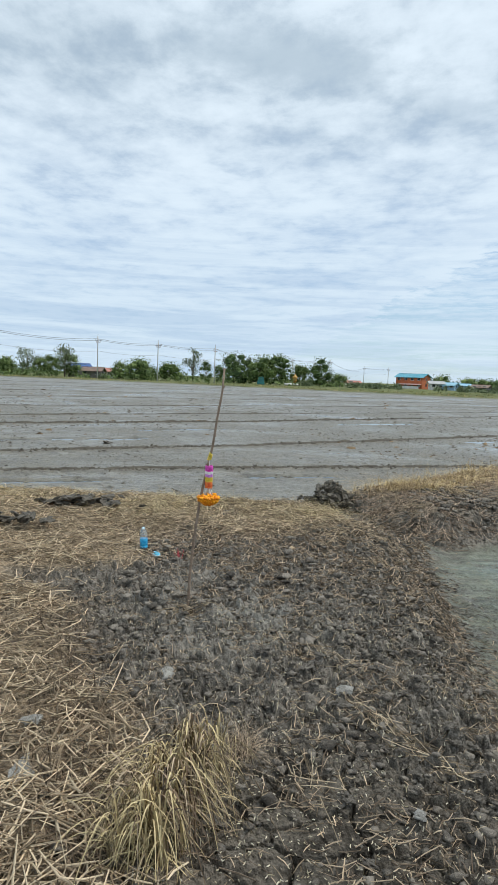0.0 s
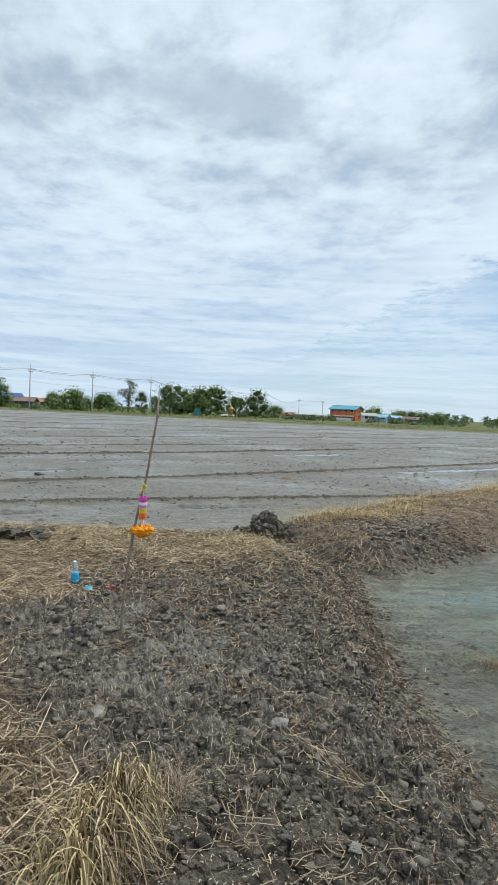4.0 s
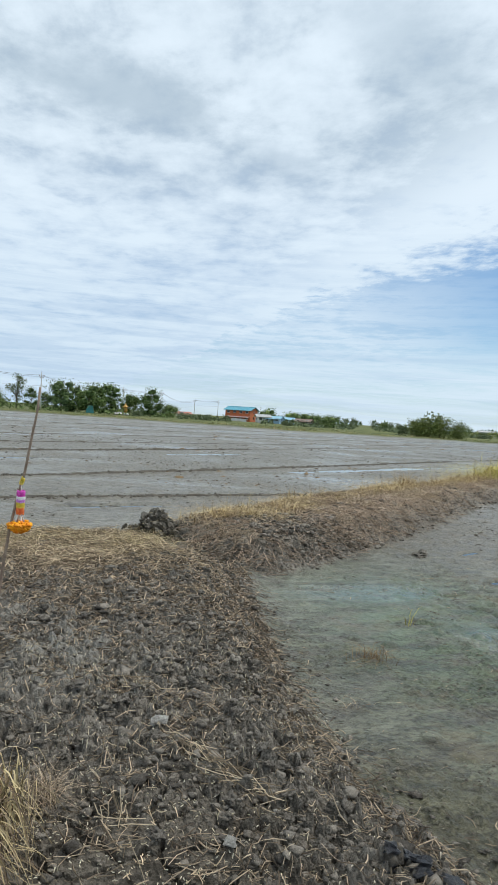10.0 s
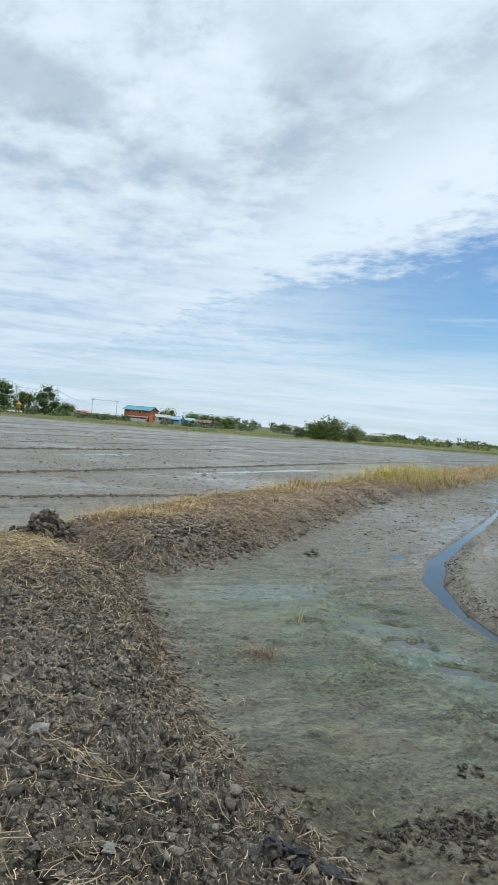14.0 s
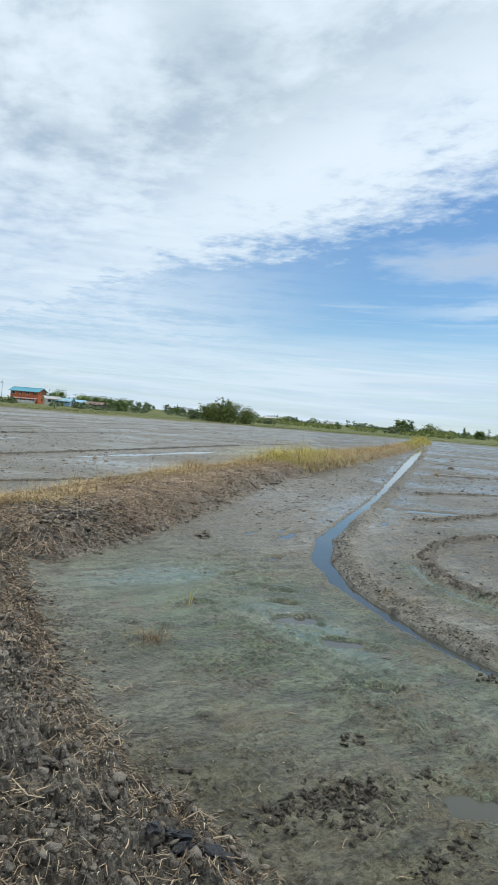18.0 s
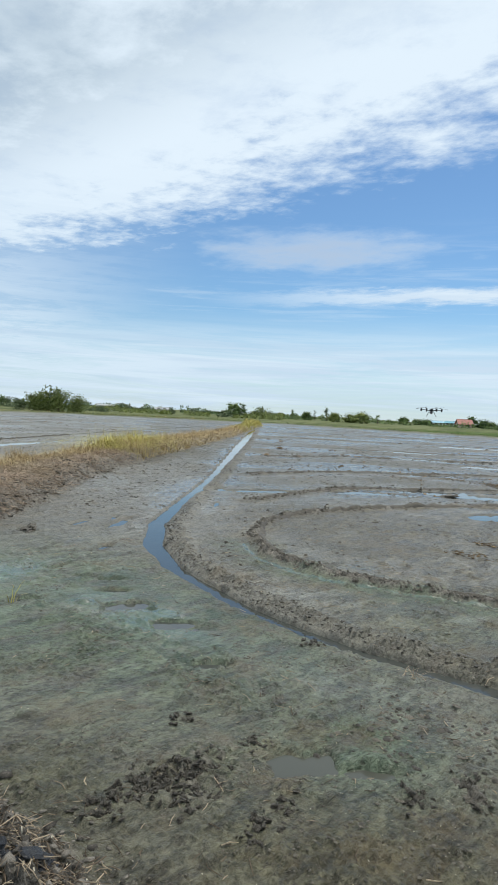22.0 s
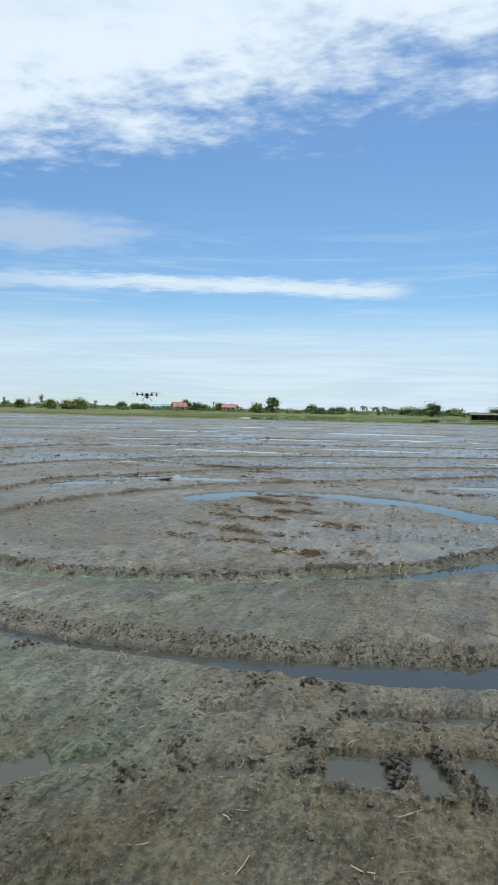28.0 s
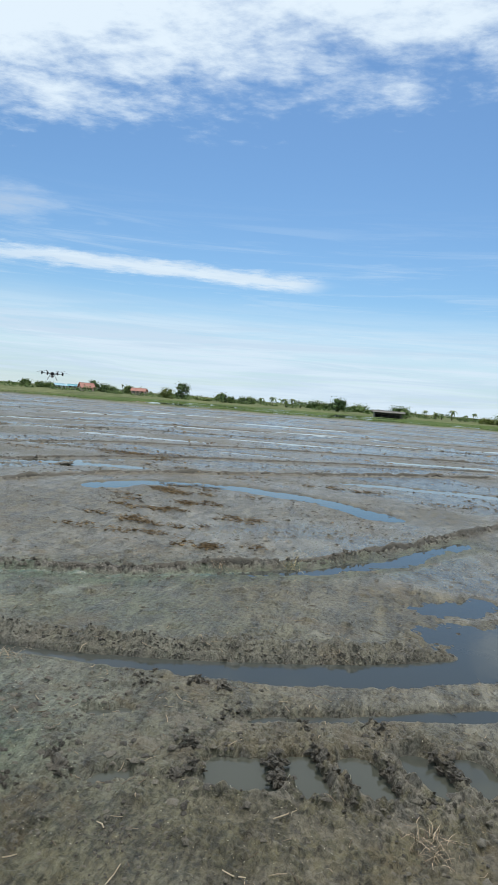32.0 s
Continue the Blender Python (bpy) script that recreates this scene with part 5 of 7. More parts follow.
def plough_ridge(pts, label, scale=1.0):
    """A low broken ridge of turned mud along a line."""
    p = np.array(pts, float)
    run = np.concatenate([[0], np.cumsum(np.hypot(*np.diff(p, axis=0).T))])
    s, at = [0.0], 0.0
    while at < run[-1]:
        r = math.hypot(np.interp(at, run, p[:, 0]), np.interp(at, run, p[:, 1]))
        at += min(0.9, max(0.05, 0.011 * r))
        s.append(at)
    s = np.array(s)
    soft = np.stack([sum(np.interp(s + o, run, p[:, k]) for o in np.linspace(-1.2, 1.2, 7) * scale) / 7 for k in (0, 1)], -1)
    soft += np.stack([fbm(soft[:, 0], soft[:, 1], 1.5, 3, 700), fbm(soft[:, 0], soft[:, 1], 1.5, 3, 705)], -1) * 0.2 * scale
    way = np.gradient(soft, axis=0)
    way /= np.hypot(way[:, 0], way[:, 1])[:, None] + 1e-9
    nrm = np.stack([-way[:, 1], way[:, 0]], -1)
    r = np.hypot(soft[:, 0], soft[:, 1])
    wide = (0.03 + 0.0014 * np.minimum(r, 24)) * (0.75 + 0.5 * vnoise(s / 0.5, s * 0, 710)) * scale
    tall = (0.026 + 0.0006 * np.minimum(r, 30)) * np.where(r > 34, 0.6, 1.0) * np.clip(0.2 + 1.5 * vnoise(s / 0.28, s * 0, 711) * (0.35 + vnoise(s / 3.0, s * 0, 712)), 0, 1.6) * scale
    shut = (inside_dist(soft[:, 0], soft[:, 1], BANK) > -0.25) | (inside_dist(soft[:, 0], soft[:, 1], DYKE) > -0.35) | (inside_dist(soft[:, 0], soft[:, 1], FIELD, 30.0) < 1.0)
    tall = np.where(shut, -0.2, tall)
    rows = []
    for u, h in ((-1.7, -0.25), (-0.9, 0.4), (-0.3, 1.0), (0.3, 0.9), (0.9, 0.45), (1.7, -0.25)):
        q = soft + nrm * (wide * (u + rng.normal(0, 0.12, len(s))))[:, None]
        base = ground(q[:, 0], q[:, 1], False)[0]
        rows.append(np.stack([q[:, 0], q[:, 1], base + np.where(shut, -0.3, tall * (h + rng.normal(0, 0.22, len(s))) - 0.004 * (h < 0))], -1))
    V = np.stack(rows, 1)
    n, m = V.shape[:2]
    i_, j_ = np.meshgrid(np.arange(n - 1), np.arange(m - 1), indexing="ij")
    F = np.stack([i_ * m + j_, i_ * m + j_ + 1, (i_ + 1) * m + j_ + 1, (i_ + 1) * m + j_], -1).reshape(-1, 4)
    tagged(quads("plough_ridge", V.reshape(-1, 3), F, RIDGE), label, "mud ridge", group="plough ridges", kind="stuff")


for pts in WEST_RIDGES:
    plough_ridge(pts, "thin dark ridge of turned mud across the grey paddy")
for pts in EAST_RIDGES:
    plough_ridge(pts, "thin dark ridge of turned mud across the wet paddy")
plough_ridge(LOOP, "curved low ridge of turned mud round a wet hollow", 1.0)

# clods and straw broken down over the foot of the bank
x, y = over_line(2400, [(2.0, 6.6), (1.80, 5.6), (1.65, 4.6), (1.54, 3.7), (1.55, 3.0), (1.66, 2.3), (1.68, 1.4)], 0.13)
stuff(scatter_clods("soil_crumbs", x, y, rng.gamma(1.2, 0.005, len(x)) + 0.003, CLOD, 1, 0.35, 0.6), "crumbs of soil rolled down to the wet mud", "soil")
x, y = over_line(1500, [(2.0, 6.8), (1.72, 5.6), (1.55, 4.6), (1.46, 3.7), (1.48, 3.0), (1.56, 2.3), (1.6, 1.4)], 0.13)
stuff(straw_mesh("scattered_straw", x, y, rng.uniform(0.03, 0.14, len(x)), rng.uniform(0.0014, 0.0036, len(x)), STRAW_OLD, 0.02, 0.15), "weathered straw along the foot of the bank", "straw")

# clods that stand out one by one


def clod_set(name, mat, detail):
    """Seven clod meshes of one material, shared by many pieces."""
    found = []
    for k in range(7):
        bm = clod_shape(k + 1, 0.55, detail)
        me = bpy.data.meshes.new(name)
        bm.to_mesh(me)
        bm.free()
        me.materials.append(mat)
        found.append(me)
    return found


CLOD_MESHES, WET_MESHES, BLACK_MESHES = clod_set("soil_clod", CLOD_PIECE, 3), clod_set("wet_clod", WET_PIECE, 2), clod_set("black_clod", BLACK_MUD, 2)


def put_clod(x, y, size, flat=0.75, mat=None, label="", name="soil_clod", mesh=None, parent=None):
    me = mesh or (WET_MESHES if mat == CLOD_PALE else CLOD_MESHES)[int(rng.integers(7))]
    if mat:
        me = me.copy()
        me.materials.clear()
        me.materials.append(mat)
    ob = new(name, me)
    ob.matrix_world = pose(x, y, height(x, y) + size * flat * (0.4 if mat == CLOD_PALE else 0.08) + (0.02 if mat == CLOD_PALE else 0.0), rng.uniform(-7, 7), rng.uniform(-7, 7), rng.uniform(0, 360)) @ Matrix.Diagonal((size * rng.uniform(0.8, 1.3), size * rng.uniform(0.7, 1.0), size * flat, 1))
    ob.parent = parent
    if label:
        tagged(ob, label, "clod")
    return ob


x, y = sample(280, -0.8, 1.7, 1.9, 6.0, lambda x, y: ground(x, y, False)[1] * (1 - ground(x, y, False)[4]) * (0.2 + 0.8 * patchy(x, y, 0.5, 620)) * (1 - 0.7 * np.exp(-(((x - 0.22) / 0.4) ** 2 + ((y - 2.1) / 0.7) ** 2))))
for a, b in zip(x, y):
    put_clod(a, b, min(0.038, float(rng.gamma(4, 0.0056)) + 0.010), parent=land)
put_clod(-0.37, 3.47, 0.062, 0.75, CLOD_PALE, "pale grey dried clod on dark soil")
put_clod(0.54, 3.24, 0.05, 0.5, CLOD_PALE, "long flat grey dried clod of mud")
put_clod(-0.80, 2.38, 0.06, 0.4, CLOD_PALE, "flat pale grey clod lying in straw")
put_clod(-0.86, 2.72, 0.045, 0.5, CLOD_PALE, "small grey clod lying in straw")
put_clod(0.68, 2.30, 0.032, 0.4, CLOD_PALE, "pale grey clod among straw wisps")
put_clod(0.95, 2.55, 0.03, 0.5, CLOD_PALE, "small pale grey clod on the bank")
put_clod(0.55, 3.55, 0.045, 0.8, None, "dark upright clod of soil")
put_clod(5.12, 8.78, 0.13, 0.7, WET_PIECE, "dark wet clod standing on green mud")
put_clod(4.67, 0.72, 0.07, 0.9, WET_PIECE, "dark wet clod beside the drain")
put_clod(3.42, 1.32, 0.06, 0.9, WET_PIECE, "dark wet clod beside a wheel pit")
put_clod(3.55, 0.72, 0.05, 0.9, WET_PIECE, "dark wet clod beside a wheel pit")
put_clod(3.76, 0.2, 0.055, 0.9, WET_PIECE, "dark wet clod between two wheel pits")
put_clod(-3.6, 18.3, 0.2, 0.4, WET_PIECE, "dark mound of mud on a plough ridge")
put_clod(16.05, 7.73, 0.2, 0.6, WET_PIECE, "dark wet clod on a plough ridge")
for ax, ay, bx, by in ((3.92, 0.23, 3.63, 0.16), (4.09, 0.04, 3.70, -0.15), (4.18, -0.32, 3.80, -0.47), (4.25, -0.66, 4.02, -0.80)):
    rib = empty("mud_rib", (ax + bx) / 2, (ay + by) / 2, -0.33)
    tagged(rib, "wet rib of mud pressed up between two wheel pits", "mud rib", group="mud ribs in the wheel track")
    for k in range(44):
        s = rng.uniform(0, 1)
        size = float(rng.uniform(0.010, 0.030))
        ob = new("mud_lump", WET_MESHES[k % 7])
        ob.parent = rib
        ob.matrix_local = pose((s - 0.5) * (bx - ax) + rng.normal(0, 0.022), (s - 0.5) * (by - ay) + rng.normal(0, 0.026), rng.uniform(0.0, 0.055), rng.uniform(-30, 30), rng.uniform(-30, 30), rng.uniform(0, 360)) @ Matrix.Diagonal((size * 1.2, size, size * 1.1, 1))

wallow = empty("wet_mud_heap", 1.36, 2.12, height(1.36, 2.12))
tagged(wallow, "patch of black wet mud lumps at the foot of the bank", "mud heap")
for k in range(60):
    size = float(rng.uniform(0.014, 0.036)) * (1.6 if k == 0 else 1)
    u, v = (0.16, -0.01) if k == 0 else (rng.normal(0, 0.09), rng.normal(0, 0.03))
    ob = new("mud_lump", BLACK_MESHES[k % 7])
    ob.parent = wallow
    ob.matrix_local = pose(u, v, height(1.36 + u, 2.12 + v) - height(1.36, 2.12) + size * 0.2, rng.uniform(-20, 20), rng.uniform(-20, 20), rng.uniform(0, 360)) @ Matrix.Diagonal((size * 1.3, size, size * 0.7, 1))

for a, b, q, n in ((3.55, 1.40, 0.055, 16), (3.41, 1.28, 0.04, 10), (3.88, 0.74, 0.07, 18), (3.62, 0.66, 0.05, 12), (4.69, 0.92, 0.06, 14), (4.35, 0.62, 0.06, 12), (4.55, 1.25, 0.07, 14), (4.3, 0.1, 0.05, 10), (4.5, -0.3, 0.06, 12), (3.72, -0.62, 0.06, 14), (3.6, -0.2, 0.05, 10), (2.58, 2.44, 0.11, 34), (2.38, 2.46, 0.10, 40), (2.2, 2.5, 0.10, 34), (2.42, 2.28, 0.08, 24), (2.05, 2.5, 0.08, 20), (2.7, 1.9, 0.06, 12), (2.45, 1.9, 0.07, 14), (3.2, 1.5, 0.06, 12), (3.0, 2.42, 0.06, 12), (2.9, 2.9, 0.05, 10), (4.6, 3.2, 0.08, 16)):
    clump = empty("mud_clump", a, b, height(a, b))
    tagged(clump, "jagged clump of dark churned wet mud", "mud clump", group="churned mud clumps")
    for k in range(int(n * 1.5)):
        size = min(0.02, float(rng.gamma(2.5, 0.0036)) + 0.004)
        u, v = rng.normal(0, q), rng.normal(0, q * 0.7)
        ob = new("mud_lump", WET_MESHES[k % 7])
        ob.parent = clump
        ob.matrix_local = pose(u, v, height(a + u, b + v) - height(a, b) + size * rng.uniform(0.0, 0.5), rng.uniform(-50, 50), rng.uniform(-50, 50), rng.uniform(0, 360)) @ Matrix.Diagonal((size * 1.25, size * 0.95, size * 1.2, 1))
# long straws lying by themselves on the near mud
for a, b, turn, lng in ((2.76, 0.72, 0.9, 0.13), (2.9, 0.25, 2.2, 0.12), (2.74, 1.18, 0.1, 0.06), (3.38, 0.1, 0.2, 0.14), (3.05, 0.9, 1.9, 0.07), (2.3, 1.9, 0.6, 0.08), (2.1, 2.7, 2.0, 0.1)):
    tagged(straw_mesh("straw_stalk", np.array([a]), np.array([b]), np.array([lng]), np.array([0.004]), STRAW, 0.012, 0.05, np.array([turn - 1.0])), "single pale straw stalk lying on wet mud", "straw stalk", group="loose straw stalks")

# heap of dark soil at the gap between bank and dyke
heap = empty("soil_heap", 1.36, 9.55, -0.24)
tagged(heap, "heap of dark broken soil at the bank's corner", "soil heap")
for k in range(300):
    a, q = rng.uniform(0, 6.28), min(0.36, abs(rng.normal(0, 0.19)))
    size = float(rng.gamma(3.0, 0.011)) + (0.010 if k > 20 else 0.05)
    ob = new("soil_clod", WET_MESHES[k % 7])
    ob.parent = heap
    ob.matrix_local = pose(math.cos(a) * q * 1.35, math.sin(a) * q, max(0.05, 0.38 - q * 0.75 + 0.05 * math.sin(3 * a)) * rng.uniform(0.3, 1.02), rng.uniform(-40, 40), rng.uniform(-40, 40), rng.uniform(0, 360)) @ Matrix.Diagonal((size, size * 0.85, size * 0.9, 1))
for (a, b, n, s) in ((-1.8, 7.71, 40, 0.065), (-2.3, 6.64, 26, 0.055)):
    turf = empty("turf_heap", a, b, height(a, b))
    tagged(turf, "overturned dark sods lying on the straw", "sods")
    for k in range(n):
        size = float(rng.uniform(0.5, 1.2)) * s
        ob = new("sod", WET_MESHES[k % 7])
        ob.parent = turf
        ob.matrix_local = pose(rng.normal(0, 0.28), rng.normal(0, 0.08), rng.uniform(0.05, 0.14), rng.uniform(-30, 30), rng.uniform(-30, 30), rng.uniform(0, 360)) @ Matrix.Diagonal((size * 1.3, size, size * 0.7, 1))

# big tuft of dry grass by the path


def arching_blades(name, base, turn, mat):
    """Long dry blades that rise, arch over and hang, each with a slight twist of its course."""
    n, levels = len(base), 10
    tall, reach, curl, apex = rng.uniform(0.05, 0.31, n), rng.uniform(0.04, 0.24, n) + 0.08 * (rng.uniform(0, 1, n) > 0.8), rng.normal(0, 0.09, n), rng.uniform(0.42, 0.75, n)
    width = rng.uniform(0.0035, 0.0085, n)
    out = np.stack([np.cos(turn), np.sin(turn), 0 * turn], -1)
    side = np.stack([-np.sin(turn), np.cos(turn), 0 * turn], -1)
    V = []
    for k in range(levels):
        s = k / (levels - 1)
        rise = tall * (1 - ((s - apex) / apex) ** 2)
        p = np.stack([base[:, 0], base[:, 1], rise - 0.01], -1) + out * (reach * s**1.3)[:, None] + side * (curl * s * s)[:, None]
        w = (width * (1 - 0.8 * s**2) * 0.5)[:, None]
        V += [p - side * w, p + side * w]
    V = np.stack(V, 1)
    face = np.array([[2 * k, 2 * k + 1, 2 * k + 3, 2 * k + 2] for k in range(levels - 1)])
    return quads(name, V.reshape(-1, 3), (np.arange(n)[:, None, None] * (2 * levels) + face[None]).reshape(-1, 4), mat)


tuft = empty("dry_grass_tuft", -0.225, 2.40, height(-0.24, 2.35))
tagged(tuft, "large tuft of pale dry grass drooping over the soil", "grass tuft")
for k in range(54):
    u, v = rng.uniform(-0.09, 0.10), rng.uniform(-0.36, 0.26)
    n = int(rng.integers(14, 26))
    base = np.stack([u + v * 0.22 + rng.normal(0, 0.024, n), v + rng.normal(0, 0.024, n)], -1)
    course = rng.uniform(0, 6.28) if k % 3 == 0 else rng.normal(-1.65, 0.75)
    # every fifth section is dark brown, painting shaded gaps into the pale tuft
    ob = arching_blades("tuft_section", base, course + rng.normal(0, 0.55, n), (DRY_GRASS, TUFT_GRASS, STRAW_OLD, TUFT_GRASS, WEED_AND_TUFT_GAP)[k % 5])
    ob.parent = tuft
x, y = sample(260, -0.1, 0.22, 2.5, 2.95, lambda x, y: 0.6 + 0 * x)
small = blade_mesh("small_grass_tuft", np.stack([x * 0.35 + 0.0, y * 0.4 + 1.66], -1), rng.uniform(0.08, 0.2, len(x)), rng.uniform(0.002, 0.004, len(x)), 1.1, STRAW_OLD, levels=5)
tagged(small, "small drooping tuft of grey dead grass", "grass tuft")
for a, b, n, tall, mat, label in ((2.50, 4.86, 110, 0.17, ROT, "rust-brown dead rice stubble in green mud"), (1.98, 4.05, 26, 0.08, STRAW_OLD, "dark rotten stubble in green mud"), (8.35, 0.75, 34, 0.2, DRY_GRASS, "clump of pale straw on a muddy ridge"), (7.9, 1.55, 60, 0.12, STRAW_OLD, "brown straw clump on a muddy ridge"), (3.36, -0.58, 110, 0.065, STRAW_OLD, "pile of pale straw on trampled mud"), (4.62, 2.3, 20, 0.12, STRAW_OLD, "brown stubble on the drain's berm")):
    base = np.stack([a + rng.normal(0, 0.07, n), b + rng.normal(0, 0.05, n)], -1)
    tagged(blade_mesh("stubble_clump", base, rng.uniform(0.5, 1.2, n) * tall, rng.uniform(0.003, 0.006, n), 1.2, mat, levels=5), label, "stubble", group="stubble clumps", kind="stuff")
reed = blade_mesh("reed_clump", np.array([[3.22, 5.66], [3.25, 5.65], [3.28, 5.67], [3.24, 5.68], [3.29, 5.64]]), np.array([0.24, 0.20, 0.26, 0.14, 0.16]), np.full(5, 0.013), 0.45, LIME_GRASS, levels=6, turn=np.array([2.9, 0.6, 0.2, 3.6, 5.4]))
tagged(reed, "few pale green reed blades standing in green mud", "reeds")
# brown rotted straw in a heap across the east paddy
for a, b, n, q in ((13.4, 3.7, 90, 0.5), (14.4, 3.8, 70, 0.5), (12.2, 3.5, 60, 0.4), (11.2, 3.4, 50, 0.35), (10.1, 3.2, 60, 0.4), (9.3, 3.3, 40, 0.4), (11.1, 1.75, 30, 0.25), (16.6, 0.5, 40, 0.3), (16.0, -2.6, 40, 0.4), (20.3, 8.2, 160, 1.3), (21, 7.0, 120, 1.2), (8.9, 2.0, 40, 0.25), (17.2, 4.3, 50, 0.8)):
    n = int(n * 4.5)
    knots = np.stack([a + rng.normal(0, q * 0.45, 9), b + rng.normal(0, q * 1.2, 9)], -1)[rng.integers(0, 9, n)]
    x, y = knots[:, 0] + rng.normal(0, q * 0.13, n), knots[:, 1] + rng.normal(0, q * 0.3, n)
    tagged(straw_mesh("rotted_straw", x, y, rng.uniform(0.03, 0.14, n), rng.uniform(0.002, 0.006, n), (ROT, STRAW_OLD, ROT)[n % 3], 0.04, 0.25), "patch of rotted brown straw on mud", "straw", group="rotted straw patches", kind="stuff")
    m = n // 2
    tagged(scatter_clods("rotted_mat", x[:m], y[:m], rng.gamma(2.0, 0.007, m) + 0.006, ROT, 1, 0.2, 0.45), "matted clumps of rotted brown straw on mud", "straw", group="rotted straw mats", kind="stuff")

x, y = sample(5000, 8, 85, -30, 50, lambda x, y: sstep(x - 0.95 * y, 2.0, 4.0) * (ground(x, y, False)[1] < 0.5) * (0.1 + 0.9 * patchy(x, y, 1.8, 660, 0.03, 0.16)) * np.clip(26 / np.hypot(x, y), 0.3, 1))
stuff(scatter_clods("field_debris", x, y, rng.gamma(1.3, 0.0155, len(x)) * np.clip(np.hypot(x, y) / 22, 0.6, 1.5), DEBRIS, 0, 0.2, 0.35), "brown rotted straw strewn over the east paddy", "straw")
x, y = sample(2500, -25, 45, 10, 70, lambda x, y: (ground(x, y, False)[1] < 0.5) * (x < 0.9 * y - 4) * (0.1 + 0.9 * patchy(x, y, 3, 670, 0.02, 0.16)) * np.clip(18 / np.hypot(x, y), 0.15, 1))
stuff(scatter_clods("field_debris", x, y, rng.gamma(1.3, 0.018, len(x)) * np.clip(np.hypot(x, y) / 22, 0.6, 1.5), DEBRIS, 0, 0.2, 0.35), "brown straw bits strewn over the west paddy", "straw")

# ---- offering: stick with garland, bottle, incense ----
stick = empty("offering_stick", -0.35, 4.63, height(-0.35, 4.63))
tagged(stick, "thin bare branch stuck upright and leaning, tied with a garland", "stick")
curve = [(0.0, 0.0, -0.12), (0.0, 0.0, 0.0), (0.008, 0.01, 0.25), (0.03, 0.02, 0.5), (0.058, 0.03, 0.74), (0.09, 0.05, 0.92), (0.135, 0.07, 1.13), (0.165, 0.09, 1.36), (0.19, 0.11, 1.52), (0.20, 0.12, 1.69)]
bm = tube_bm(curve, [0.0112, 0.011, 0.0105, 0.010, 0.0095, 0.009, 0.009, 0.0082, 0.0076, 0.007], 9)
part("shaft", bm, WOOD, stick)
for k, z in enumerate((0.36, 0.57, 0.66, 0.84, 1.0, 1.2, 1.29, 1.41, 1.55)):
    px_ = float(np.interp(z, [c[2] for c in curve], [c[0] for c in curve]))
    py_ = float(np.interp(z, [c[2] for c in curve], [c[1] for c in curve]))
    a = k * 2.4
    p, q = Vector((px_, py_, z)), Vector((math.cos(a), math.sin(a) * 0.6, 0.7)) * 0.017
    part("twig_stub", tube_bm([p, p + q * 0.7, p + q], [0.007, 0.005, 0.003], 6), WOOD, stick)
bm = bmesh.new()
for k in range(4):
    bmesh.ops.create_cone(bm, cap_ends=True, segments=10, radius1=0.0155, radius2=0.0155, depth=0.008, matrix=Matrix.Translation((0.116 + k * 0.0035, 0.062, 1.045 + k * 0.012)) @ Euler((0.2, 0.3 * k, 0)).to_matrix().to_4x4())
part("yellow_tie", bm, PETAL_YELLOW, stick, "yellow ribbon tied round the stick")
gar = empty("flower_garland", 0.118, 0.045, 0.0)
gar.parent = stick
tagged(gar, "hanging garland of magenta, white and orange flowers")


def petals(bm, radius, tall, z, n, size, flare=0.4):
    """A ring of small petals round a hanging string."""
    for k in range(n):
        a = k * 2.39996
        h = z + tall * (k + 0.5) / n
        m = Matrix.Translation((math.cos(a) * radius, math.sin(a) * radius, h)) @ Euler((0, radians(90) - flare * random.random(), a)).to_matrix().to_4x4() @ Matrix.Diagonal((size, size * 0.8, size * 0.35, 1))
        bmesh.ops.create_icosphere(bm, subdivisions=1, radius=1.0, matrix=m)


part("string", tube_bm([(0, 0.01, 1.06), (0, 0, 1.0), (0, 0, 0.74)], 0.0015, 6), PETAL_WHITE, gar)
for name, mat, z, tall, radius, n, size in (("magenta_ring", MAGENTA, 0.962, 0.034, 0.024, 60, 0.011), ("white_ring", PETAL_WHITE, 0.944, 0.016, 0.026, 36, 0.010), ("lilac_ring", LILAC, 0.924, 0.018, 0.025, 36, 0.010), ("yellow_ring", PETAL_YELLOW, 0.888, 0.034, 0.024, 50, 0.010), ("red_ring", PETAL_RED, 0.846, 0.042, 0.023, 60, 0.011)):
    bm = bmesh.new()
    petals(bm, radius, tall, z, n, size)
    part(name, bm, mat, gar)
for k in range(4):
    a = k * 1.57 + 0.5
    part("white_tassel", tube_bm([(0.008 * math.cos(a), 0.008 * math.sin(a), 0.845), (0.022 * math.cos(a), 0.022 * math.sin(a), 0.815), (0.03 * math.cos(a), 0.03 * math.sin(a), 0.785)], [0.003, 0.005, 0.007], 7), PETAL_WHITE, gar)
bm = bmesh.new()
for ring, (radius, z, n, size) in enumerate(((0.066, 0.775, 26, 0.021), (0.058, 0.755, 24, 0.022), (0.042, 0.738, 18, 0.022), (0.022, 0.73, 10, 0.022), (0.046, 0.79, 18, 0.018))):
    for k in range(n):
        a = 2 * math.pi * k / n + ring * 0.3 + random.random() * 0.15
        m = Matrix.Translation((math.cos(a) * radius, math.sin(a) * radius, z + random.uniform(-0.006, 0.006))) @ Euler((random.uniform(-0.6, 0.6), random.uniform(-0.6, 0.6), a)).to_matrix().to_4x4() @ Matrix.Diagonal((size, size * 0.75, size * 0.5, 1))
        bmesh.ops.create_icosphere(bm, subdivisions=1, radius=1.0, matrix=m)
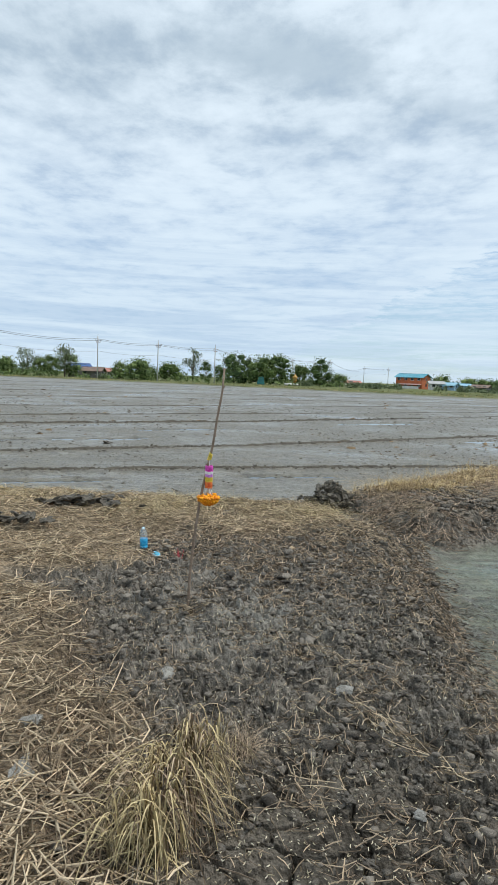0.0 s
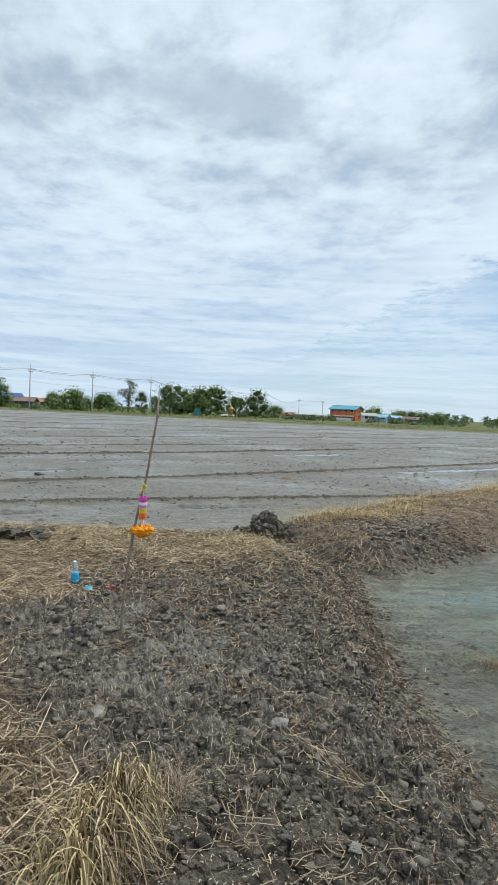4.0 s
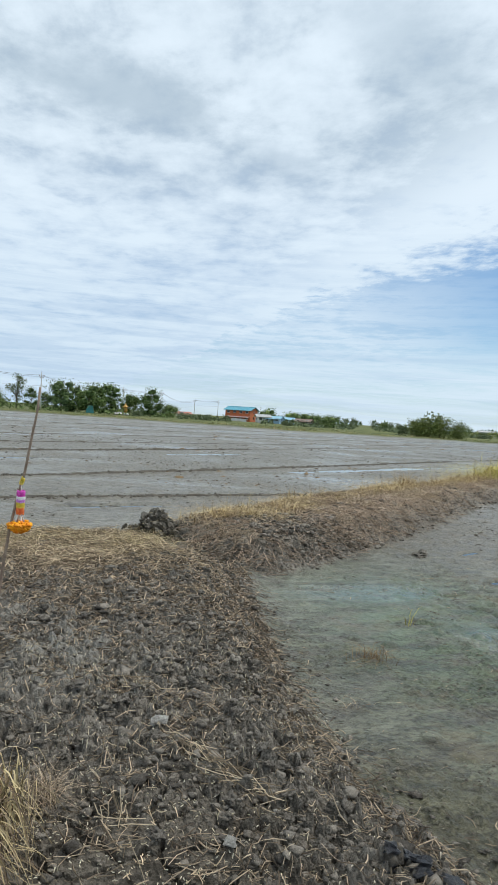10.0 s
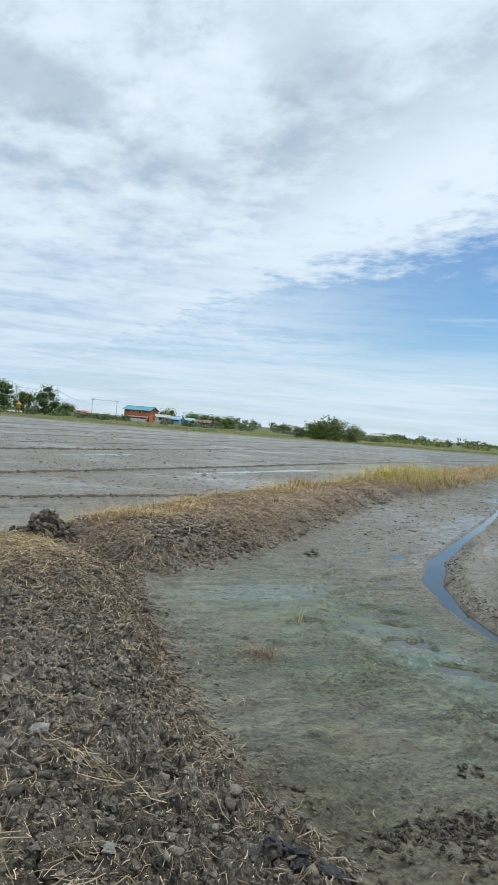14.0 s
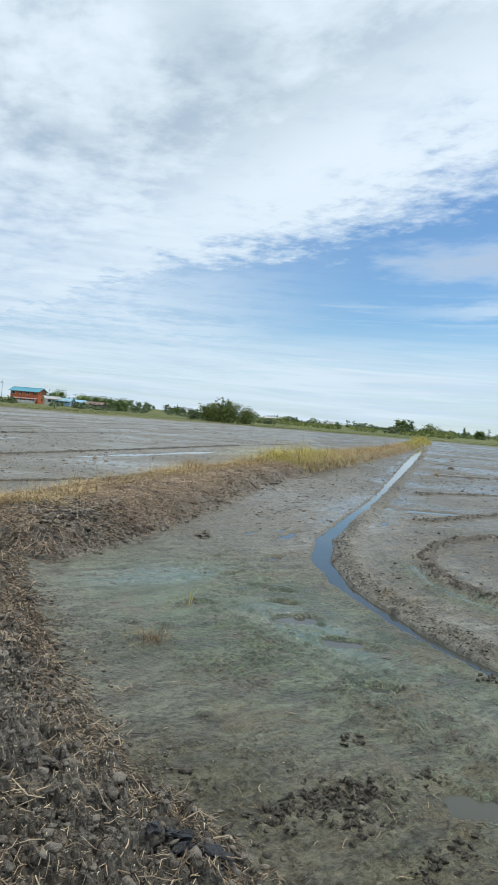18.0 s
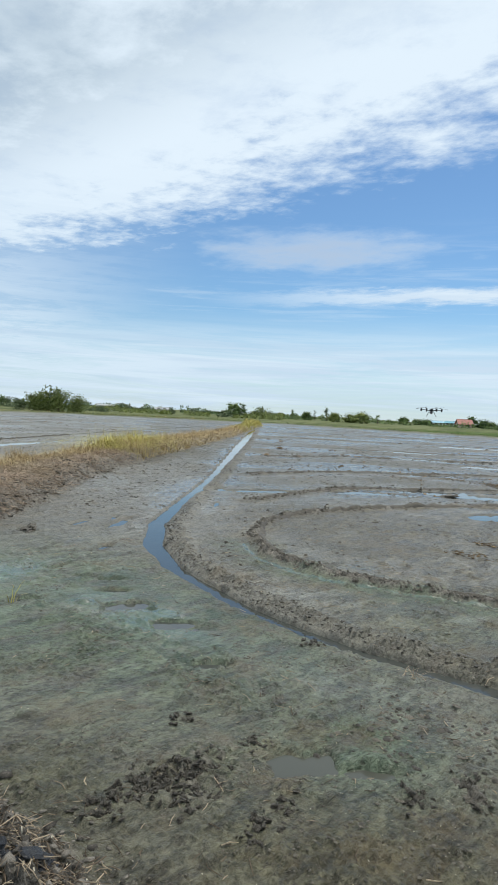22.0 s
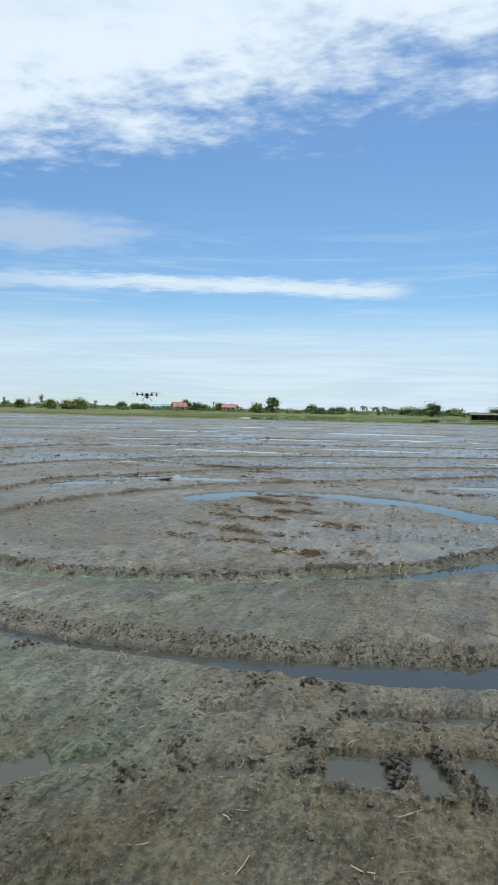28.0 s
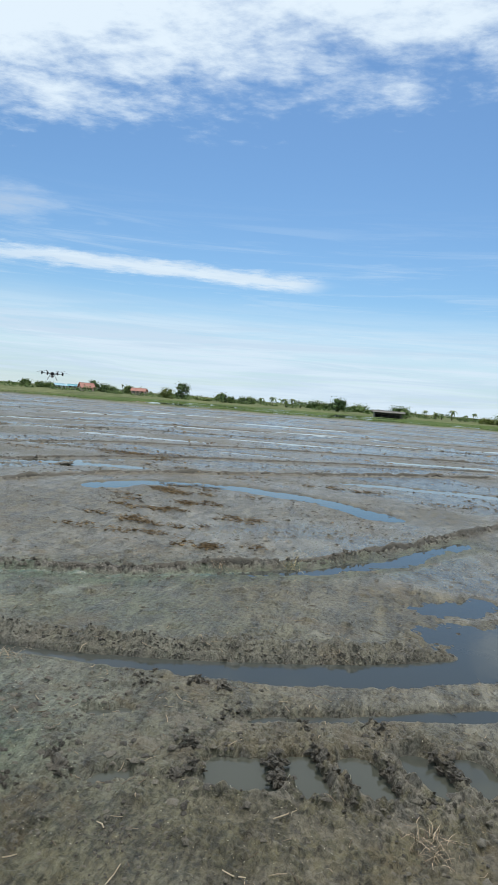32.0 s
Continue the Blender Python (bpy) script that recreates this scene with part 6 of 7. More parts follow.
part("marigold_ring", bm, MARIGOLD, gar, "ruffled orange marigold ring")

bz = height(-0.86, 5.99)
bottle = empty("plastic_bottle", -0.86, 5.99, bz + 0.002)
bottle.rotation_euler = (0.03, -0.05, 0.3)
tagged(bottle, "clear plastic bottle with blue lower half standing in straw", "bottle")
part("body", lathe_bm([(0.028, 0.0), (0.034, 0.006), (0.034, 0.05), (0.0325, 0.055), (0.034, 0.06), (0.034, 0.13), (0.030, 0.15), (0.018, 0.178), (0.0125, 0.186), (0.0125, 0.198)], 24), clear_plastic, bottle)
part("label", lathe_bm([(0.0342, 0.03), (0.0352, 0.032), (0.0352, 0.092), (0.0342, 0.094)], 24), blue_drink, bottle, "bright blue wrap-round label")
part("blue_base", lathe_bm([(0.027, 0.0015), (0.0345, 0.0065), (0.0345, 0.03), (0.0335, 0.0302)], 24), blue_drink, bottle)
part("neck_ring", lathe_bm([(0.0128, 0.184), (0.0155, 0.185), (0.0155, 0.188), (0.0128, 0.189)], 20), CYAN_PALE, bottle)
cz = height(-0.72, 5.77)
cap = empty("bottle_cap", -0.72, 5.77, cz + 0.035)
cap.rotation_euler = (0.5, 0.2, 0.4)
tagged(cap, "pale blue plastic cup lid lying on straw", "lid")
part("shell", lathe_bm([(0.034, 0.0), (0.035, 0.002), (0.033, 0.014), (0.028, 0.016)], 24), CYAN_PALE, cap)
part("top", lathe_bm([(0.027, 0.0162), (0.027, 0.0185), (0.02, 0.02)], 20), CYAN, cap)
incense = empty("incense_sticks", -0.51, 5.62, height(-0.51, 5.62))
tagged(incense, "bundle of red incense sticks pushed into the bank", "incense")
for k in range(9):
    a, s = rng.uniform(0, 6.28), rng.uniform(0.0, 0.02)
    part("incense_stick", tube_bm([(s * math.cos(a), s * math.sin(a), -0.03), (s * 2.4 * math.cos(a), s * 2.4 * math.sin(a), float(rng.uniform(0.05, 0.11)))], 0.0016, 5), RED_STICK, incense)
wrap = part("scrap_wrapper", bmesh.new(), CLOD_PALE, None)
bm = bmesh.new()
bmesh.ops.create_grid(bm, x_segments=8, y_segments=5, size=0.5)
for v in bm.verts:
    v.co = Vector((v.co.x * 0.11, v.co.y * 0.05, 0.02 + 0.018 * noise.noise(v.co * 3)))
bmesh.ops.solidify(bm, geom=bm.faces[:], thickness=0.002)
bm.to_mesh(wrap.data)
bm.free()
wrap.data.materials.clear()
wrap.data.materials.append(STRAW)
wrap.matrix_world = pose(0.52, 6.2, height(0.52, 6.2), 8, 5, 40)
tagged(wrap, "crumpled pale scrap of wrapper on the soil", "wrapper")

# ---- far side: trees, houses, poles ----


def far_z(x, y):
    return float(ground(np.array([x]), np.array([y]), False)[0][0])


LEAVES = {"round": LEAF, "dark": LEAF_DARK, "thin": LEAF_GREY, "bush": LEAF_BUSH, "shrub": LEAF_GREY, "yellow": LEAF_YELLOW, "cone": LEAF_DARK, "palm": LEAF, "banana": LEAF_YELLOW}
WORDS = {"round": "broad leafy green tree", "dark": "dense dark green tree", "thin": "slender sparse eucalyptus-like tree", "bush": "wide green bush", "shrub": "low grey-green shrub", "yellow": "yellow-green bushy tree", "cone": "narrow conical dark green tree", "palm": "coconut palm with drooping fronds", "banana": "clump of broad-leaved banana plants"}


def leaf_cloud(centres, spread, n, size, gen_):
    """Leaf clumps: small four-cornered leaves thrown round the given centres."""
    k = gen_.integers(0, len(centres), n)
    p = centres[k] + np.clip(gen_.normal(0, 1, (n, 3)), -1.5, 1.5) * spread[k][:, None] * np.array([1, 1, 0.75])
    a, b = gen_.normal(0, 1, (n, 3)), gen_.normal(0, 1, (n, 3))
    a /= np.linalg.norm(a, axis=1)[:, None]
    b = np.cross(a, b)
    b /= np.linalg.norm(b, axis=1)[:, None]
    s = (gen_.uniform(0.5, 1.2, n) * size)[:, None]
    V = np.stack([p - a * s, p + b * s * 0.45, p + a * s, p - b * s * 0.45], 1).reshape(-1, 3)
    return V, np.arange(n * 4).reshape(-1, 4)


def plant(az, d, h, w, kind, seed):
    """One tree or shrub with its trunk, limbs and crown."""
    g = np.random.default_rng(seed)
    x, y = spot(az, d)
    base = far_z(x, y)
    h = (h + 0.2 - base) * 0.93
    w *= 1.2
    h *= 1.14 if az > 50 and kind in ("dark", "cone") else 1.0
    ob = empty({"palm": "palm_tree", "banana": "banana_plant", "shrub": "shrub", "bush": "bush"}.get(kind, "tree"), x, y, base - 0.05, float(g.uniform(0, 360)))
    tagged(ob, WORDS[kind] + " beyond the paddies", {"shrub": "shrub", "bush": "bush", "banana": "plant"}.get(kind, "tree"), group="trees beyond the paddies")
    leaf = LEAVES[kind]
    near = 1.0 if d < 240 else 0.42
    if kind in ("palm", "banana"):
        top = h * (0.82 if kind == "palm" else 0.45)
        lean = g.normal(0, 0.04, 2) * h
        part("trunk", tube_bm([(0, 0, 0), (lean[0] * 0.4, lean[1] * 0.4, top * 0.5), (lean[0], lean[1], top)], [0.22, 0.16, 0.12], 7), BARK, ob)
        V, F = [], []
        for k in range(15 if kind == "palm" else 11):
            a, rise = g.uniform(0, 6.28), g.uniform(-0.1, 1.0)
            lng = w * (0.38 if kind == "palm" else 0.5) * g.uniform(0.75, 1.15)
            for s in range(5):
                s0, s1 = s / 5, (s + 1) / 5
                for q, e in ((s0, 0), (s1, 1)):
                    rr, zz = lng * q, top + lng * (rise * q - 1.15 * q * q)
                    wide = lng * (0.16 if kind == "palm" else 0.22) * math.sin(math.pi * min(0.97, 0.12 + q * 0.88))
                    c, si = math.cos(a), math.sin(a)
                    V += [(lean[0] + c * rr - si * wide, lean[1] + si * rr + c * wide, zz - wide * 0.4), (lean[0] + c * rr, lean[1] + si * rr, zz), (lean[0] + c * rr + si * wide, lean[1] + si * rr - c * wide, zz - wide * 0.4)]
                b = len(V) - 6
                F += [(b, b + 1, b + 4, b + 3), (b + 1, b + 2, b + 5, b + 4)]
        quads("crown", V, F, leaf, ob)
        return ob
    low = {"round": 0.12, "dark": 0.06, "thin": 0.15, "bush": 0.02, "shrub": 0.0, "yellow": 0.05, "cone": 0.08}[kind]
    n_c = {"thin": 16, "cone": 20, "shrub": 9, "bush": 26}.get(kind, 34)
    u = g.uniform(0, 1, n_c)
    hz = h * (low + (0.97 - low) * u)
    mid = (hz / h - low) / (1 - low)
    shape = np.sqrt(np.clip(1 - (2 * mid - 0.85) ** 2 / 1.4, 0.05, 1)) if kind != "cone" else np.clip(1.05 - mid, 0.1, 1)
    if kind == "bush":
        hz, shape = hz * g.uniform(0.65, 1.12, n_c), shape * g.uniform(0.5, 1.2, n_c)
    if kind == "thin":
        shape = shape * g.uniform(0.3, 1.0, n_c)
    ang, rad = g.uniform(0, 6.28, n_c), np.sqrt(g.uniform(0.05, 1, n_c)) * w * 0.42 * shape
    centres = np.stack([np.cos(ang) * rad, np.sin(ang) * rad, hz * 0.95], -1)
    spread = g.uniform(0.11, 0.18, n_c) * w * (0.75 if kind in ("thin", "cone", "bush") else 1.0)
    trunk_top = h * (0.55 if kind != "bush" else 0.3)
    r0 = 0.022 * h + 0.03
    if kind != "shrub":
        bm = tube_bm([(0, 0, 0), (g.normal(0, 0.02) * h, g.normal(0, 0.02) * h, trunk_top * 0.5), (0, 0, trunk_top), (0, 0, h * 0.8)], [r0, r0 * 0.8, r0 * 0.55, r0 * 0.2], 7)
        for k in range(min(9, n_c)):
            c = centres[k]
            z0 = min(c[2] * 0.6, trunk_top)
            tube_bm([(0, 0, z0), (c[0] * 0.5, c[1] * 0.5, (z0 + c[2]) * 0.5), tuple(c)], [r0 * 0.45, r0 * 0.3, r0 * 0.12], 5, bm)
        part("trunk", bm, BARK, ob)
    n = int({"thin": 1000, "shrub": 600, "cone": 1400, "bush": 2600}.get(kind, 2900) * near)
    V, F = leaf_cloud(centres, spread, n, {"thin": 0.040, "shrub": 0.06, "bush": 0.034}.get(kind, 0.031) * max(w, 0.6 * h) * (1.25 if near < 1 else 1.0), g)
    if kind not in ("thin", "shrub", "bush"):
        Vm, Fm = crown_mass(centres, spread * 0.72, g)
        V, F = np.concatenate([V, Vm]), np.concatenate([F, Fm + len(V)])
    V[:, 2] = np.maximum(V[:, 2], 0.02)
    quads("crown", V, F, leaf, ob)
    return ob


CUBE = [(i_, j_, k_) for i_ in (-1, 0, 1) for j_ in (-1, 0, 1) for k_ in (-1, 0, 1) if (i_, j_, k_) != (0, 0, 0)]
LUMP = np.array([Vector(c).normalized()[:] for c in CUBE])


def lump_faces():
    """The four-cornered faces of a lump with 26 corners."""
    found = []
    for axis in range(3):
        o1, o2 = [k for k in range(3) if k != axis]
        for side in (-1, 1):
            for a in (-1, 0):
                for b in (-1, 0):
                    ring = []
                    for da, db in ((0, 0), (1, 0), (1, 1), (0, 1)):
                        c = [0, 0, 0]
                        c[axis], c[o1], c[o2] = side, a + da, b + db
                        ring.append(CUBE.index(tuple(c)))
                    found.append(ring)
    return np.array(found)


LUMP_FACES = lump_faces()


def crown_mass(centres, radius, gen_):
    """Dense inner foliage: an uneven lump at each clump's centre."""
    n = len(centres)
    V = centres[:, None] + LUMP[None] * (radius[:, None] * gen_.uniform(0.65, 1.2, (n, 26)))[:, :, None] * np.array([1, 1, 0.8])
    return V.reshape(-1, 3), (np.arange(n)[:, None, None] * 26 + LUMP_FACES[None]).reshape(-1, 4)


PLANTS_NORTH = [(-26.5, 200, 7.0, 7.0, "round"), (-23, 215, 5.5, 6.0, "round"), (-21, 225, 5.0, 6.5, "round"), (-19.2, 230, 5.5, 6.6, "round"), (-17.6, 215, 8.9, 7.2, "thin"), (-16.6, 222, 5.8, 5.0, "round"), (-15.7, 225, 7.0, 5.4, "round"), (-14.7, 210, 10.0, 7.6, "thin"), (-14.3, 212, 7.0, 5.6, "round"), (-10.2, 205, 5.2, 4.9, "round"), (-8.7, 200, 5.7, 7.6, "round"), (-7.7, 206, 4.0, 4.0, "round"), (-6.1, 205, 5.3, 6.3, "round"), (-5.3, 212, 2.6, 3.6, "shrub"), (-4.1, 215, 11.1, 6.4, "thin"), (-3.0, 210, 6.8, 3.7, "dark"), (-1.9, 215, 5.6, 3.4, "round"), (-0.6, 205, 9.2, 8.3, "dark"), (1.6, 205, 9.2, 9.6, "round"), (3.3, 210, 9.4, 6.6, "dark"), (5.0, 215, 6.6, 6.3, "round"), (6.7, 210, 8.8, 7.0, "dark")]
PLANTS_VILLAGE = [(8.4, 230, 4.0, 4.9, "round"), (7.8, 215, 2.2, 3.4, "shrub"), (11.2, 260, 2.6, 6.2, "banana"), (12.0, 265, 2.6, 5.0, "banana"), (10.4, 258, 2.2, 4.6, "banana"), (16.8, 330, 5.8, 8.8, "round"), (15.9, 345, 5.0, 5.6, "thin"), (18.8, 330, 4.9, 8.6, "round"), (19.8, 340, 4.7, 8.6, "round"), (20.7, 340, 3.8, 11.0, "round"), (22.0, 230, 3.6, 5.7, "round"), (21.2, 236, 1.8, 4.0, "shrub"), (23.3, 330, 4.3, 4.7, "thin"), (23.9, 330, 5.2, 4.7, "thin"), (25.6, 330, 4.2, 4.7, "thin"), (26.5, 340, 3.0, 4.9, "round"), (27.1, 340, 4.2, 4.9, "thin"), (27.8, 340, 3.9, 4.9, "thin"), (30.2, 150, 5.0, 7.6, "bush"), (29.3, 149, 3.6, 4.4, "bush"), (31.1, 151, 4.5, 5.2, "bush"), (32.5, 150, 3.8, 4.3, "bush"), (28.2, 152, 1.6, 3.8, "shrub"), (5.6, 190, 1.7, 3.6, "shrub"), (11.6, 200, 1.0, 3.8, "shrub"), (-11.7, 190, 1.2, 2.7, "shrub"), (18.6, 200, 1.2, 3.8, "shrub"), (9.4, 205, 1.2, 3.4, "shrub"), (13.2, 210, 1.3, 3.0, "shrub")]
PLANTS_CORNER = [(45.6, 260, 5.7, 5.2, "round"), (46.3, 262, 5.7, 3.9, "dark"), (45.0, 240, 1.8, 5.7, "shrub"), (47.9, 240, 3.6, 8.0, "bush"), (47.1, 240, 2.0, 5.7, "shrub"), (48.7, 238, 2.2, 4.5, "bush"), (37.7, 240, 1.3, 4.6, "shrub"), (36.2, 300, 1.9, 8.6, "shrub"), (40.3, 240, 1.2, 4.6, "shrub"), (42.5, 236, 1.4, 5.2, "shrub"), (34.6, 200, 1.2, 4.4, "shrub"), (50.7, 300, 4.0, 2.9, "cone"), (51.9, 300, 3.3, 4.9, "round"), (52.6, 300, 4.9, 2.3, "thin"), (53.6, 290, 5.3, 3.6, "cone"), (54.3, 260, 3.2, 4.5, "yellow"), (55.6, 260, 2.9, 5.0, "yellow"), (56.5, 260, 3.7, 5.6, "yellow"), (57.9, 300, 4.4, 2.6, "palm"), (60.1, 380, 3.2, 6.2, "round"), (61.2, 380, 2.5, 6.2, "round"), (61.9, 380, 2.7, 5.4, "round"), (65.4, 380, 5.2, 6.5, "dark"), (66.3, 380, 3.4, 7.2, "dark"), (67.1, 380, 3.3, 5.4, "round"), (67.8, 380, 6.0, 3.0, "palm"), (68.3, 360, 4.3, 5.5, "round")]
PLANTS_EAST = [(71.6, 280, 4.2, 5.3, "yellow"), (72.8, 290, 6.2, 5.8, "dark"), (74.2, 300, 2.6, 4.3, "banana"), (75.0, 300, 2.8, 4.9, "banana"), (76.2, 300, 3.2, 5.1, "dark"), (77.0, 300, 2.7, 4.3, "round"), (77.9, 320, 2.4, 5.2, "round"), (78.7, 320, 3.0, 5.2, "round"), (79.6, 320, 3.8, 4.4, "palm"), (80.6, 310, 4.7, 5.2, "palm"), (81.7, 310, 4.3, 5.2, "palm"), (82.3, 310, 4.6, 4.8, "palm"), (83.0, 320, 3.6, 4.8, "palm"), (84.3, 380, 2.7, 10.9, "round"), (85.2, 380, 2.9, 9.0, "round"), (86.2, 290, 5.0, 6.9, "dark"), (88.0, 380, 2.9, 10.9, "round"), (91.3, 216, 2.9, 6.0, "round"), (93.5, 300, 3.8, 4.2, "palm"), (94.2, 300, 2.8, 4.6, "palm"), (94.7, 300, 2.7, 3.8, "palm"), (95.5, 300, 4.9, 5.6, "palm"), (96.6, 320, 3.2, 3.4, "palm"), (97.2, 320, 4.5, 3.8, "palm"), (99.5, 360, 3.9, 8.6, "dark"), (100.2, 360, 3.6, 10.3, "round"), (98.3, 250, 1.5, 4.8, "yellow"), (99.3, 250, 1.6, 4.8, "yellow"), (101.7, 250, 1.7, 4.8, "shrub"), (104, 270, 3.0, 6.0, "yellow"), (106.5, 300, 4.0, 7.0, "round"), (110, 290, 3.4, 6.0, "dark"), (115, 300, 4.2, 8.0, "round")]
for k, row in enumerate(PLANTS_NORTH + PLANTS_VILLAGE + PLANTS_CORNER + PLANTS_EAST):
    plant(*row, 1000 + k)

# low woods on the skyline and undergrowth before them, past counting


def hedge(name, az0, az1, d0, d1, tall, n, size, gap, mat, label, seed):
    az = rng.uniform(az0, az1, n)
    az = az[vnoise(az / 1.1, az * 0, seed) > gap]
    dd = rng.uniform(d0, d1, len(az))
    top = tall * (0.25 + 1.5 * vnoise(az / 0.3, az * 0 + 3, seed + 5) * vnoise(az / 1.7, az * 0 + 9, seed + 6))
    cen = np.stack([np.sin(np.radians(az)) * dd, np.cos(np.radians(az)) * dd, rng.uniform(0.0, 1, len(az)) * top], -1)
    V, F = leaf_cloud(cen, np.full(len(cen), size * 0.8), len(cen) * 3, size, rng)
    V[:, 2] = np.maximum(V[:, 2], -0.15)
    stuff(quads(name, V, F, mat), label, "woods")


hedge("skyline_woods", -30, -9, 400, 520, 4.0, 1200, 0.8, 0.25, LEAF, "low line of green woods on the skyline", 900)
hedge("skyline_woods", 14, 46, 390, 520, 4.6, 2600, 0.8, 0.25, LEAF_DARK, "low line of green woods on the skyline", 910)
hedge("skyline_woods", 46, 126, 400, 560, 3.2, 3800, 0.8, 0.22, LEAF, "low line of green woods on the skyline", 920)
hedge("undergrowth", -26, 10, 192, 222, 2.2, 1900, 0.4, 0.35, LEAF, "leafy undergrowth at the foot of the trees", 930)
hedge("undergrowth", 9, 34, 195, 230, 1.5, 2000, 0.4, 0.35, LEAF_GREY, "rough bushes along the village edge", 940)
hedge("undergrowth", 33, 50, 200, 250, 1.6, 1500, 0.45, 0.3, LEAF_YELLOW, "rough green bushes beyond the dyke's end", 950)
hedge("undergrowth", 50, 122, 270, 340, 1.7, 3200, 0.5, 0.3, LEAF, "bushes and banana thickets beyond the green rice", 960)


def verge(name, n, outline, back, tall, width, mat, label):
    """Grass along a boundary, a band deep on its far side."""
    segs = [(np.array(a), np.array(b)) for a, b in zip(outline, outline[1:])]
    lens = np.array([np.hypot(*(b - a)) for a, b in segs])
    k = rng.choice(len(segs), n, p=lens / lens.sum())
    s, w = rng.uniform(0, 1, n), rng.uniform(*back, n)
    P = np.array([segs[q][0] + (segs[q][1] - segs[q][0]) * s[i_] for i_, q in enumerate(k)])
    N = np.array([np.array([-(segs[q][1] - segs[q][0])[1], (segs[q][1] - segs[q][0])[0]]) / lens[q] for q in k])
    P = P + N * w[:, None]
    z = ground(P[:, 0], P[:, 1], False)[0]
    tone = 0.4 + 0.9 * vnoise(P[:, 0] / 7, P[:, 1] / 7, 777)
    stuff(blade_mesh(name, P, rng.uniform(0.4, 1.1, n) * tall * tone, rng.uniform(0.5, 1.2, n) * width, 0.6, mat, z=z, levels=3), label, "grass")


EDGE = FIELD[1:12]
verge("verge_grass", 6500, EDGE[:7], (0.2, 5.0), 0.42, 0.06, BANK_GRASS, "rough green and straw-coloured grass on the far bank")
verge("verge_grass", 3500, EDGE[:7], (0.0, 2.6), 0.40, 0.05, GOLD_GRASS, "dry yellow grass on the far bank")
verge("verge_grass", 4000, EDGE[5:], (0.3, 3.0), 0.3, 0.10, RICE_GREEN, "fresh green grass along the far bank")
verge("meadow_grass", 3600, EDGE[:7], (5, 60), 0.5, 0.12, BANK_GRASS, "rough grass between the field bank and the village")
verge("rice_shoots", 5500, EDGE[6:], (5, 85), 0.26, 0.09, RICE_GREEN, "green strip of young rice beyond the bank")


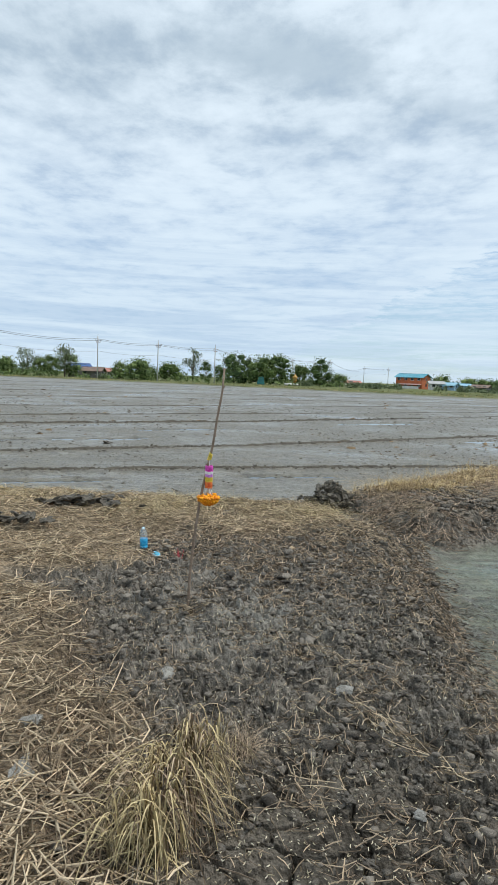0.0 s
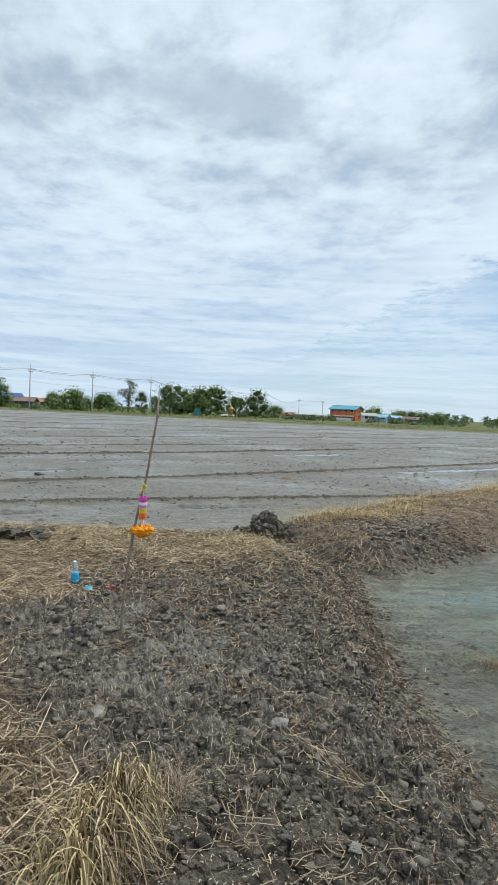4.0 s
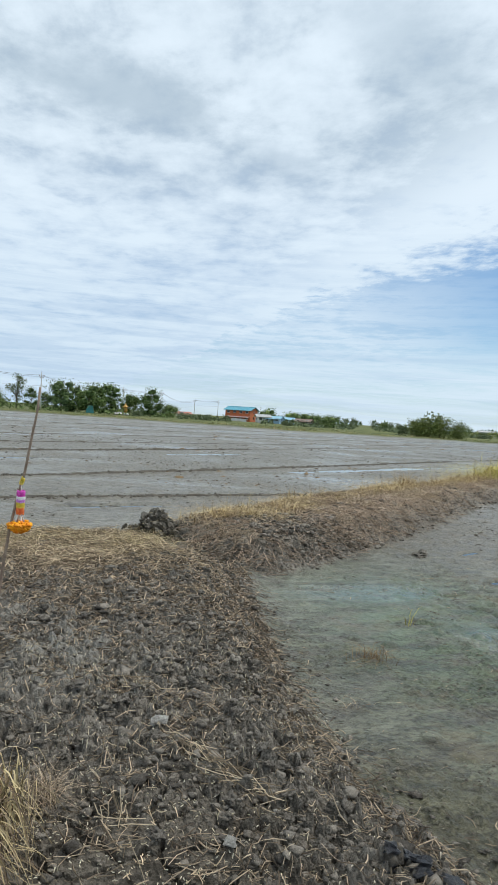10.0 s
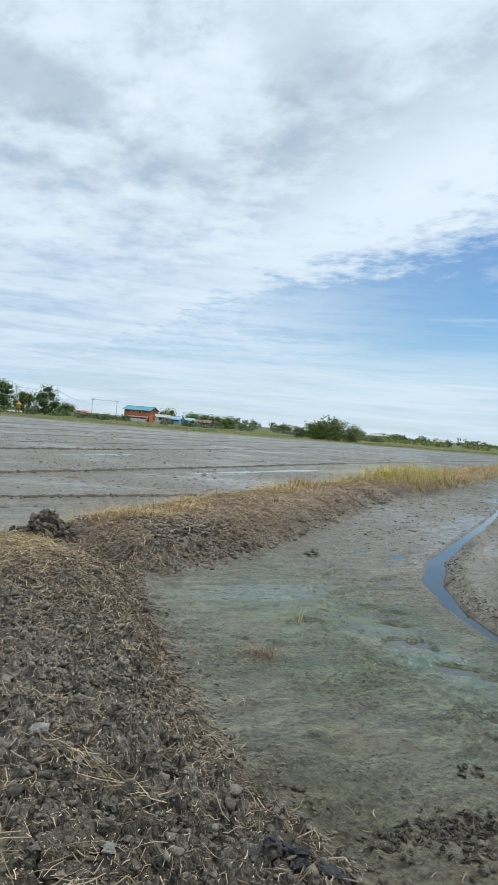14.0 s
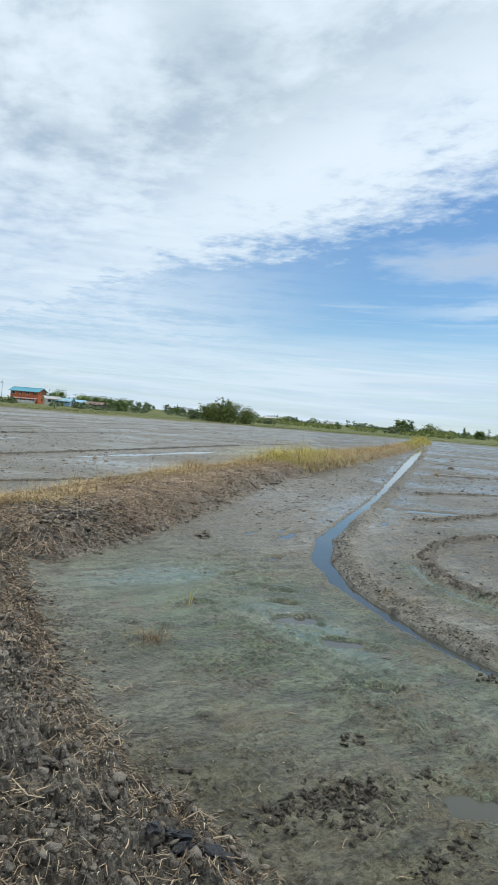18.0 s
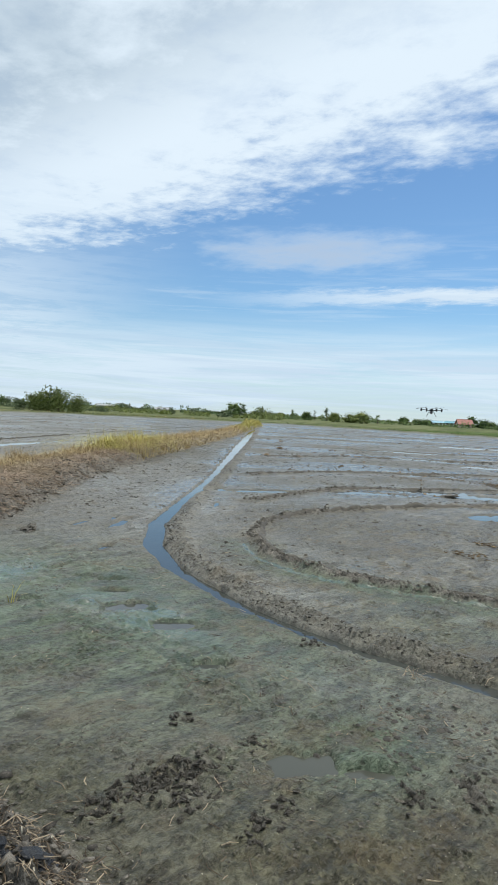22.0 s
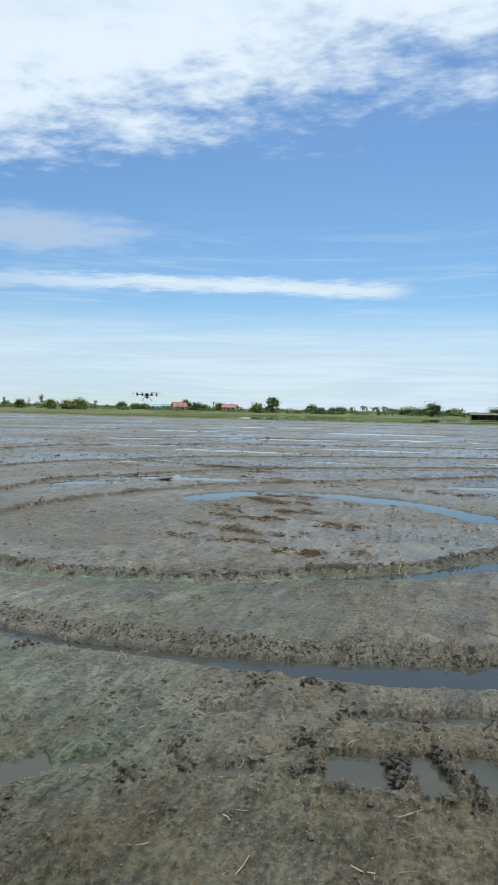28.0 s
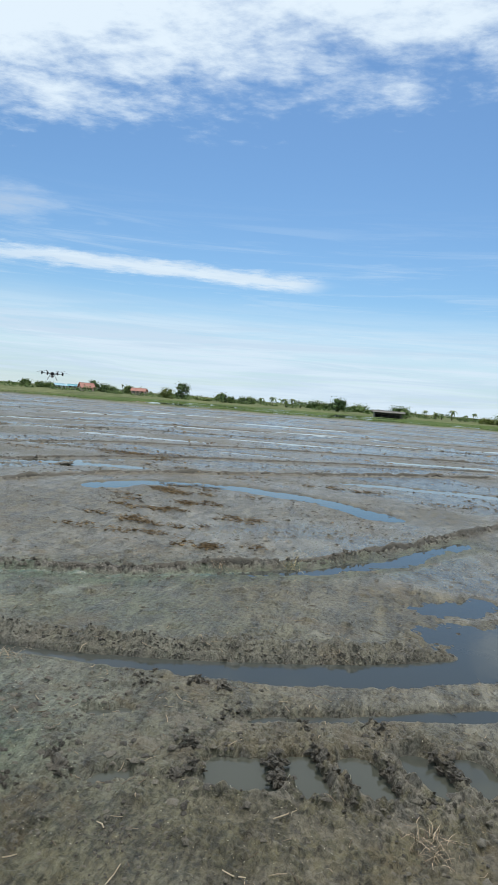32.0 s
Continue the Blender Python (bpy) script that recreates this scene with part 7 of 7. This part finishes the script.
def house(az, d, wide, deep, tall, wall_mat, roof_mat, label, turn=0.0, roof_rise=1.3, storeys=1, awning=None, openings=3, shed=False):
    """A village house: walls with real openings' frames and panes, gabled or lean-to roof, door, awning."""
    x, y = spot(az, d)
    base = far_z(x, y)
    ob = empty("shed" if shed else "house", x, y, base - 0.02, -az + turn)
    tagged(ob, label, "shed" if shed else "house", group="village buildings")
    bm = bmesh.new()
    add_box(bm, (wide, deep, tall), (0, 0, tall / 2))
    v = [bm.verts.new(p) for p in ((-wide / 2, -deep / 2, tall), (wide / 2, -deep / 2, tall), (-wide / 2, deep / 2, tall), (wide / 2, deep / 2, tall), (-wide / 2, 0, tall + roof_rise * 0.96), (wide / 2, 0, tall + roof_rise * 0.96))]
    bm.faces.new((v[0], v[4], v[2])), bm.faces.new((v[1], v[3], v[5]))
    if shed:
        bm.free()
        bm = bmesh.new()
        add_box(bm, (wide, 0.12, tall), (0, deep / 2 - 0.06, tall / 2))
        add_box(bm, (0.12, deep - 0.13, tall), (-wide / 2 + 0.06, -0.065, tall / 2))
    part("wall", bm, wall_mat, ob)
    over_x, over_y = 0.7, 0.8
    slope = math.atan2(roof_rise, deep / 2)
    run = math.hypot(deep / 2 + over_y, (deep / 2 + over_y) * math.tan(slope))
    for s in (-1, 1):
        bm = bmesh.new()
        mid = (deep / 2 + over_y) / 2
        place = Matrix.Translation((0, s * mid, tall + roof_rise + 0.05 - mid * math.tan(slope))) @ Euler((-s * slope, 0, 0)).to_matrix().to_4x4()
        across = [(-wide / 2 - over_x + 0.3 * k, 0.05 if k % 2 else 0.10) for k in range(int((wide + 2 * over_x) / 0.3) + 1)]
        rims = [[bm.verts.new(place @ Vector(p)) for p in ((x_, -run / 2, -0.045), (x_, run / 2, -0.045), (x_, run / 2, z_), (x_, -run / 2, z_))] for x_, z_ in across]
        for one, two in zip(rims, rims[1:]):
            for k in range(4):
                bm.faces.new((one[k], one[(k + 1) % 4], two[(k + 1) % 4], two[k]))
        bm.faces.new(rims[0]), bm.faces.new(rims[-1][::-1])
        bmesh.ops.recalc_face_normals(bm, faces=bm.faces[:])
        part("roof_slope", bm, roof_mat, ob)
    part("roof_ridge", box_bm((wide + 2 * over_x, 0.3, 0.12), (0, 0, tall + roof_rise + 0.12), 0.03), roof_mat, ob)
    if shed:
        for k in range(5):
            part("post", box_bm((0.16, 0.16, tall), (-wide / 2 + 0.1 + k * (wide - 0.2) / 4, -deep / 2 + 0.1, tall / 2), 0.02), GREY_WALL, ob)
        # near-black block added to stand for the shade inside the open shed
        part("inside_shade", box_bm((wide * 0.8, deep * 0.5, tall * 0.55), (0, 0.1 * deep, tall * 0.275), 0.1), DARK, ob)
        return ob
    front = -deep / 2
    for level in range(storeys):
        z0 = tall * level / storeys
        for k in range(openings):
            cx = -wide / 2 + wide * (k + 0.5) / openings
            if level == 0 and k == openings // 2:
                part("door", box_bm((1.0, 0.08, 2.0), (cx, front - 0.03, z0 + 1.0), 0.01), GREY_WALL, ob)
                continue
            frame_ob = part("window", box_bm((1.3, 0.1, 1.15), (cx, front - 0.04, z0 + 1.55), 0.015), WHITE_WALL, ob)
            for s in (-1, 1):
                part("pane", box_bm((0.54, 0.03, 0.95), (cx + s * 0.3, front - 0.1, z0 + 1.55)), PANE, frame_ob)
        for s in (-1, 1):
            part("side_window", box_bm((0.1, 1.0, 1.0), (s * (wide / 2 + 0.03), 0, z0 + 1.55), 0.015), PANE, ob)
    if awning:
        bm = bmesh.new()
        add_box(bm, (wide * 0.85, 2.4, 0.08), (wide * 0.08, front - 1.3, tall / storeys * 0.8), Euler((0.16, 0, 0)).to_matrix().to_4x4())
        part("awning", bm, awning, ob, "low sheet awning along the front")
        for k in range(4):
            part("awning_post", box_bm((0.12, 0.12, tall / storeys * 0.72), (-wide * 0.33 + k * wide * 0.27, front - 2.3, tall / storeys * 0.36), 0.01), WHITE_WALL, ob)
        part("screen_wall", box_bm((wide * 0.6, 0.12, 1.1), (wide * 0.15, front - 2.3, 0.55)), WHITE_WALL, ob)
    return ob


house(14.45, 280, 11.2, 8.0, 4.7, ORANGE_WALL, TEAL_ROOF, "two-storey orange-red brick house under a teal metal roof", -24, 1.3, 2, PINK_ROOF, 4)
house(16.3, 262, 5.0, 5.0, 2.4, WHITE_WALL, GREY_ROOF, "small white house with a grey sheet roof", 10, 0.8, 1, None, 2)
house(17.3, 262, 6.0, 6.0, 1.9, BLUE_WALL, PALE_BLUE_ROOF, "low pale blue house with a light blue metal roof", -18, 0.9, 1, None, 3)
house(18.4, 268, 4.6, 5.0, 2.0, BLUE_WALL, PALE_BLUE_ROOF, "pale blue outbuilding with a light blue metal roof", 20, 0.7, 1, None, 2)
house(19.85, 265, 5.6, 5.0, 1.7, GREY_WALL, RUST_ROOF, "low weathered timber house with a brown sheet roof", -15, 0.8, 1, None, 3)
house(9.5, 262, 4.6, 5.0, 1.5, WHITE_WALL, RED_ROOF, "low house with an orange-red roof behind bushes", 12, 0.7, 1, None, 2)
house(-13.5, 235, 6.2, 6.0, 3.2, GREY_WALL, BLUE_ROOF, "grey timber house with a dark blue metal roof", 20, 1.3, 1, None, 3)
house(-12.4, 218, 5.8, 5.0, 2.3, GREY_WALL, RUST_ROOF, "brown-roofed timber house behind the field bank", -15, 1.0, 1, None, 3)
house(-10.9, 228, 4.6, 5.0, 2.3, WHITE_WALL, RED_ROOF, "small house with a red roof behind bushes", 10, 0.9, 1, None, 2)
house(34.8, 300, 6.6, 5.0, 2.0, WHITE_WALL, GREY_ROOF, "long low white shed far across the fields", 10, 0.5, 1, None, 3)
house(39.6, 280, 4.6, 4.0, 1.6, WHITE_WALL, GREY_ROOF, "small white hut far across the fields", -10, 0.6, 1, None, 2)
house(62.7, 380, 5.6, 5.0, 2.0, WHITE_WALL, PALE_BLUE_ROOF, "white house with a pale green-blue roof", 20, 0.8, 1, None, 2)
house(63.8, 385, 5.0, 5.0, 2.2, WHITE_WALL, TEAL_ROOF, "white house with a green roof among trees", -10, 0.8, 1, None, 2)
house(64.85, 330, 5.8, 6.0, 2.1, PINK_WALL, RED_ROOF, "house with a broad steep red tiled roof", 15, 1.9, 1, None, 2)
house(69.2, 340, 6.4, 6.0, 2.3, PINK_WALL, RED_ROOF, "pale pink house with a red roof", -12, 1.2, 1, None, 3)
house(90.4, 205, 8.4, 4.5, 1.55, GREY_WALL, GREY_WALL, "open dark field shed with a low sheet roof", 6, 0.4, shed=True)

# shrine, tarpaulin tent and pale sacks under the big trees
sx, sy = spot(4.6, 200)
shrine = empty("spirit_shrine", sx, sy, far_z(sx, sy), -4.6)
tagged(shrine, "small golden-yellow spirit shrine under trees", "shrine")
part("plinth", lathe_bm([(0.7, 0), (0.7, 0.3), (0.5, 0.35), (0.4, 1.3), (0.8, 1.4), (0.8, 1.55)], 12), GOLD, shrine)
part("shrine_house", box_bm((1.1, 1.0, 0.9), (0, 0, 2.0), 0.04), GOLD, shrine)
part("shrine_roof", lathe_bm([(1.0, 2.45), (0.95, 2.52), (0.5, 2.85), (0.2, 3.15), (0.04, 3.6)], 8), GOLD, shrine)
sx, sy = spot(1.7, 200)
tent = empty("tarpaulin_shelter", sx, sy, far_z(sx, sy), -1.7)
tagged(tent, "dark teal tarpaulin shelter under trees", "shelter")
bm = bmesh.new()
bmesh.ops.create_cone(bm, cap_ends=True, segments=4, radius1=1.7, radius2=1.1, depth=2.2, matrix=Matrix.Translation((0, 0, 1.1)) @ Matrix.Rotation(radians(45), 4, "Z"))
bmesh.ops.bevel(bm, geom=bm.edges[:], offset=0.12, segments=2, affect="EDGES")
part("tarpaulin", bm, TARP, tent)
for k, (az_, d_, w_) in enumerate(((4.2, 195, 1.6), (4.6, 195.5, 1.3), (3.9, 196, 0.9))):
    sx, sy = spot(az_, d_)
    bm = clod_shape(k + 40, 0.2, 2)
    bmesh.ops.scale(bm, vec=(w_, w_ * 0.7, 0.75), verts=bm.verts)
    sack = part("covered_pile", bm, CONCRETE, None)
    sack.matrix_world = pose(sx, sy, far_z(sx, sy) + 0.35)
    tagged(sack, "whitish sheet-covered pile under the trees", "pile", group="covered piles")


def pole(az, d, top):
    x, y = spot(az, d)
    base = far_z(x, y)
    ob = empty("power_pole", x, y, base - 0.05, -35.0)
    tagged(ob, "grey concrete power pole with a crossarm", "power pole", group="power poles")
    h = top - base
    part("shaft", tube_bm([(0, 0, 0), (0, 0, h * 0.5), (0, 0, h)], [0.19, 0.15, 0.11], 8), CONCRETE, ob)
    for z, w in ((h - 1.0, 2.0), (h - 1.5, 1.4)):
        arm = part("crossarm", box_bm((w, 0.1, 0.12), (0, 0.16, z), 0.01), STEEL, ob)
        for s in (-0.92, 0.0, 0.92):
            part("insulator", lathe_bm([(0.05, 0), (0.09, 0.06), (0.05, 0.12), (0.08, 0.18), (0.04, 0.26)], 8, at=(s * w / 2, 0.16, z + 0.06)), PORCELAIN, arm)
    part("top_pin", tube_bm([(0, 0, h), (0, 0, h + 0.5)], 0.035, 6), STEEL, ob)
    return Vector((x, y, base + h - 0.7))


POLES = [pole(*row) for row in ((-29, 138, 10.5), (-20.2, 152, 10.5), (-12.07, 170, 10.5), (-7.1, 184, 10.5), (-2.28, 198, 10.5), (4.35, 278, 10.5), (7.52, 285, 10.5), (10.39, 392, 10.5), (12.4, 395, 10.5))]
for k, (a, b) in enumerate(zip(POLES, POLES[1:])):
    line = empty("power_line", *((a + b) / 2))
    tagged(line, "thin sagging power cables between poles", "cable", group="power lines")
    for off, drop in ((0.0, 0.0), (0.8, 0.4), (0.3, 3.0)):
        side = (b - a).cross(Vector((0, 0, 1))).normalized() * off
        pts = [a.lerp(b, s / 12) + side - Vector((0, 0, drop + (b - a).length * 0.022 * 4 * (s / 12) * (1 - s / 12))) - line.location for s in range(13)]
        part("cable", tube_bm(pts, 0.035 if drop < 1 else 0.02, 5), CABLE, line)

# ---- spraying drone in the air over the east paddy ----
dx, dy = spot(62.3, 66)
drone = empty("spraying_drone", dx, dy, 2.3, -62)
tagged(drone, "black four-armed crop-spraying drone hovering over the paddy", "drone")
part("hub", box_bm((0.46, 0.62, 0.16), (0, 0, 0.38), 0.05), DRONE_BLACK, drone)
part("tank", box_bm((0.34, 0.36, 0.26), (0, 0, 0.18), 0.08), DRONE_GREY, drone)
part("battery", box_bm((0.22, 0.2, 0.12), (0, 0, 0.50), 0.03), DRONE_BLACK, drone)
for k in range(4):
    a = math.pi / 2 * k + 0.45
    c, s = math.cos(a), math.sin(a)
    arm = part("arm", tube_bm([(c * 0.2, s * 0.2, 0.38), (c * 1.05, s * 1.05, 0.46)], 0.03, 8), DRONE_BLACK, drone)
    part("motor_can", lathe_bm([(0.05, 0.28), (0.065, 0.34), (0.075, 0.44), (0.075, 0.54), (0.04, 0.58)], 10, at=(c * 1.05, s * 1.05, 0)), DRONE_BLACK, arm)
    bm = bmesh.new()
    turn = Matrix.Translation((c * 1.05, s * 1.05, 0.60)) @ Matrix.Rotation(k * 0.9 + 0.5, 4, "Z") @ Matrix.Rotation(0.12, 4, "Y")
    for q in (-1, 1):
        bmesh.ops.create_cube(bm, size=1.0, matrix=turn @ Matrix.Translation((q * 0.36, 0, 0)) @ Matrix.Rotation(0.18 * q, 4, "X") @ Matrix.Diagonal((0.7, 0.07, 0.012, 1)))
    part("propeller", bm, DRONE_BLACK, arm)
for s in (-1, 1):
    leg = part("landing_leg", tube_bm([(s * 0.2, -0.3, 0.3), (s * 0.42, -0.34, -0.14), (s * 0.45, -0.5, -0.17)], 0.02, 7), DRONE_BLACK, drone)
    tube = part("landing_leg", tube_bm([(s * 0.2, 0.3, 0.3), (s * 0.42, 0.34, -0.14), (s * 0.45, 0.5, -0.17)], 0.02, 7), DRONE_BLACK, drone)
    part("skid", tube_bm([(s * 0.43, -0.6, -0.17), (s * 0.43, 0.6, -0.17)], 0.022, 7), DRONE_BLACK, drone)
